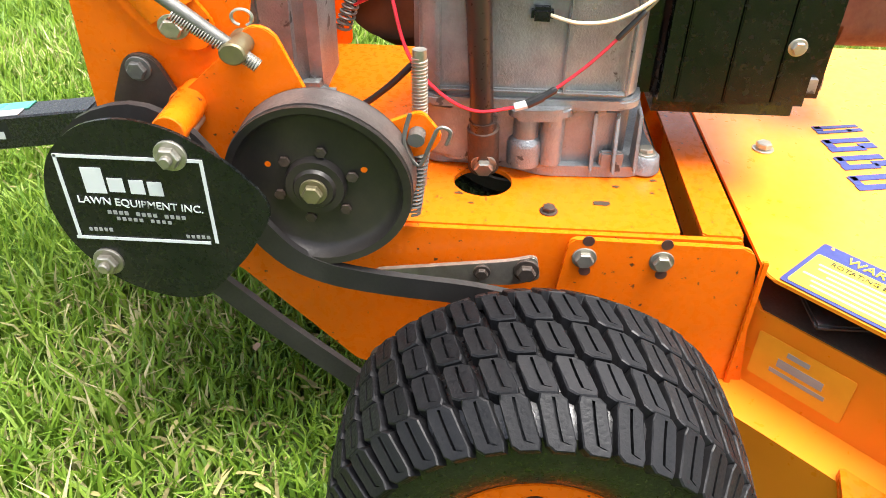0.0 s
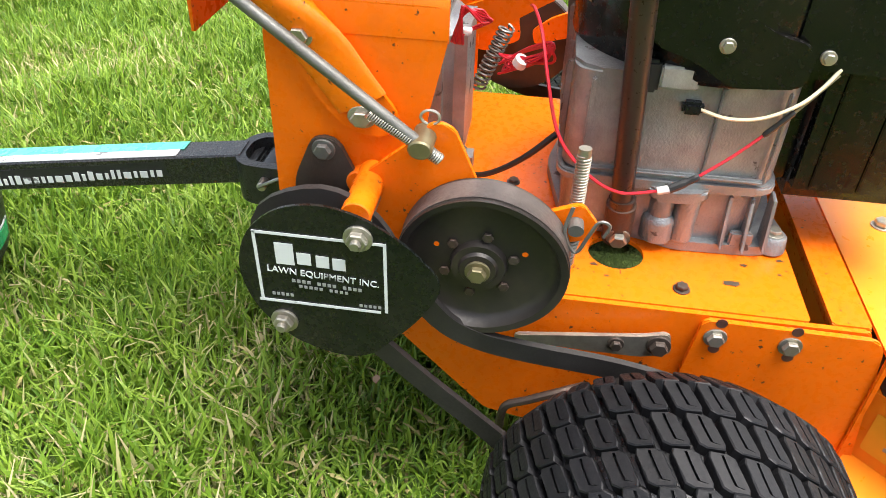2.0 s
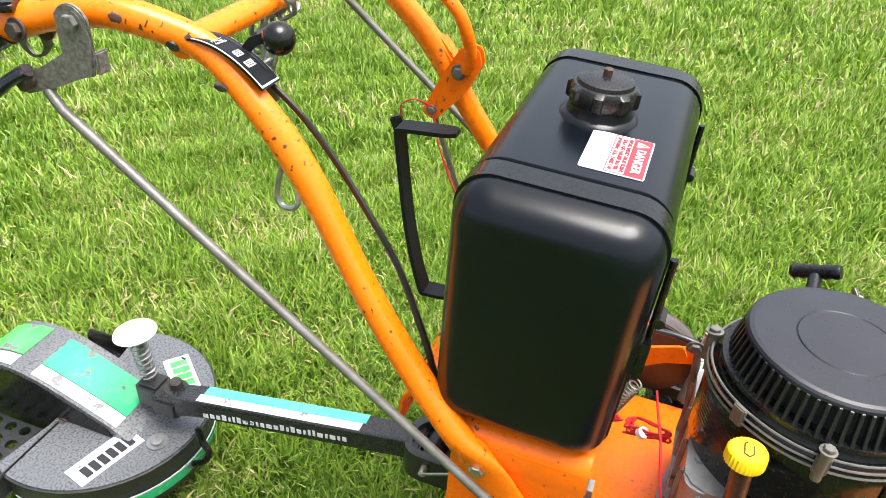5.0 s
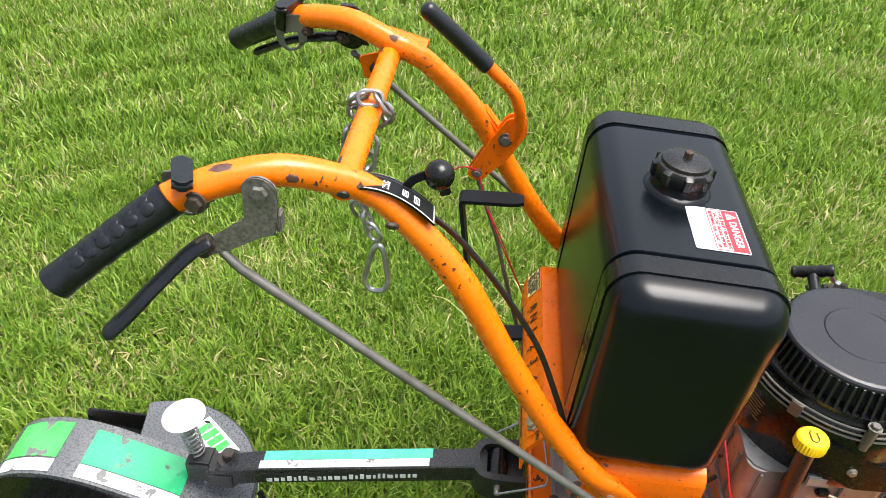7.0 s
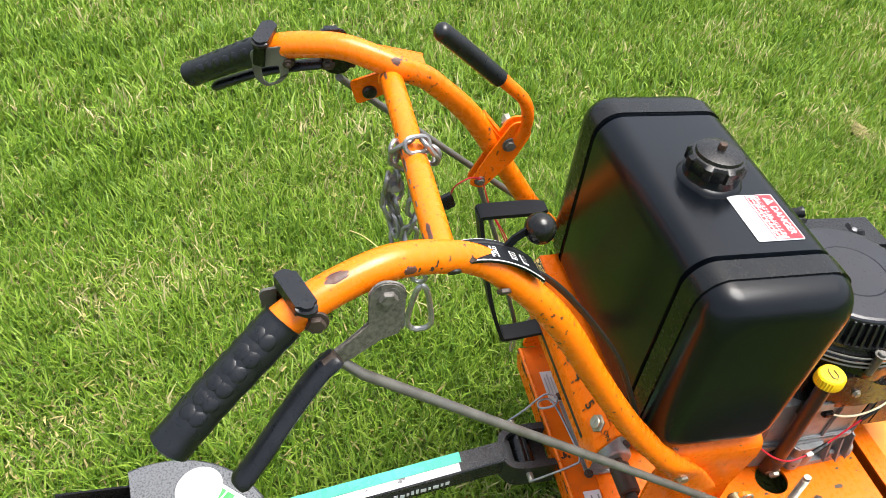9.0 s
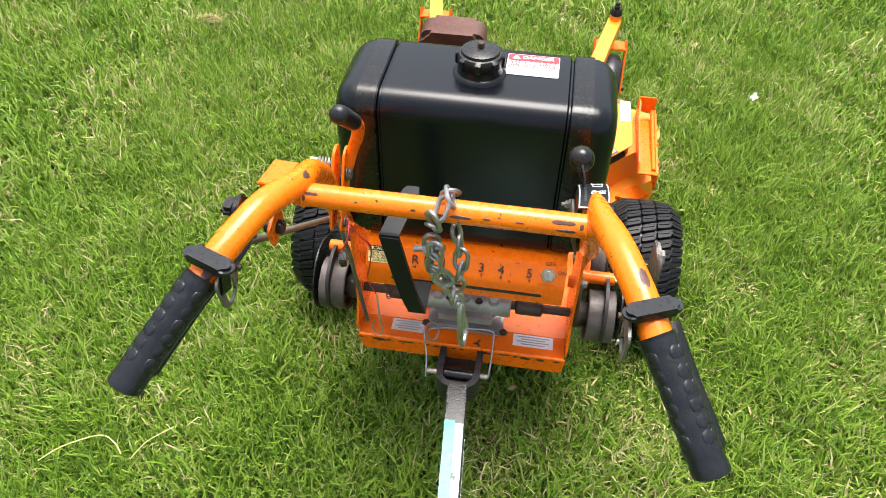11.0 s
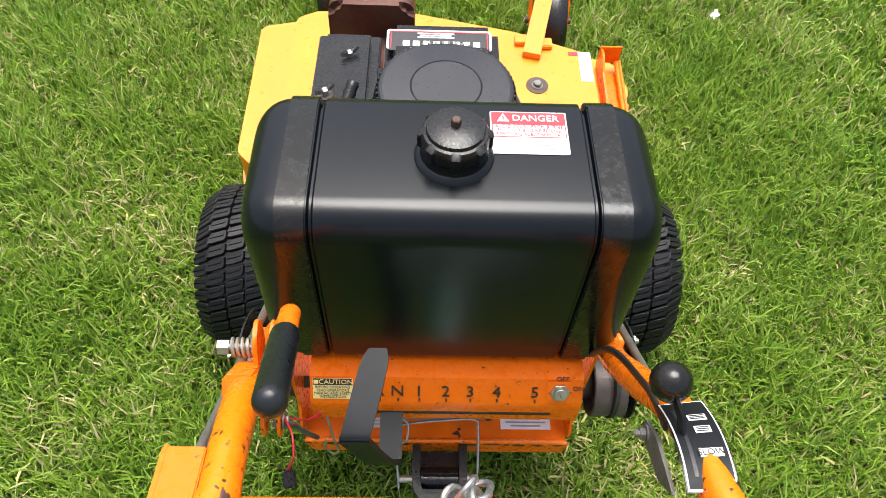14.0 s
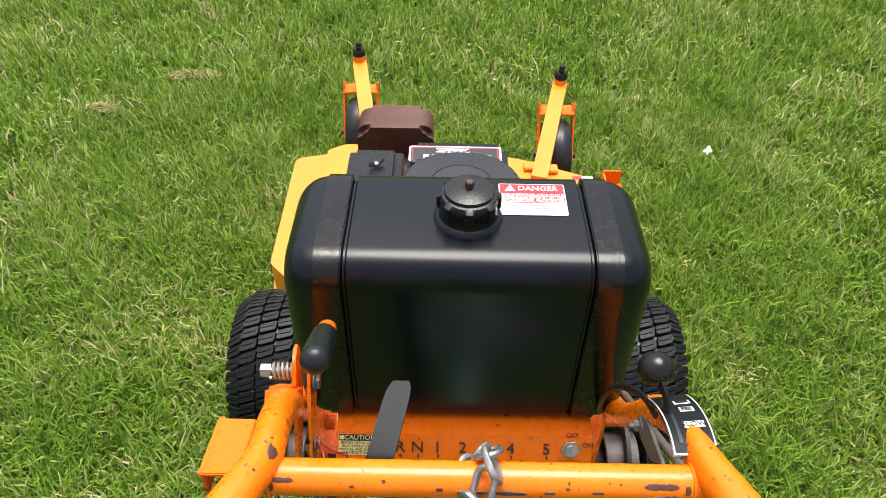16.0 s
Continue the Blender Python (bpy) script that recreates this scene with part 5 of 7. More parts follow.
part("black_field", quad_strip(-0.0163, 0.0163, -0.0384, 0.0384, 0.0011, 0.0008), M_LEVER, quadrant, seat=False)
part("lever_slot", quad_strip(-0.0115, -0.0085, -0.030, 0.030, 0.0015, 0.0008), M_INK, quadrant, "dark lever slot", seat=False)
for y, w in ((-0.012, 0.017), (0.008, 0.012), (0.020, 0.014)):
    bm = B()
    add_box(bm, (0, 0, 0), (w, 0.0072, 0.0006))
    bm.transform(on_quad(y, 0.0045, 0.0016))
    field = part("white_field", bm, M_WHITE, quadrant, seat=False)
    if y == -0.012:
        text("slow_word", "SLOW", 0.0072, on_quad(y, 0.0045, 0.0021), M_INK, field, seat=False)
    else:
        bm = B()
        for i in range(3):
            add_box(bm, (0, -0.002 + 0.002 * i, 0), (w * 0.8, 0.0009, 0.0005))
        bm.transform(on_quad(y, 0.0045, 0.0021))
        part("print_mark", bm, M_INK, field, seat=False)
bm = B()
bmesh.ops.create_circle(bm, cap_ends=True, segments=14, radius=0.0042, matrix=on_quad(-0.028, 0.004, 0.0018))
bmesh.ops.solidify(bm, geom=bm.faces[:], thickness=0.0004)
part("choke_mark", bm, M_GREY_INK, quadrant, seat=False)
bm = B()
add_tube(bm, [(0.1705, -0.312, 0.975), (0.1680, -0.298, 0.993), (0.163, -0.281, 1.000)], 0.001, section=[(-1.2, -5), (1.2, -5), (1.2, 5), (-1.2, 5)])
part("throttle_lever", bm, M_LEVER, quadrant, "flat dark throttle lever", seat=False)
bm = B()
bmesh.ops.create_uvsphere(bm, u_segments=32, v_segments=20, radius=0.0165, matrix=Matrix.Translation((0.163, -0.271, 0.999)))
part("throttle_knob", bm, M_BLACK, quadrant, "glossy black ball knob", sharp=80, seat=False)
bm = B()
add_plate(bm, rounded([(-0.352, 0.975), (-0.30, 0.958), (-0.275, 0.935), (-0.290, 0.925), (-0.33, 0.945)], 0.006), 0.158, 0.003, "x", 0.0008)
part("quadrant_bracket", bm, M_STEEL, quadrant, "grey steel throttle bracket", seat=False)
bolt(quadrant, unseated((0.1575, -0.29, 0.938)), (-1, 0, 0), 0.006, 0.006, M_STEEL, stud=0.006)
bm = B()
add_tube(bm, spline([(0.172, -0.305, 0.985), (0.176, -0.262, 0.948), (0.180, -0.192, 0.866), (0.180, -0.142, 0.795), (0.186, -0.104, 0.715), (0.196, -0.075, 0.655), (0.197, -0.02, 0.60)], 8), 0.0042, 8)
part("throttle_cable", bm, M_WIRE_K, right_bar, "black throttle cable")

# gear lever: a bent black strap
bm = B()
strap = spline([(-0.066, -0.125, 0.563), (-0.066, -0.185, 0.556), (-0.066, -0.200, 0.568), (-0.076, -0.226, 0.656), (-0.091, -0.249, 0.785), (-0.093, -0.250, 0.797), (-0.090, -0.240, 0.803), (-0.073, -0.160, 0.818)], 6)
up = Vector((1, 0, 0))
rings = []
for i, p in enumerate(strap):
    t = (strap[min(i + 1, len(strap) - 1)] - strap[max(i - 1, 0)]).normalized()
    nrm = t.cross(up).normalized()
    w = 0.0150 * (1.0, 0.98, 0.90, 0.62)[max(0, i - len(strap) + 4)]
    rings.append([bm.verts.new(p + up * u * w + nrm * v * 0.003) for u, v in ((-1, -1), (1, -1), (1, 1), (-1, 1))])
for a, b in zip(rings, rings[1:]):
    for j in range(4):
        bm.faces.new((a[j], a[(j + 1) % 4], b[(j + 1) % 4], b[j]))
bm.faces.new(rings[0])
bm.faces.new(rings[-1])
part("gear_lever", bm, M_LEVER, gear_panel, "bent flat dark grey gear lever", seat=False)

# blade engagement lever on the far handlebar
bm = B()
for x in (-0.170, -0.186):
    add_plate(bm, rounded([(-0.262, 0.812), (-0.240, 0.802), (-0.195, 0.852), (-0.172, 0.895), (-0.178, 0.918), (-0.205, 0.918), (-0.235, 0.868)], 0.008), x - 0.002, 0.004, "x", 0.0008)
add_box(bm, (-0.195, -0.235, 0.890), (0.03, 0.03, 0.06), 0.004, pose(0, 0, 0, 40, 0, 0))
blade_lever = part("lever_bracket", bm, M_ORANGE, left_bar, "orange blade lever bracket")
bm = B()
add_tube(bm, spline([(-0.168, -0.195, 0.885), (-0.160, -0.188, 0.912), (-0.148, -0.192, 0.945), (-0.142, -0.205, 0.978), (-0.138, -0.235, 1.010), (-0.136, -0.250, 1.024)], 6), 0.0095, 14)
part("lever_rod", bm, M_ORANGE, blade_lever)
bm = B()
lp = spline([(-0.1365, -0.245, 1.018), (-0.133, -0.275, 1.045), (-0.129, -0.305, 1.072), (-0.126, -0.330, 1.093)], 5)
lp += [lp[-1] + (lp[-1] - lp[-2]).normalized() * q for q in (0.004, 0.007, 0.009)]
add_tube(bm, lp, [0.012] * (len(lp) - 4) + [0.012, 0.0108, 0.0080, 0.0035], 16)
part("lever_grip", bm, M_GRIP, blade_lever, "black rubber lever grip")
bolt(blade_lever, (-0.166, -0.206, 0.882), (1, 0, 0), 0.0085, 0.006, M_STEEL)
bolt(blade_lever, (-0.166, -0.245, 0.819), (1, 0, 0), 0.006, 0.005, M_STEEL)
bm = B()
helix(bm, (-0.190, -0.197, 0.890), (-0.214, -0.197, 0.890), 0.0090, 0.0018, 5, 6, 14)
add_cyl(bm, (-0.19, -0.197, 0.890), (-0.226, -0.197, 0.890), 0.0045, seg=10)
add_cyl(bm, (-0.214, -0.197, 0.890), (-0.225, -0.197, 0.890), 0.0082, seg=6)
part("lever_spring", bm, M_ZINC, blade_lever, "steel coil spring on a bolt")
bm = B()
add_box(bm, (-0.203, -0.365, 1.022), (0.032, 0.062, 0.004), 0.001, pose(0, 0, 0, -14, 0, 0))
add_box(bm, (-0.216, -0.365, 1.010), (0.004, 0.060, 0.028), 0.001, pose(0, 0, 0, -14, 0, 0))
add_plate(bm, rounded([(-0.435, 0.985), (-0.395, 1.0), (-0.385, 0.962), (-0.425, 0.945)], 0.006), -0.202, 0.004, "x", 0.0008)
tabl = part("switch_bracket", bm, M_ORANGE, left_bar, "folded orange switch bracket")
bm = B()
add_cyl(bm, (-0.190, -0.408, 0.968), (-0.214, -0.408, 0.968), 0.010, seg=16, bevel=0.002)
part("rubber_stop", bm, M_PLASTIC, tabl)
bm = B()
add_box(bm, (-0.226, -0.448, 1.002), (0.014, 0.058, 0.018), 0.005)
sw_box = part("safety_switch", bm, M_PLASTIC, left_bar, "black safety switch block")
bm = B()
add_box(bm, (-0.226, -0.455, 1.048), (0.016, 0.026, 0.012), 0.004)
part("switch_tab", bm, M_PLASTIC, sw_box)
bolt(sw_box, (-0.216, -0.462, 1.008), (1, 0, 0.3), 0.008, 0.008, M_RUST, stud=0.008)
# linkage rod from the blade lever down to the frame, with red wires
bm = B()
add_tube(bm, [(-0.176, -0.247, 0.815), (-0.178, -0.20, 0.69), (-0.182, -0.150, 0.53), (-0.185, -0.110, 0.40)], 0.004, 8)
part("blade_link", bm, M_STEEL, blade_lever)
bm = B()
for k in range(2):
    add_tube(bm, spline([(-0.165, -0.243, 0.820 + 0.004 * k), (-0.152, -0.265, 0.836), (-0.150, -0.285, 0.826), (-0.158, -0.290, 0.808 - 0.004 * k)], 6), 0.0011, 6)
    add_tube(bm, spline([(-0.163, -0.240, 0.815), (-0.150, -0.225, 0.770), (-0.142, -0.200 + 0.004 * k, 0.72), (-0.155, -0.165, 0.64 + 0.004 * k), (-0.172, -0.13, 0.56), (-0.165, -0.10, 0.47)], 7), 0.0011, 6)
part("red_wire", bm, M_WIRE_R, blade_lever, "thin red wire pair")
bm = B()
add_box(bm, (-0.158, -0.294, 0.790), (0.012, 0.018, 0.026), 0.002, pose(0, 0, 0, 20, 0, 10))
part("wire_plug", bm, M_PLASTIC, blade_lever, "black plastic wire plug")
bm = B()
add_tube(bm, spline([(-0.165, -0.10, 0.475), (-0.155, -0.125, 0.43), (-0.150, -0.13, 0.40), (-0.160, -0.13, 0.385), (-0.172, -0.125, 0.40), (-0.168, -0.12, 0.415)], 6), 0.002, 6)
part("wire_loop", bm, M_ZINC, blade_lever)
bm = B()
helix(bm, (-0.150, -0.10, 0.62), (-0.150, -0.06, 0.42), 0.006, 0.0012, 24, 4, 10)
part("return_spring", bm, M_RUST, console)
for s in (1, -1):
    bm = B()
    add_cyl(bm, (s * 0.205, 0.03, 0.432), (s * 0.235, 0.03, 0.432), 0.0125, seg=20, bevel=0.001)
    part("cross_stub", bm, M_ORANGE, console)


# ---- engine ----
EC = (0.003, 0.335)
bm = B()
FL = [(-0.135, 0.222), (-0.02, 0.200), (0.06, 0.212), (0.104, 0.220), (0.106, 0.262), (0.112, 0.30), (0.126, 0.33), (0.122, 0.425), (0.098, 0.455), (0.05, 0.445), (-0.05, 0.455), (-0.12, 0.44), (-0.15, 0.34)]
add_plate(bm, rounded(FL, 0.02, 5), 0.316, 0.012, "z", 0.0045)
engine = part("engine", bm, M_ALU, mower, "grey cast aluminium petrol engine with black shroud")
bm = B()
add_plate(bm, rounded([(-0.12, 0.215), (0.115, 0.215), (0.118, 0.30), (0.112, 0.415), (-0.115, 0.43)], 0.025, 5), 0.326, 0.062, "z", 0.005)
part("sump", bm, M_ALU, engine)
bm = B()
add_plate(bm, rounded([(-0.122, 0.207), (0.122, 0.207), (0.124, 0.30), (0.118, 0.422), (-0.12, 0.435)], 0.022, 5), 0.388, 0.010, "z", 0.002)
part("gasket_flange", bm, M_ALU, engine)
bm = B()
add_plate(bm, rounded([(-0.115, 0.211), (0.116, 0.211), (0.118, 0.30), (0.112, 0.418), (-0.115, 0.43)], 0.022, 5), 0.397, 0.115, "z", 0.004)
part("crankcase", bm, M_ALU, engine)
bm = B()
add_box(bm, (0.118, 0.315, 0.405), (0.007, 0.18, 0.005), 0.002)
part("casting_ledge", bm, M_ALU, engine)
for x, y, sx, sy in [(0.118, y, 0.006, 0.004) for y in (0.228, 0.262, 0.345, 0.405)] + [(x, 0.209, 0.004, 0.006) for x in (-0.08, -0.03, 0.03, 0.08)]:
    bm = B()
    add_box(bm, (x, y, 0.453), (sx, sy, 0.10), 0.0015)
    part("casting_rib", bm, M_ALU, engine)
for y, reach in ((0.378, 0.128), (0.400, 0.131), (0.422, 0.128)):
    bm = B()
    add_plate(bm, [(0.100, 0.326), (reach + 0.002, 0.326), (reach, 0.331), (0.118, 0.384), (0.100, 0.386)], y, 0.0035, "y", 0.0008)
    part("casting_gusset", bm, M_ALU, engine)
for x, y in ((0.092, 0.232), (0.105, 0.437), (-0.125, 0.243), (-0.105, 0.437)):
    bm = B()
    add_cyl(bm, (x, y, 0.316), (x, y, 0.336), 0.0165, 0.0145, seg=22, bevel=0.002)
    foot = part("mounting_foot", bm, M_ALU, engine)
    bolt(foot, (x, y, 0.336), (0, 0, 1), 0.0075, 0.005, M_ZINC)
bm = B()
add_lathe(bm, [(0, 0.058), (0.010, 0.058), (0.0125, 0.054), (0.0125, 0.030), (0.0165, 0.026), (0.0175, 0.022), (0.0175, 0.0), (0, 0)], (0.118, 0.312, 0.328), (0, 0, 1), 24)
part("oil_boss", bm, M_ALU, engine)
bm = B()
add_cyl(bm, (0.119, 0.338, 0.328), (0.119, 0.338, 0.386), 0.012, seg=18, bevel=0.002)
part("oil_gallery", bm, M_ALU, engine)
bm = B()
add_plate(bm, rounded([(0.100, 0.292), (0.131, 0.296), (0.135, 0.312), (0.132, 0.338), (0.128, 0.352), (0.100, 0.362)], 0.009), 0.380, 0.012, "z", 0.003)
part("casting_shelf", bm, M_ALU, engine)
bm = B()
add_box(bm, (0.119, 0.40, 0.335), (0.008, 0.024, 0.018), 0.002)
part("casting_pad", bm, M_ALU, engine)
bm = B()
add_cyl(bm, (0.120, 0.272, 0.318), (0.128, 0.270, 0.372), 0.0155, seg=20, bevel=0.003)
boss = part("drain_boss", bm, M_RUST, engine)
bolt(boss, (0.134, 0.272, 0.331), (1, 0, -0.25), 0.0095, 0.008, M_ZINC)
bm = B()
add_tube(bm, [(0.129, 0.270, 0.355), (0.132, 0.262, 0.48), (0.136, 0.253, 0.605)], 0.0112, 18)
add_cyl(bm, (0.1285, 0.270, 0.368), (0.129, 0.2695, 0.378), 0.0135, seg=18)
dip = part("dipstick_tube", bm, surf("dark_brown_tube_paint", (0.03, 0.018, 0.014), 0.35, var=0.3, bump=0.05), engine, "dark brown oil filler tube")
bm = B()
add_cyl(bm, (0.136, 0.253, 0.600), (0.1365, 0.2527, 0.622), 0.0210, 0.0205, seg=60, bevel=0.003)
for v in bm.verts:
    k = round(math.atan2(v.co.y - 0.253, v.co.x - 0.136) / (2 * math.pi) * 60)
    if k % 2 and math.hypot(v.co.x - 0.136, v.co.y - 0.253) > 0.0185:
        v.co.x, v.co.y = 0.136 + (v.co.x - 0.136) * 0.94, 0.253 + (v.co.y - 0.253) * 0.94
ocap = part("oil_cap", bm, M_CAPYEL, engine, "yellow ribbed plastic oil cap")
bm = B()
add_tube(bm, [(0.126, 0.251, 0.6225), (0.130, 0.248, 0.6228), (0.144, 0.248, 0.6228), (0.147, 0.253, 0.6228), (0.142, 0.2575, 0.6228), (0.130, 0.257, 0.6225)], 0.0009, 5)
part("oil_symbol", bm, M_RUST, ocap)
# black blower shroud
bm = B()
add_lathe(bm, [(0.110, 0.505), (0.1255, 0.507), (0.1275, 0.513), (0.1275, 0.600), (0.126, 0.612), (0.121, 0.6205), (0.112, 0.623), (0, 0.623), (0, 0.505)], (EC[0], EC[1], 0), (0, 0, 1), 72)
shroud = part("blower_shroud", bm, M_BLACK, engine, "glossy black steel blower shroud")
bm = B()
add_box(bm, (0.001, 0.440, 0.565), (0.232, 0.12, 0.108), 0.016, seg=3)
part("shroud_neck", bm, M_BLACK, shroud)
bm = B()
add_plate(bm, rounded([(0.265, 0.592), (0.30, 0.600), (0.375, 0.560), (0.41, 0.552), (0.41, 0.512), (0.345, 0.508), (0.31, 0.530), (0.265, 0.545)], 0.012), 0.120, 0.0105, "x", 0.002)
part("shroud_panel", bm, M_BLACK, shroud)
bolt(shroud, (0.1305, 0.333, 0.548), (1, 0, 0), 0.0055, 0.004, M_ZINC)
bolt(shroud, (0.1175, 0.425, 0.540), (1, 0, 0), 0.0055, 0.004, M_ZINC)
bars("rating_print", [(0, 0.018 - 0.006 * i, 0.03 - 0.004 * (i % 3), 0.0016) for i in range(7)], Matrix.Translation((0.0445, 0.2145, 0.572)) @ pose(0, 0, 0, 90, 0, 19), surf("gold_print", (0.22, 0.16, 0.05), 0.5, bump=0), shroud)
# cylinder cover reaching forward
bm = B()
add_box(bm, (0.0, 0.507, 0.4965), (0.206, 0.176, 0.247), 0.020, seg=5)
cyl = part("cylinder_cover", bm, M_BLACK, engine, "black steel cylinder cover")
for y in (0.455, 0.50, 0.545):
    bm = B()
    add_box(bm, (0.1025, y, 0.46), (0.003, 0.003, 0.13), 0.001)
    part("pressed_rib", bm, M_BLACK, cyl)
bolt(cyl, (0.1025, 0.555, 0.452), (1, 0, 0), 0.0065, 0.005, M_ZINC)
bm = B()
add_box(bm, (0.072, 0.572, 0.408), (0.035, 0.05, 0.03), 0.008)
part("cylinder_foot", bm, M_ALU, engine)
bm = B()
add_plate(bm, rounded([(-0.100, 0.512), (0.088, 0.512), (0.088, 0.562), (-0.100, 0.562)], 0.006), 0.6212, 0.0008, "z")
lab = part("engine_label", bm, M_WHITE, cyl, "white bordered engine label")
bm = B()
add_plate(bm, rounded([(-0.096, 0.508), (0.084, 0.508), (0.084, 0.558), (-0.096, 0.558)], 0.005), 0.6218, 0.0008, "z")
part("black_field", bm, M_INK, lab)
bars("red_line", [(-0.006, 0.5555, 0.17, 0.0016), (-0.0925, 0.534, 0.0016, 0.042), (0.0805, 0.534, 0.0016, 0.042)], Matrix.Translation((0, 0, 0.6228)), M_RED, lab)
each_bar("print_line", [(-0.012, 0.552 - 0.005 * i, 0.066 - 0.01 * (i % 2), 0.0028) for i in range(3)] + [(-0.065 + 0.018 * i, 0.526, 0.012, 0.013) for i in range(8)], Matrix.Translation((0, 0, 0.6228)), M_WHITE, lab)
# fan screen with slats, wire rings and clips
bm = B()
add_lathe(bm, [(0, 0.622), (0.1255, 0.622), (0.1265, 0.628), (0.119, 0.640), (0.117, 0.647), (0, 0.647)], (EC[0], EC[1], 0), (0, 0, 1), 64)
part("screen_base", bm, M_BLACK, engine)
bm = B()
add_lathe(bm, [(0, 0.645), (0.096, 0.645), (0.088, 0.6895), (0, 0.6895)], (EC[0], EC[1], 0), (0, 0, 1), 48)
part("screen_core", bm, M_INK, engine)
bm = B()
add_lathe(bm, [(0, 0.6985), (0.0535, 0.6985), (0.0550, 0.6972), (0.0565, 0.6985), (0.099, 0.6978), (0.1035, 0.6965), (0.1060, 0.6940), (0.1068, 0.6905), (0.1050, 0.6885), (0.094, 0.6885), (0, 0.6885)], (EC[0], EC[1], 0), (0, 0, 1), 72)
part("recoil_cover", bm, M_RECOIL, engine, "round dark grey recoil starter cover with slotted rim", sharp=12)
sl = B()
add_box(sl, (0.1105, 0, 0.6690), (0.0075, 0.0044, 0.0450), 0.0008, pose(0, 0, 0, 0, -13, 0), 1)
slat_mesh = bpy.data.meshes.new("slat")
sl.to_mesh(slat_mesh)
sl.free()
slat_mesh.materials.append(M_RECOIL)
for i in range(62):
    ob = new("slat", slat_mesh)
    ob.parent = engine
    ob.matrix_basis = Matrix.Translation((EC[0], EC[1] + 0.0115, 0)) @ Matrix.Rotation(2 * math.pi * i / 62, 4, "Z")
bm = B()
add_lathe(bm, [(0.110, 0.644), (0.1195, 0.644), (0.1195, 0.650), (0.110, 0.650)], (EC[0], EC[1], 0), (0, 0, 1), 64, closed=True)
part("screen_rim", bm, M_PLASTIC, engine)
for z, r in ((0.620, 0.131), (0.628, 0.130), (0.636, 0.1275)):
    bm = B()
    add_tube(bm, [(EC[0] + r * math.cos(a), EC[1] + r * math.sin(a), z) for a in np.linspace(-2.6, 0.9, 50)], 0.0016, 6)
    part("guard_ring", bm, M_STEEL, engine, "thin steel guard ring")
for deg in (-150, -100, -47, -5, 40):
    a = radians(deg)
    c = Vector((EC[0] + 0.1305 * math.cos(a), EC[1] + 0.1305 * math.sin(a), 0.626))
    bm = B()
    if deg in (-100, -5, -150):
        add_cyl(bm, c + Vector((0, 0, -0.022)), c + Vector((0, 0, 0.022)), 0.006, seg=14, bevel=0.001)
        add_cyl(bm, c + Vector((0, 0, 0.022)), c + Vector((0, 0, 0.024)), 0.0095, seg=18)
        add_cyl(bm, c + Vector((0, 0, 0.024)), c + Vector((0, 0, 0.029)), 0.0065, seg=6, bevel=0.001)
    add_box(bm, tuple(c), (0.006, 0.016, 0.026), 0.0015, pose(0, 0, 0, 0, 0, deg))
    part("guard_clip", bm, M_STEEL, engine, "grey steel guard clip")
# recoil handle
bm = B()
add_tube(bm, [(-0.098, 0.306, 0.672), (-0.122, 0.308, 0.676), (-0.146, 0.310, 0.683)], 0.009, 12)
add_tube(bm, spline([(-0.160, 0.283, 0.674), (-0.150, 0.308, 0.686), (-0.140, 0.336, 0.700)], 5), [0.0085, 0.0105, 0.009, 0.0105, 0.009, 0.0105, 0.009, 0.0105, 0.009, 0.0105, 0.0085], 12)
part("recoil_handle", bm, M_PLASTIC, engine, "black ribbed recoil starter handle")
# air cleaner with two wing nuts
bm = B()
add_box(bm, (-0.168, 0.457, 0.552), (0.108, 0.212, 0.136), 0.016, seg=4)
box = part("air_cleaner", bm, M_PLASTIC, engine, "black plastic air cleaner box")
bm = B()
add_box(bm, (-0.168, 0.457, 0.598), (0.112, 0.216, 0.006), 0.002)
part("lid_seam", bm, M_PLASTIC, box)
for x, y in ((-0.162, 0.489), (-0.195, 0.385)):
    bm = B()
    add_cyl(bm, (x, y, 0.620), (x, y, 0.6225), 0.013, seg=22)
    washer = part("wing_washer", bm, M_RUST, box, "rusty round washer")
    bm = B()
    add_cyl(bm, (x, y, 0.622), (x, y, 0.634), 0.0055, seg=12)
    for s in (1, -1):
        add_box(bm, (x + s * 0.009, y + s * 0.006, 0.634), (0.014, 0.0035, 0.012), 0.002, pose(0, 0, 0, 0, -s * 28, 32))
    part("wing_nut", bm, M_CHAIN, box, "zinc wing nut")
# muffler
bm = B()
add_plate(bm, rounded([(-0.219, 0.39), (-0.053, 0.39), (-0.053, 0.603), (-0.219, 0.603)], 0.030, 6), 0.648, 0.085, "y", 0.012)
muffler = part("muffler", bm, M_MUFFLER, engine, "rusted brown steel muffler")
bm = B()
add_cyl(bm, (-0.10, 0.58, 0.48), (-0.12, 0.66, 0.50), 0.016, seg=16)
part("exhaust_guard", bm, M_MUFFLER, muffler)
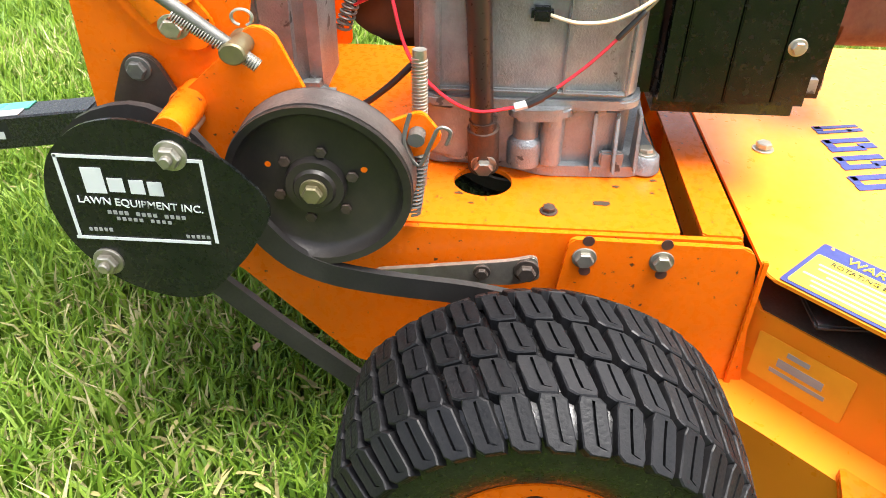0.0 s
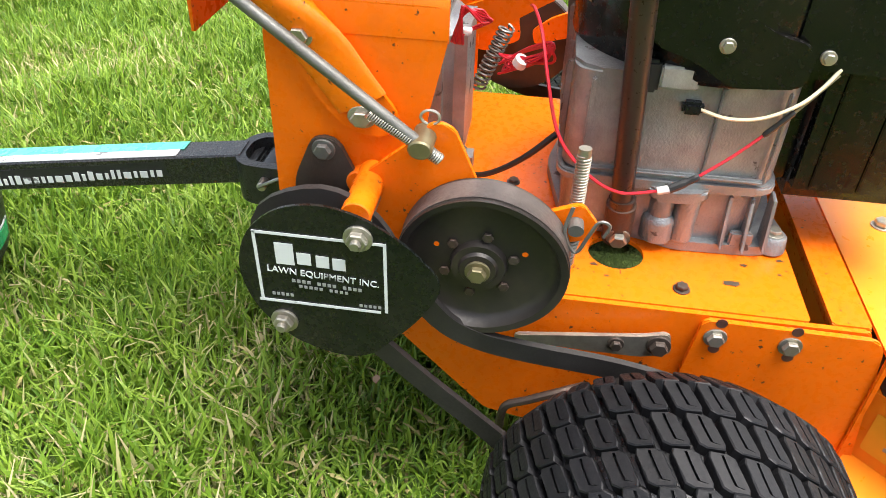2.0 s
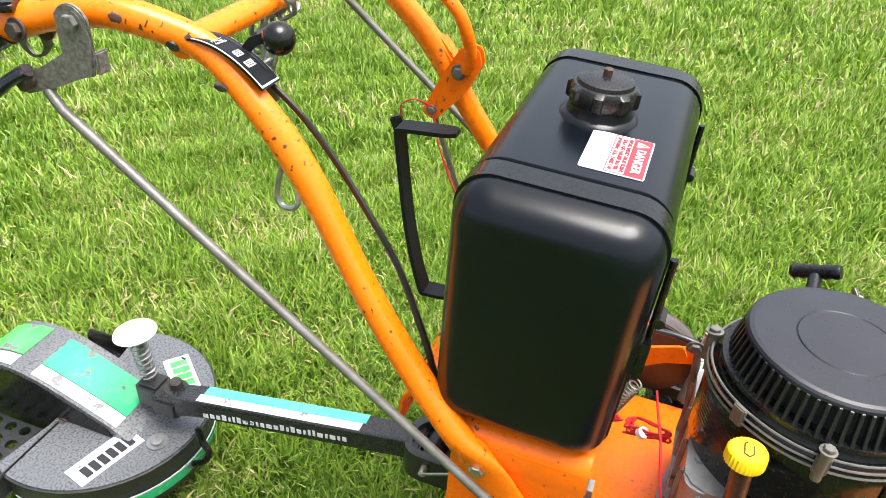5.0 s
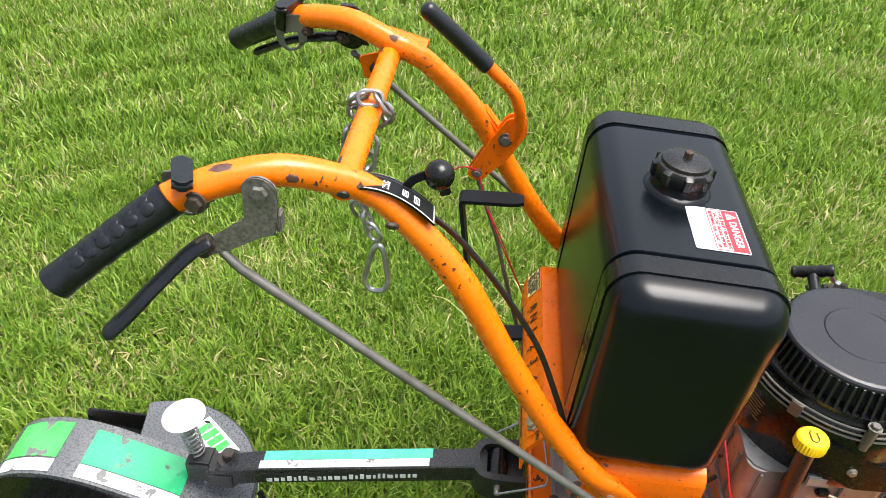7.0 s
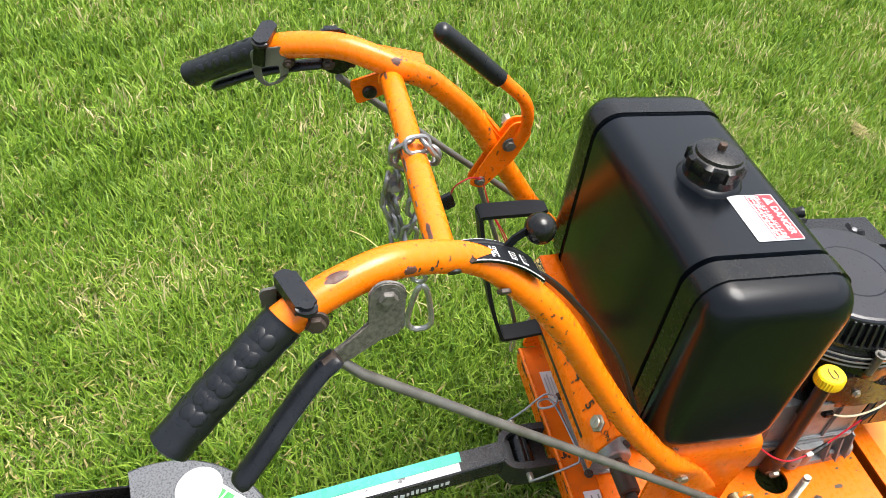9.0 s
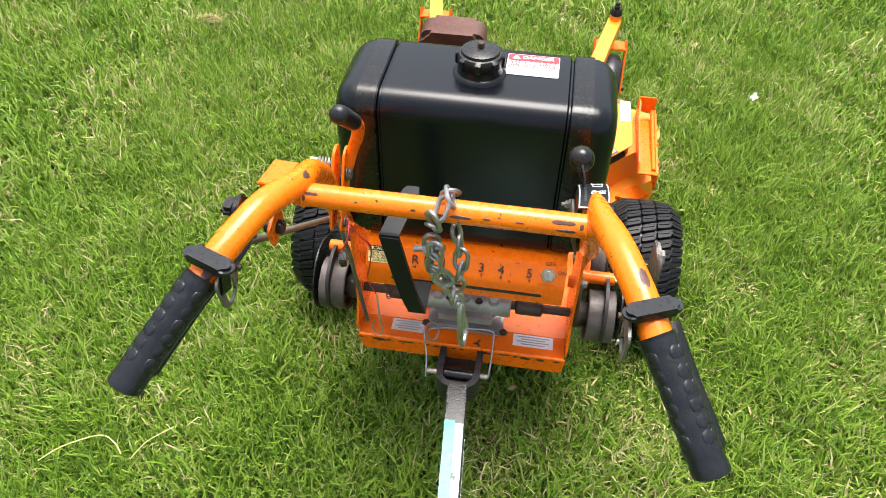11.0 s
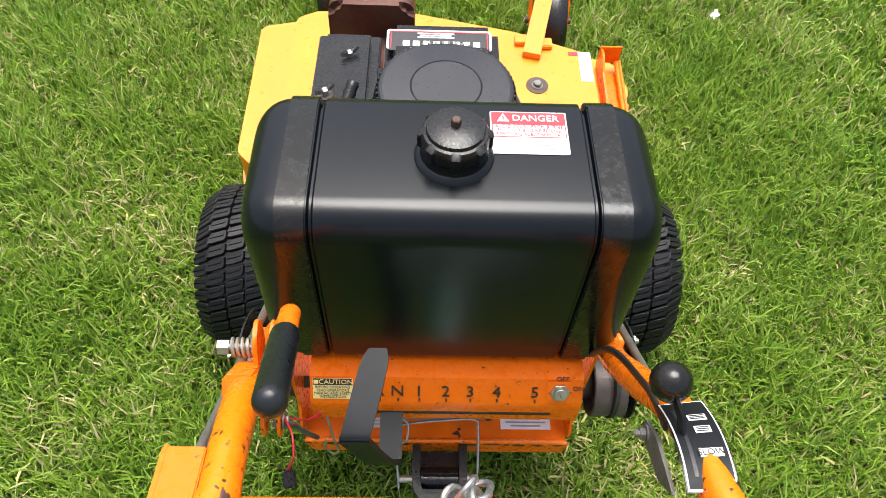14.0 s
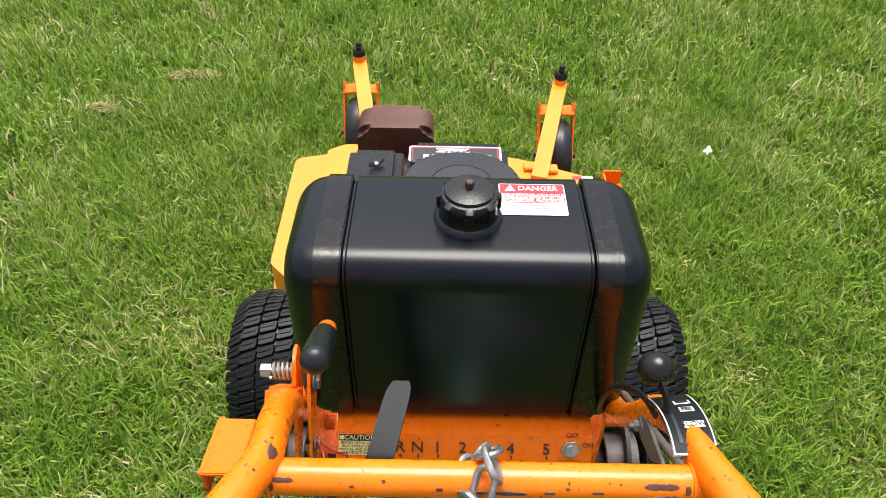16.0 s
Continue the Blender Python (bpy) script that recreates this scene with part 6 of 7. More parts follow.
# brackets, sensor, wires
bm = B()
add_box(bm, (0.122, 0.300, 0.512), (0.012, 0.036, 0.022), 0.002)
part("stator_tab", bm, M_GEAR, engine)
bm = B()
add_box(bm, (0.1205, 0.268, 0.510), (0.010, 0.028, 0.032), 0.003)
part("dark_port", bm, M_INK, engine)
bm = B()
add_box(bm, (0.1215, 0.318, 0.482), (0.012, 0.02, 0.013), 0.003)
part("wire_boot", bm, M_PLASTIC, engine)
bm = B()
add_tube(bm, spline([(0.124, 0.324, 0.482), (0.129, 0.350, 0.477), (0.131, 0.380, 0.481), (0.130, 0.408, 0.496), (0.124, 0.426, 0.512), (0.116, 0.440, 0.530)], 7), 0.0018, 6)
part("cream_wire", bm, M_WIRE_W, engine, "thin cream wire")
bm = B()
add_tube(bm, spline([(0.116, 0.440, 0.524), (0.125, 0.424, 0.508), (0.130, 0.408, 0.490)], 6), 0.0018, 6)
part("brass_wire", bm, M_BRASS, engine, "olive wire sleeve")
bm = B()
add_tube(bm, spline([(0.130, 0.408, 0.490), (0.131, 0.398, 0.478), (0.132, 0.386, 0.464)], 6), [0.0019] + [0.0030] * 11 + [0.002], 8)
part("wire_splice", bm, M_WIRE_K, engine)
bm = B()
add_tube(bm, spline([(0.132, 0.387, 0.465), (0.136, 0.362, 0.440), (0.142, 0.334, 0.418)], 6), 0.0016, 6)
add_tube(bm, spline([(0.149, 0.298, 0.402), (0.152, 0.262, 0.398), (0.142, 0.232, 0.410), (0.125, 0.205, 0.440), (0.105, 0.19, 0.49), (0.075, 0.18, 0.530), (0.03, 0.17, 0.54), (-0.03, 0.165, 0.52)], 7), 0.0016, 6)
part("red_wire", bm, M_WIRE_R, engine, "thin red ignition wire")
bm = B()
add_tube(bm, spline([(0.148, 0.309, 0.405), (0.145, 0.322, 0.411), (0.142, 0.336, 0.419)], 5), [0.0046] * 6 + [0.0036] * 4 + [0.0022], 8)
plug = part("wire_connector", bm, M_WIRE_K, engine)
bm = B()
add_tube(bm, [(0.149, 0.298, 0.402), (0.148, 0.310, 0.4055)], 0.0042, 8)
part("connector_cap", bm, M_DIRTYLBL, plug, "grubby white connector cap")
bm = B()
turns = []
for k in range(7):
    d = 0.005 * (k % 3)
    turns += [(-0.01, 0.135 + d, 0.44 + 0.004 * k), (0.0, 0.155, 0.452 + 0.005 * (k % 4)), (0.012, 0.175 + 0.003 * k, 0.468 + d), (0.016, 0.19, 0.485 + 0.004 * (k % 3)), (0.0, 0.18 - d, 0.48), (-0.03, 0.15, 0.455)]
add_tube(bm, spline(turns, 5), 0.0016, 5)
part("wire_coil", bm, M_WIRE_R, engine, "tied bundle of red wire")
bm = B()
add_cyl(bm, (0.001, 0.158, 0.458), (0.004, 0.162, 0.466), 0.0085, seg=12)
part("wire_tie", bm, M_WHITE, engine, "white cable tie")
bm = B()
turns = []
for k in range(5):
    turns += [(0.055, 0.088 + 0.003 * k, 0.505), (0.060 + 0.003 * k, 0.100, 0.545 + 0.004 * k), (0.058, 0.118, 0.552 - 0.004 * k), (0.052, 0.122 + 0.003 * (k % 3), 0.535), (0.050, 0.100, 0.515)]
add_tube(bm, spline(turns, 5), 0.0016, 5)
part("wire_coil", bm, M_WIRE_R, engine, "looped bundle of red wire")
bm = B()
add_box(bm, (0.055, 0.104, 0.522), (0.012, 0.010, 0.005), 0.001)
part("wire_tie", bm, M_WHITE, engine, "white cable tie")
bm = B()
add_tube(bm, spline([(0.045, 0.10, 0.335), (0.055, 0.135, 0.345), (0.062, 0.175, 0.375), (0.055, 0.205, 0.405)], 7), 0.0035, 8)
part("fuel_hose", bm, M_WIRE_K, engine, "thin black fuel hose")
# blade engagement linkage on the far side
bm = B()
add_plate(bm, rounded([(0.045, 0.425), (0.050, 0.458), (0.190, 0.512), (0.199, 0.490), (0.120, 0.440)], 0.006), -0.148, 0.005, "x", 0.001)
blink = part("blade_arm", bm, M_ORANGE, mower, "orange blade engagement arm")
bm = B()
helix(bm, (-0.085, 0.105, 0.385), (-0.085, 0.138, 0.468), 0.009, 0.0018, 13, 5, 12)
part("blade_spring", bm, M_STEEL, blink, "steel coil spring")
bm = B()
add_cyl(bm, (-0.10, 0.22, 0.335), (-0.105, 0.205, 0.545), 0.005, seg=10)
part("blade_rod", bm, M_STEEL, blink)
bm = B()
add_tube(bm, spline([(-0.16, 0.06, 0.515), (-0.158, 0.11, 0.526), (-0.155, 0.16, 0.526), (-0.150, 0.205, 0.518)], 5), 0.0055, 10)
part("black_hose", bm, M_WIRE_K, blink, "short black rubber hose")
bolt(blink, (-0.104, 0.20, 0.548), (1, 0, 0), 0.008, 0.006, M_STEEL)

# ---- sulky hitched behind ----
sulky = thing("sulky", (0.03, -0.95, 0), "grey hammered-paint ride-on sulky with green decals, hitched to mower", "sulky")
bm = B()
add_tube(bm, spline([(0.044, -0.092, 0.291), (0.044, -0.140, 0.291), (0.040, -0.166, 0.291), (0.024, -0.179, 0.291), (0.007, -0.181, 0.291), (-0.012, -0.179, 0.291), (-0.028, -0.166, 0.291), (-0.032, -0.140, 0.291), (-0.032, -0.092, 0.291)], 4), 0.001, section=[(-6.5, -28), (6.5, -28), (6.5, 28), (-6.5, 28)])
add_box(bm, (0.006, -0.1685, 0.286), (0.062, 0.020, 0.040), 0.005)
add_box(bm, (0.006, -0.118, 0.278), (0.072, 0.050, 0.018), 0.004)
hitch = part("hitch_bracket", bm, M_DARKHAM, sulky, "black welded hitch bracket")
bm = B()
add_cyl(bm, (-0.026, -0.142, 0.294), (0.038, -0.142, 0.294), 0.0195, seg=24, bevel=0.002)
part("hitch_sleeve", bm, M_BLACK, hitch)
bm = B()
add_cyl(bm, (-0.062, -0.144, 0.3), (0.066, -0.14, 0.3), 0.006, seg=14, bevel=0.001)
part("hitch_pin", bm, M_ZINC, hitch)
bm = B()
add_tube(bm, spline([(-0.06, -0.157, 0.296), (-0.064, -0.122, 0.323), (-0.075, -0.082, 0.35), (-0.062, -0.064, 0.358), (-0.046, -0.072, 0.356), (-0.05, -0.097, 0.346), (-0.066, -0.094, 0.344), (-0.06, -0.07, 0.346), (0.03, -0.06, 0.35), (0.064, -0.06, 0.348), (0.068, -0.072, 0.338), (0.068, -0.122, 0.313), (0.066, -0.144, 0.3)], 8), 0.0022, 6)
part("safety_clip", bm, M_CHAIN, hitch, "bent steel wire safety clip")
bm = B()
add_tube(bm, [(0.009, -0.178, 0.300), (0.014, -0.38, 0.289), (0.018, -0.60, 0.276), (0.019, -0.65, 0.262), (0.020, -0.69, 0.247)], 0.0205, section=[(-1, -0.9), (-0.9, -1), (0.9, -1), (1, -0.9), (1, 0.9), (0.9, 1), (-0.9, 1), (-1, 0.9)])
arm = part("draw_bar", bm, M_BAR, sulky, "square draw bar with hammered black paint")
bm = B()
add_box(bm, (0.0060, -0.430, 0.3072), (0.0200, 0.33, 0.0010), 0, pose(0, 0, 0, 3.25, 0, 1.4))
part("teal_stripe", bm, M_TEAL, arm, "faded teal decal stripe")
bm = B()
add_box(bm, (0.0250, -0.435, 0.3069), (0.0160, 0.33, 0.0010), 0, pose(0, 0, 0, 3.25, 0, 1.4))
part("white_stripe", bm, M_WHITEDEC, arm, "scuffed white decal stripe")
bm = B()
add_box(bm, (0.0358, -0.44, 0.2865), (0.0010, 0.31, 0.022), 0, pose(0, 0, 0, 4.5, 0, 1.4))
strip = part("side_decal", bm, M_INK, arm, "black decal strip with a web address blanked to bars")
random.seed(9)
y = -0.585
while y < -0.300:
    w = random.choice((0.005, 0.008, 0.009, 0.011))
    tall = random.choice((0.0095, 0.0095, 0.0095, 0.0130))
    bm = B()
    place = (0.0368 - (y + 0.42) * 0.024, y + w / 2, 0.286 + tall / 2 - 0.008 + (y + 0.42) * 0.079)
    add_box(bm, place, (0.0006, w, tall))
    part("white_bar", bm, M_WHITEDEC, strip)
    y += w + 0.0042
# front plate, skirt and hood
CX, CY, PR = 0.03, -0.825, 0.20
bm = B()
arc = [(CX + PR * math.cos(a), CY + PR * math.sin(a)) for a in np.linspace(-0.35, math.pi + 0.35, 40)]
inner = [(CX - 0.085, CY - 0.05), (CX + 0.085, CY - 0.05)]
add_plate(bm, arc + inner, 0.190, 0.005, "z", 0.001)
front_plate = part("front_plate", bm, M_HAMMER, sulky, "rounded front plate in grey hammered paint")
bm = B()
k = len(arc)
for i in range(k - 1):
    for z0, z1, r0, r1 in ((0.195, 0.09, 1, 0.93),):
        a, b = arc[i], arc[i + 1]
        ai, bi = [(CX + (q[0] - CX) * 0.93, CY + (q[1] - CY) * 0.93) for q in (a, b)]
        bm.faces.new([bm.verts.new(p) for p in ((*a, 0.192), (*b, 0.192), (*bi, 0.095), (*ai, 0.095))])
bmesh.ops.remove_doubles(bm, verts=bm.verts, dist=0.0003)
bmesh.ops.solidify(bm, geom=bm.faces[:], thickness=0.004)
skirt = part("front_skirt", bm, M_DARKHAM, sulky, "dark front skirt")
for lo, hi, mat, nm in ((0.115, 0.140, M_GREEN, "green_band"), (0.142, 0.146, M_WHITEDEC, "white_line")):
    bm = B()
    for i in range(2, k // 2 + 4):
        q = []
        for (px, py), z in ((arc[i], hi), (arc[i + 1], hi), (arc[i + 1], lo), (arc[i], lo)):
            f = 1.034 - 0.07 * (0.192 - z) / 0.097
            q.append(bm.verts.new((CX + (px - CX) * f, CY + (py - CY) * f, z)))
        bm.faces.new(q)
    bmesh.ops.remove_doubles(bm, verts=bm.verts, dist=0.0003)
    bmesh.ops.solidify(bm, geom=bm.faces[:], thickness=0.001)
    part(nm, bm, mat, skirt)
HOOD = [(-0.715, 0.195), (-0.76, 0.222), (-0.83, 0.252), (-0.90, 0.278), (-0.96, 0.288), (-1.02, 0.280), (-1.07, 0.252), (-1.10, 0.205), (-1.11, 0.15)]
hp = [Vector((0, y, z)) for y, z in HOOD]
hp = spline(hp, 4)
bm = B()
outline = [(p.y, p.z) for p in hp] + [(-1.09, 0.13), (-0.72, 0.15)]
add_plate(bm, outline, CX - 0.062, 0.124, "x", 0.004)
hood = part("wheel_hood", bm, M_HAMMER, sulky, "arched wheel hood in grey hammered paint")
bm = B()
add_plate(bm, [(-1.08, 0.12), (-1.08, 0.235), (-1.04, 0.268), (-0.96, 0.279), (-0.90, 0.269), (-0.76, 0.213), (-0.735, 0.17)], CX + 0.0625, 0.002, "x")
part("hood_side", bm, M_BLACK, hood)
def hood_strip(y0, y1, x0, x1, mat, nm, lift=0.0018):
    bm = B()
    sel = [p for p in hp if y1 <= p.y <= y0]
    for a, b in zip(sel, sel[1:]):
        bm.faces.new([bm.verts.new(q) for q in ((x0, a.y, a.z + lift), (x1, a.y, a.z + lift), (x1, b.y, b.z + lift), (x0, b.y, b.z + lift))])
    bmesh.ops.remove_doubles(bm, verts=bm.verts, dist=0.0003)
    bmesh.ops.solidify(bm, geom=bm.faces[:], thickness=-0.001)
    return part(nm, bm, mat, hood)
hood_strip(-0.745, -0.925, CX - 0.045, CX + 0.028, M_GREEN, "green_decal")
hood_strip(-0.745, -0.925, CX + 0.030, CX + 0.056, M_WHITEDEC, "white_decal")
hood_strip(-0.955, -1.06, CX - 0.050, CX + 0.026, M_LIME, "lime_decal")
hood_strip(-0.955, -1.06, CX + 0.030, CX + 0.056, M_WHITEDEC, "white_decal")
bolt(hood, (CX + 0.0655, -0.86, 0.190), (1, 0, 0), 0.008, 0.006, M_RUST)
# decals on the front plate
pm = Matrix.Translation((0.132, -0.735, 0.1958)) @ pose(0, 0, 0, 0, 0, -14)
bm = B()
add_box(bm, (0, 0, 0), (0.125, 0.05, 0.0008))
bm.transform(pm)
dec = part("plate_decal", bm, M_WHITEDEC, front_plate, "torn white decal with maker's mark as bars")
each_bar("mark_shape", [(-0.045 + 0.017 * i, 0.004, 0.013, 0.026) for i in range(6)], pm @ Matrix.Translation((0, 0, 0.0008)), M_INK, dec)
pm2 = Matrix.Translation((-0.085, -0.735, 0.1958)) @ pose(0, 0, 0, 0, 0, 50)
bm = B()
add_box(bm, (0, 0, 0), (0.11, 0.05, 0.0008))
bm.transform(pm2)
dec2 = part("plate_decal", bm, M_WHITEDEC, front_plate, "torn white and lime decal")
each_bar("mark_shape", [(-0.035 + 0.02 * i, 0.002, 0.016, 0.032) for i in range(4)], pm2 @ Matrix.Translation((0, 0, 0.0006)), M_LIME, dec2)
bm = B()
add_cyl(bm, (0.072, -0.672, 0.195), (0.072, -0.672, 0.198), 0.019, seg=24)
add_cyl(bm, (0.072, -0.672, 0.198), (0.072, -0.672, 0.205), 0.0115, seg=20, bevel=0.002)
part("plate_bolt", bm, M_CHAIN, front_plate, "bright round head bolt")
# foot plates: the right one is perforated
def footplate(s):
    bm = B()
    x0, x1, y0, y1 = CX + s * 0.07, CX + s * 0.27, -1.06, -0.86
    nx, ny = 6, 6
    for i in range(nx):
        for j in range(ny):
            ax, bx = x0 + (x1 - x0) * i / nx, x0 + (x1 - x0) * (i + 1) / nx
            ay, by = y0 + (y1 - y0) * j / ny, y0 + (y1 - y0) * (j + 1) / ny
            cx, cy, r = (ax + bx) / 2, (ay + by) / 2, abs(bx - ax) * 0.33
            sq = [(ax, ay), (cx, ay), (bx, ay), (bx, cy), (bx, by), (cx, by), (ax, by), (ax, cy)]
            ci = [(cx + r * math.cos(t), cy + r * math.sin(t)) for t in [math.pi * (1.25 + 0.25 * q) for q in range(8)]]
            if s < 0:
                ci = [(cx - (px - cx), py) for px, py in ci]
            v1 = [bm.verts.new((*q, 0.152)) for q in sq]
            v2 = [bm.verts.new((*q, 0.152)) for q in ci]
            v3 = [bm.verts.new((*q, 0.143)) for q in ci]
            for q in range(8):
                w = (q + 1) % 8
                bm.faces.new((v1[q], v1[w], v2[w], v2[q]))
                bm.faces.new((v2[q], v2[w], v3[w], v3[q]))
    bmesh.ops.remove_doubles(bm, verts=bm.verts, dist=0.0002)
    ob = part("foot_plate", bm, M_DARKHAM, sulky, "dark perforated steel foot plate")
    bm = B()
    add_box(bm, ((x0 + x1) / 2, -0.866, 0.172), (abs(x1 - x0), 0.006, 0.05), 0.002)
    add_box(bm, (x1, (y0 + y1) / 2, 0.150), (0.006, y1 - y0, 0.02), 0.002)
    part("foot_rail", bm, M_DARKHAM, ob)
    return ob
footplate(1)
bm = B()
add_plate(bm, rounded([(CX - 0.066, -1.06), (CX - 0.170, -1.06), (CX - 0.172, -1.0), (CX - 0.148, -0.80), (CX - 0.066, -0.80)], 0.008), 0.132, 0.005, "z", 0.001)
lf = part("foot_plate", bm, M_BLACK, sulky, "plain dark steel foot plate")
bm = B()
flap = [Vector((CX - 0.176 + 0.030 * q / 12, -1.03 + 0.275 * q / 12, 0)) for q in range(13)]
rows = [[bm.verts.new((p.x + dx, p.y, z)) for dx, z in ((0, 0.110), (-0.004, 0.150), (-0.010, 0.158 + 0.040 * i / 12), (-0.006, 0.158 + 0.040 * i / 12), (0.003, 0.150), (0.004, 0.110))] for i, p in enumerate(flap)]
for a, b in zip(rows, rows[1:]):
    for q in range(5):
        bm.faces.new((a[q], a[q + 1], b[q + 1], b[q]))
bm.faces.new(rows[0])
bm.faces.new(rows[-1])
part("side_flap", bm, M_BLACK, lf, "straight black side wall of the foot well")
bm = B()
add_box(bm, (CX + 0.10, -0.875, 0.170), (0.075, 0.055, 0.005), 0.001, pose(0, 0, 0, 18, 0, 0))
for i in range(6):
    add_box(bm, (CX + 0.075 + 0.010 * i, -0.875 + 0.012 * (-1) ** i, 0.174 + 0.004 * (-1) ** i), (0.018, 0.004, 0.003), 0.001, pose(0, 0, 0, 18, 0, 45 * (-1) ** i))
part("tread_plate", bm, M_DARKHAM, sulky, "dark diamond tread plate")
# latch plunger with white disc and spring
bm = B()
add_box(bm, (0.008, -0.716, 0.250), (0.046, 0.050, 0.050), 0.006)
add_box(bm, (0.018, -0.672, 0.250), (0.050, 0.055, 0.042), 0.006)
blk = part("latch_block", bm, M_DARKHAM, sulky, "black latch block")
bm = B()
add_cyl(bm, (0.006, -0.722, 0.26), (0.005, -0.733, 0.378), 0.008, seg=16)
part("plunger", bm, M_CHAIN, blk)
bm = B()
helix(bm, (0.006, -0.723, 0.285), (0.005, -0.732, 0.358), 0.0145, 0.0018, 7, 6, 16)
part("plunger_spring", bm, M_CHAIN, blk, "bright coil spring")
bm = B()
add_lathe(bm, [(0, 0), (0.034, 0), (0.038, 0.002), (0.036, 0.0055), (0.0, 0.008)], (0.005, -0.733, 0.378), (0, -0.12, 1), 40)
part("plunger_disc", bm, M_WHITE, blk, "round white plunger disc")
bm = B()
add_cyl(bm, (0.008, -0.664, 0.270), (0.008, -0.664, 0.277), 0.021, seg=24, bevel=0.001)
add_cyl(bm, (0.008, -0.664, 0.277), (0.008, -0.664, 0.294), 0.012, seg=8, bevel=0.002)
part("pivot_bolt", bm, M_PULLEY, blk, "dark pivot bolt with washer")
bm = B()
add_tube(bm, spline([(0.045, -0.60, 0.235), (0.05, -0.59, 0.21), (0.055, -0.575, 0.19), (0.06, -0.585, 0.17), (0.062, -0.61, 0.155)], 6), 0.006, 8)
part("tow_hook", bm, M_BLACK, blk)
# sulky wheel
bm = B()
add_lathe(bm, [(0.05, -0.035), (0.105, -0.042), (0.118, -0.03), (0.122, 0), (0.118, 0.03), (0.105, 0.042), (0.05, 0.035)], (CX, -0.95, 0.122), (1, 0, 0), 40, closed=True)
add_lathe(bm, [(0, -0.03), (0.052, -0.03), (0.052, 0.03), (0, 0.03)], (CX, -0.95, 0.122), (1, 0, 0), 24)
part("sulky_wheel", bm, M_RUBBER, sulky)

# ---- chain with snap hook, wound round the cross tube ----
chain = thing("chain", (0.005, -0.39, 1.025), "galvanised steel chain with snap hook hung on cross tube", "chain")
random.seed(3)
def link_at(c, axis, spin, length=0.030, w=0.0088, r=0.0029):
    m = Matrix.Translation(c) @ frame_to(axis) @ Matrix.Rotation(spin, 4, "Z")
    h = length / 2 - w
    pts = [Vector((w * math.cos(t), 0, h + w * math.sin(t))) for t in np.linspace(0, math.pi, 8)] + [Vector((-w * math.cos(t), 0, -h - w * math.sin(t))) for t in np.linspace(0, math.pi, 8)]
    bm = B()
    add_tube(bm, [m @ p for p in pts], r, 8, closed=True)
    return part("chain_link", bm, M_CHAIN, chain)
# two turns over the tube
for off in (0.006,):
    for i, a in enumerate(np.linspace(-0.9, 3.9, 7)):
        c = Vector((off + 0.009 * math.sin(a * 1.3), -0.384 + 0.0215 * math.cos(a), 1.010 + 0.0215 * math.sin(a)))
        link_at(c, (0.25 if i % 2 else -0.2, -math.sin(a), math.cos(a)), (i % 2) * math.pi / 2 + 0.5, 0.030, 0.0088)
strands = [[(-0.004, -0.400, 0.985), (-0.004, -0.402, 0.93), (0.014, -0.400, 0.885), (0.022, -0.396, 0.862)], [(0.018, -0.378, 0.985), (0.030, -0.385, 0.93), (0.028, -0.392, 0.885), (0.020, -0.396, 0.868)],
           [(0.004, -0.412, 0.985), (0.002, -0.415, 0.94), (0.014, -0.405, 0.90)],
           [(0.022, -0.394, 0.868), tuple((Vector((0.022, -0.394, 0.868)) + Vector(unseated((0.029, -0.356, 0.792)))) / 2), tuple(unseated((0.029, -0.356, 0.792)))]]
for sp in strands:
    pts = spline(sp, 12)
    acc, last, i = 0.0, pts[0], 0
    for a, b in zip(pts, pts[1:]):
        acc += (b - a).length
        if acc >= 0.0195:
            link_at(b, (b - a) + Vector((random.uniform(-0.0008, 0.0008), random.uniform(-0.0008, 0.0008), 0)), i * math.pi / 2 + random.uniform(-0.3, 0.3))
            acc, i = 0.0, i + 1
bm = B()
hook = [(0.029, -0.356, 0.790), (0.030, -0.363, 0.781), (0.033, -0.373, 0.738), (0.035, -0.372, 0.722), (0.036, -0.364, 0.714), (0.037, -0.350, 0.715), (0.037, -0.342, 0.724), (0.034, -0.342, 0.742), (0.030, -0.349, 0.781)]
add_tube(bm, spline(hook + hook[:1], 5)[:-1], 0.0040, 8, closed=True)
part("snap_hook", bm, M_CHAIN, chain, "pear-shaped steel snap hook", seat=False)
bm = B()
add_cyl(bm, (-0.026, -0.402, 0.950), (0.012, -0.405, 0.962), 0.0045, seg=12)
add_cyl(bm, (-0.012, -0.403, 0.9545), (-0.004, -0.404, 0.957), 0.0095, seg=6)
add_cyl(bm, (-0.002, -0.404, 0.9575), (0.001, -0.404, 0.9585), 0.011, seg=18)
part("shackle_bolt", bm, M_CHAIN, chain)

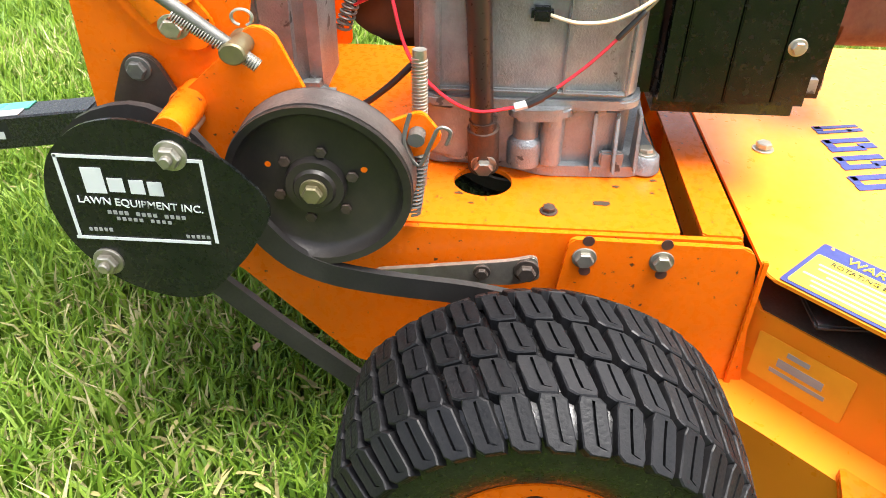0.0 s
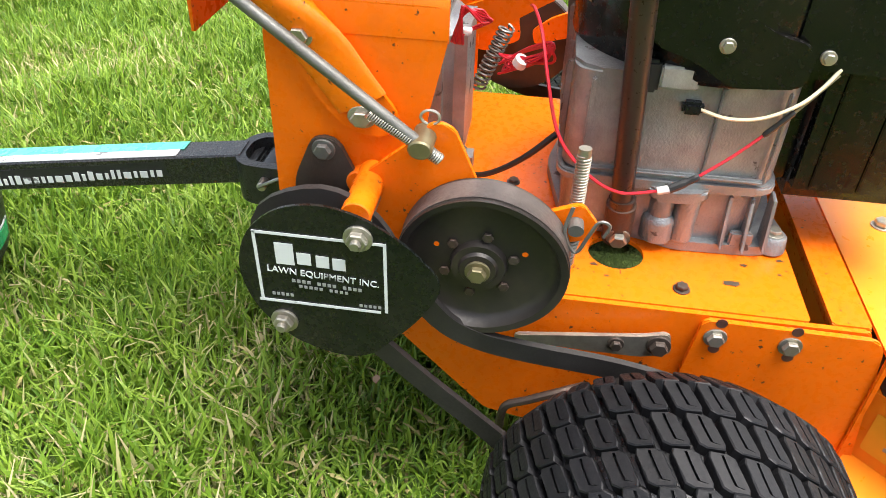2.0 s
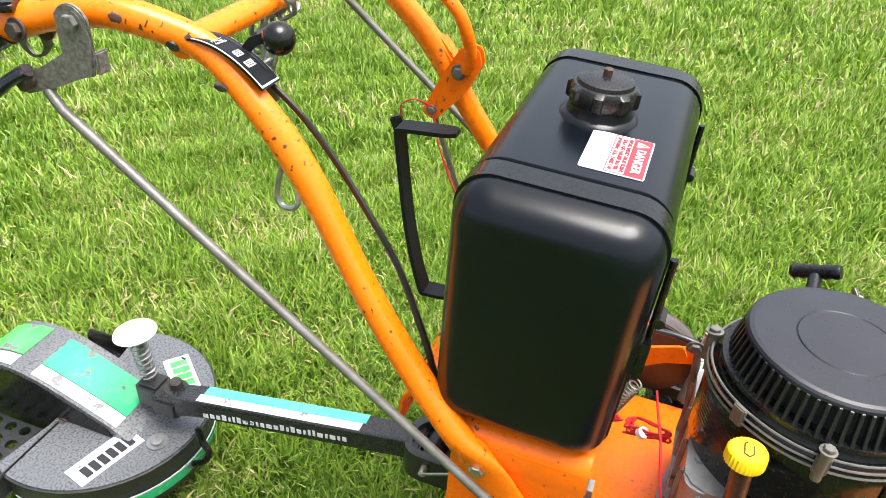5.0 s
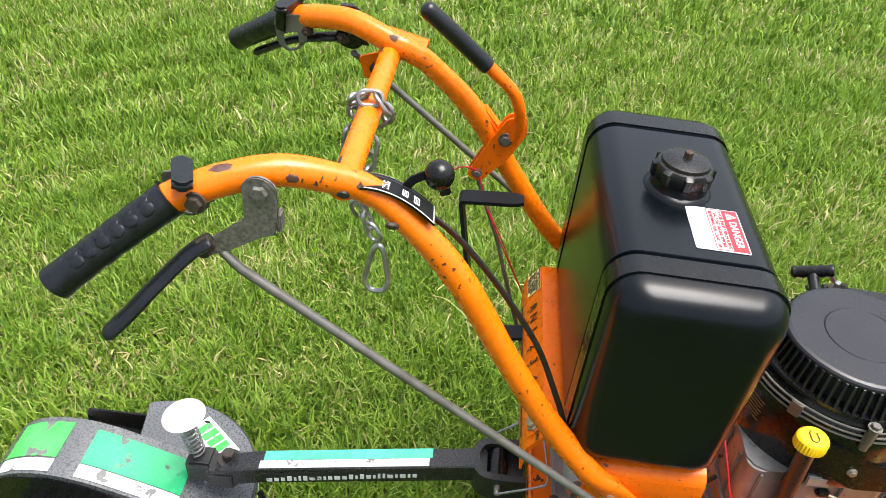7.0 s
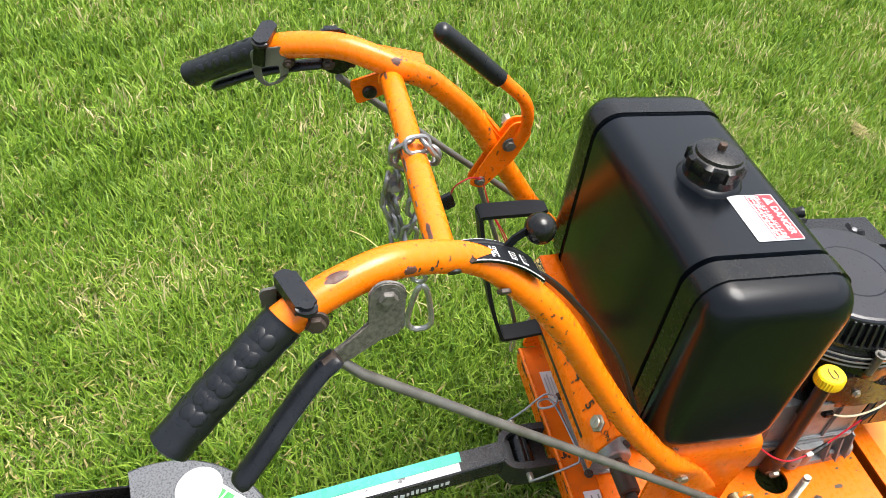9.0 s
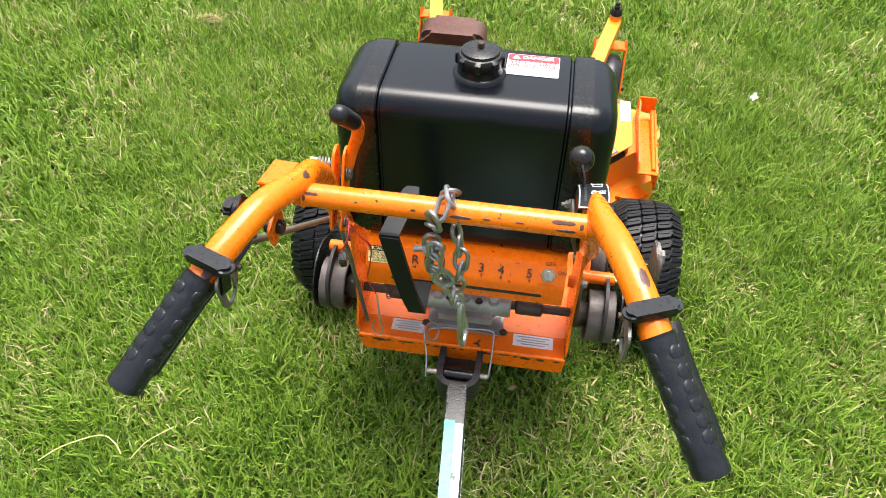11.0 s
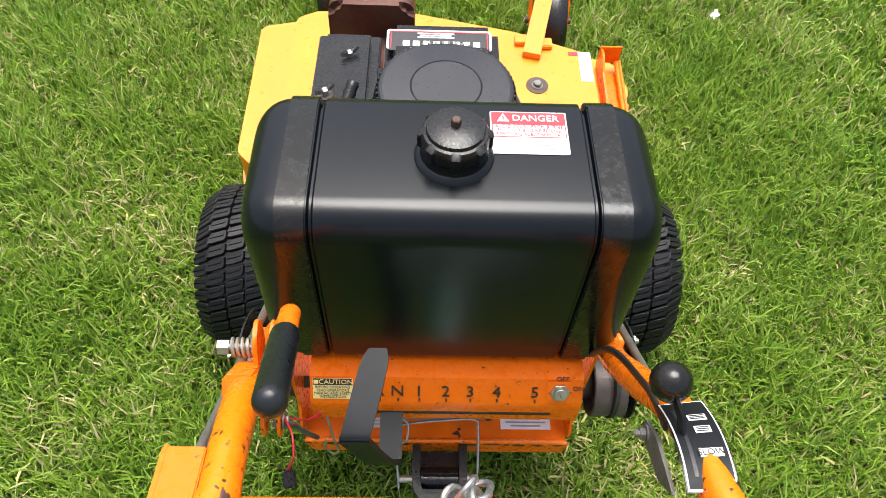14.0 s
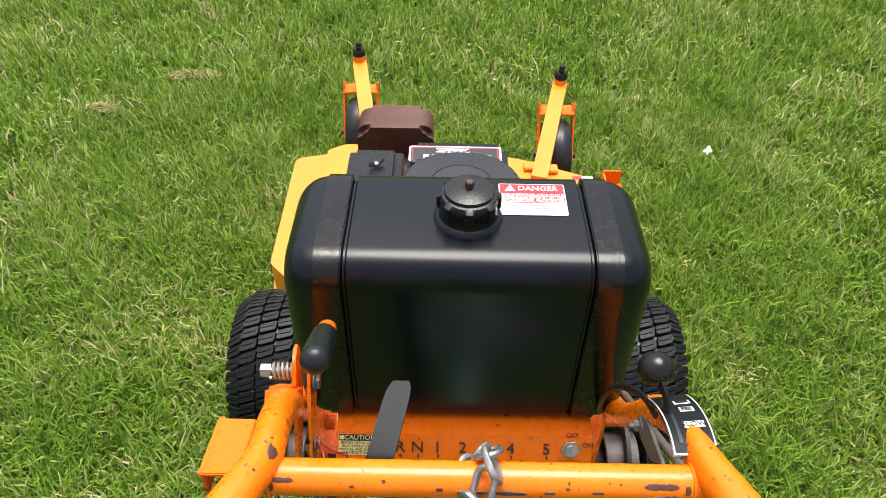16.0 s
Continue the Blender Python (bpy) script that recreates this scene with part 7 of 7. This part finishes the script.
# ---- litter, leaf, straws ----
bm = B()
add_box(bm, (0.853, 1.362, 0.030), (0.026, 0.020, 0.006), 0.002, pose(0, 0, 0, 12, -20, 30))
add_box(bm, (0.857, 1.368, 0.035), (0.014, 0.020, 0.004), 0.0015, pose(0, 0, 0, 50, 10, 20))
tagged(part("paper_scrap", bm, M_PAPER), "crumpled scrap of white paper on grass", "litter")
def blade_thing(name, pts, r, label, cat, mat):
    bm = B()
    add_tube(bm, spline(pts, 6), r, 5)
    return tagged(part(name, bm, mat), label, cat, group="dry straws")
blade_thing("dry_straw", [(-0.905, -0.355, 0.05), (-0.86, -0.318, 0.062), (-0.795, -0.278, 0.058), (-0.755, -0.288, 0.055), (-0.733, -0.308, 0.045)], 0.0016, "long bent dry straw lying on the grass", "straw", M_STRAW)
blade_thing("dry_straw", [(-0.706, -0.318, 0.048), (-0.68, -0.275, 0.06), (-0.641, -0.227, 0.05)], 0.0012, "short dry straw lying on the grass", "straw", M_STRAW)
rng = random.Random(8)
for cx, cy, rx_, ry_ in ((-0.968, 1.775, 0.10, 0.030), (-1.245, 1.543, 0.075, 0.028)):
    bm = B()
    for i in range(230):
        a, d, h = rng.uniform(0, 6.283), rng.random() ** 0.6, rng.gauss(0.5, 0.7)
        p = Vector((cx + rx_ * d * math.cos(a), cy + ry_ * d * math.sin(a), 0.035 + 0.014 * (1 - d) * rng.random()))
        t = Vector((math.cos(h), math.sin(h), rng.uniform(-0.25, 0.25))) * rng.uniform(0.012, 0.03)
        w = Vector((-math.sin(h), math.cos(h), 0)) * 0.0012
        bm.faces.new([bm.verts.new(q) for q in (p - t - w, p - t + w, p + t + w, p + t - w)])
    tagged(part("clipping_heap", bm, M_THATCH), "small heap of dry brown grass clippings on lawn", "clippings", group="heaps of clippings")
for p, r in (((0.121, 0.008, 0.045), 20),):
    bm = B()
    add_plate(bm, [(-0.009, 0), (-0.005, 0.005), (0.002, 0.006), (0.009, 0.001), (0.003, -0.004), (-0.005, -0.005)], 0, 0.001, "z")
    bmesh.ops.subdivide_edges(bm, edges=bm.edges[:], cuts=1)
    for v in bm.verts:
        v.co.z += 0.006 * math.sin(v.co.x * 160) * math.cos(v.co.y * 120)
    bm.transform(Matrix.Translation(p) @ pose(0, 0, 0, 15, 20, r))
    tagged(part("dry_leaf", bm, M_LEAF), "curled dry brown leaf on the grass", "leaf")

# ---- ground and grass ----
gm = bpy.data.materials.new("lawn_soil")
gm.use_nodes = True
n, l = gm.node_tree.nodes, gm.node_tree.links
tc = n.new("ShaderNodeTexCoord")
n1, n2 = n.new("ShaderNodeTexNoise"), n.new("ShaderNodeTexNoise")
n1.inputs["Scale"].default_value, n2.inputs["Scale"].default_value = 2.2, 90
n2.inputs["Detail"].default_value = 8
for q in (n1, n2):
    l.new(tc.outputs["Object"], q.inputs["Vector"])
c1, c2 = n.new("ShaderNodeMixRGB"), n.new("ShaderNodeMixRGB")
c1.inputs[1].default_value, c1.inputs[2].default_value = (0.036, 0.066, 0.011, 1), (0.110, 0.172, 0.027, 1)
c2.inputs[2].default_value = (0.10, 0.105, 0.034, 1)
l.new(n2.outputs["Fac"], c1.inputs[0])
mr = n.new("ShaderNodeMapRange")
mr.inputs[1].default_value, mr.inputs[2].default_value, mr.inputs[4].default_value = 0.5, 0.75, 0.7
l.new(n1.outputs["Fac"], mr.inputs[0])
l.new(mr.outputs[0], c2.inputs[0])
l.new(c1.outputs[0], c2.inputs[1])
l.new(c2.outputs[0], n["Principled BSDF"].inputs["Base Color"])
n["Principled BSDF"].inputs["Roughness"].default_value = 0.9
bpn = n.new("ShaderNodeBump")
bpn.inputs["Distance"].default_value = 0.02
l.new(n2.outputs["Fac"], bpn.inputs["Height"])
l.new(bpn.outputs[0], n["Principled BSDF"].inputs["Normal"])
bm = B()
bmesh.ops.create_grid(bm, x_segments=60, y_segments=60, size=150)
tagged(part("ground", bm, gm), "flat lawn soil under short grass", "ground", kind="structure")

grass_m = bpy.data.materials.new("grass_blades")
grass_m.use_nodes = True
n, l = grass_m.node_tree.nodes, grass_m.node_tree.links
pb = n["Principled BSDF"]
geo = n.new("ShaderNodeNewGeometry")
cr = n.new("ShaderNodeValToRGB")
e = cr.color_ramp.elements
e[0].position, e[0].color = 0.0, (0.084, 0.172, 0.015, 1)
e[1].position, e[1].color = 1.0, (0.58, 0.50, 0.28, 1)
for pos_, col_ in ((0.30, (0.152, 0.270, 0.024, 1)), (0.66, (0.240, 0.366, 0.037, 1)), (0.88, (0.296, 0.410, 0.080, 1)), (0.94, (0.42, 0.39, 0.18, 1))):
    q = e.new(pos_)
    q.color = col_
tc = n.new("ShaderNodeTexCoord")
nz = n.new("ShaderNodeTexNoise")
nz.inputs["Scale"].default_value, nz.inputs["Detail"].default_value = 3.2, 4
l.new(tc.outputs["Object"], nz.inputs["Vector"])
mr = n.new("ShaderNodeMapRange")
mr.inputs[1].default_value, mr.inputs[2].default_value, mr.inputs[3].default_value, mr.inputs[4].default_value = 0.3, 0.72, -0.22, 0.18
l.new(nz.outputs["Fac"], mr.inputs[0])
ad = n.new("ShaderNodeMath")
ad.operation = "ADD"
l.new(geo.outputs["Random Per Island"], ad.inputs[0])
l.new(mr.outputs[0], ad.inputs[1])
l.new(ad.outputs[0], cr.inputs[0])
l.new(cr.outputs[0], pb.inputs["Base Color"])
pb.inputs["Roughness"].default_value = 0.45
pb.inputs["Specular IOR Level"].default_value = 0.34
tr = n.new("ShaderNodeBsdfTranslucent")
l.new(cr.outputs[0], tr.inputs[0])
mx = n.new("ShaderNodeMixShader")
mx.inputs[0].default_value = 0.3
l.new(pb.outputs[0], mx.inputs[1])
l.new(tr.outputs[0], mx.inputs[2])
l.new(mx.outputs[0], n["Material Output"].inputs[0])


def lawn(name, regions, seed, label):
    rng = np.random.default_rng(seed)
    base = []
    for x0, x1, y0, y1, density, hole in regions:
        m = int((x1 - x0) * (y1 - y0) * density)
        p = np.stack([rng.uniform(x0, x1, m), rng.uniform(y0, y1, m)], 1)
        if hole:
            p = p[~((p[:, 0] > hole[0]) & (p[:, 0] < hole[1]) & (p[:, 1] > hole[2]) & (p[:, 1] < hole[3]))]
        base.append(np.concatenate([p, np.full((len(p), 1), density)], 1))
    p = np.concatenate(base)
    m = len(p)
    x, y, dens = p[:, 0], p[:, 1], p[:, 2]
    clump = np.sin(x * 9 + 2 * np.sin(y * 7)) * np.cos(y * 8 + 1.7 * np.sin(x * 6)) + 0.6 * np.sin(x * 23 + y * 17)
    tuft = 1 + 0.22 * clump
    length = rng.normal(0.055, 0.016, m).clip(0.02, 0.10) * tuft
    under = (np.abs(x) < 0.45) & (y > -0.1) & (y < 1.1)
    length = np.where(under, np.minimum(length, 0.05), length)
    wide = rng.uniform(0.0014, 0.0032, m) * (30000 / dens) ** 0.42
    head = rng.uniform(0, 2 * np.pi, m) + 0.8 * clump
    lean = rng.beta(2.0, 1.9, m) * 1.07 + 0.09
    turn = head + rng.normal(0, 0.5, m) + np.pi / 2
    dx, dy = np.cos(head), np.sin(head)
    sx, sy = np.cos(turn) * wide, np.sin(turn) * wide
    z0 = np.full(m, -0.002)
    # a share of the blades is flat dry thatch
    dry = rng.uniform(0, 1, m) < 0.055 + 0.05 * np.sin(x * 2.3 + 1.3 * np.sin(y * 1.9)) * np.cos(y * 2.6)
    lean = np.where(dry, rng.uniform(1.25, 1.5, m), lean)
    length = np.where(dry, rng.uniform(0.02, 0.055, m), length)
    wide = np.where(dry, wide * 0.8, wide)
    z0 = np.where(dry, rng.uniform(0.002, 0.030, m), z0)
    h1, o1 = length * 0.55 * np.cos(lean * 0.55), length * 0.55 * np.sin(lean * 0.55)
    h2, o2 = h1 + length * 0.45 * np.cos(lean * 1.35), o1 + length * 0.45 * np.sin(lean * 1.35)
    h1, h2 = h1 * np.where(dry, 0.25, 1) + np.where(dry, z0, 0), h2 * np.where(dry, 0.2, 1) + np.where(dry, z0, 0)
    v = np.empty((m, 5, 3))
    v[:, 0] = np.stack([x - sx, y - sy, z0], 1)
    v[:, 1] = np.stack([x + sx, y + sy, z0], 1)
    v[:, 2] = np.stack([x + dx * o1 + sx * 0.85, y + dy * o1 + sy * 0.85, h1], 1)
    v[:, 3] = np.stack([x + dx * o1 - sx * 0.85, y + dy * o1 - sy * 0.85, h1], 1)
    v[:, 4] = np.stack([x + dx * o2, y + dy * o2, np.maximum(h2, 0.004)], 1)
    i = np.arange(m)[:, None] * 5
    loops = np.concatenate([i + np.array([[0, 1, 2, 3]]), i + np.array([[3, 2, 4]])], 1).ravel()
    me = bpy.data.meshes.new(name)
    me.vertices.add(m * 5)
    me.vertices.foreach_set("co", v.ravel().astype(np.float32))
    me.loops.add(m * 7)
    me.loops.foreach_set("vertex_index", loops.astype(np.int32))
    me.polygons.add(m * 2)
    starts = (np.arange(m)[:, None] * 7 + np.array([[0, 4]])).ravel()
    me.polygons.foreach_set("loop_start", starts.astype(np.int32))
    me.polygons.foreach_set("material_index", np.repeat(dry.astype(np.int32), 2))
    me.update(calc_edges=True)
    me.materials.append(grass_m)
    me.materials.append(M_THATCH)
    return tagged(new(name, me), label, "grass", kind="stuff")


lawn("grass", [(-1.3, 1.1, -1.6, 1.7, 30000, (-0.38, 0.38, 0.2, 0.95)), (-2.7, 2.2, -2.6, 2.8, 12500, (-1.3, 1.1, -1.6, 1.7)), (-4.6, 3.4, -4.4, 4.4, 4600, (-2.7, 2.2, -2.6, 2.8)), (-9, 8, -9, 9, 650, (-4.6, 3.4, -4.4, 4.4))], 4,
     "short bright green lawn grass with dry straw patches")
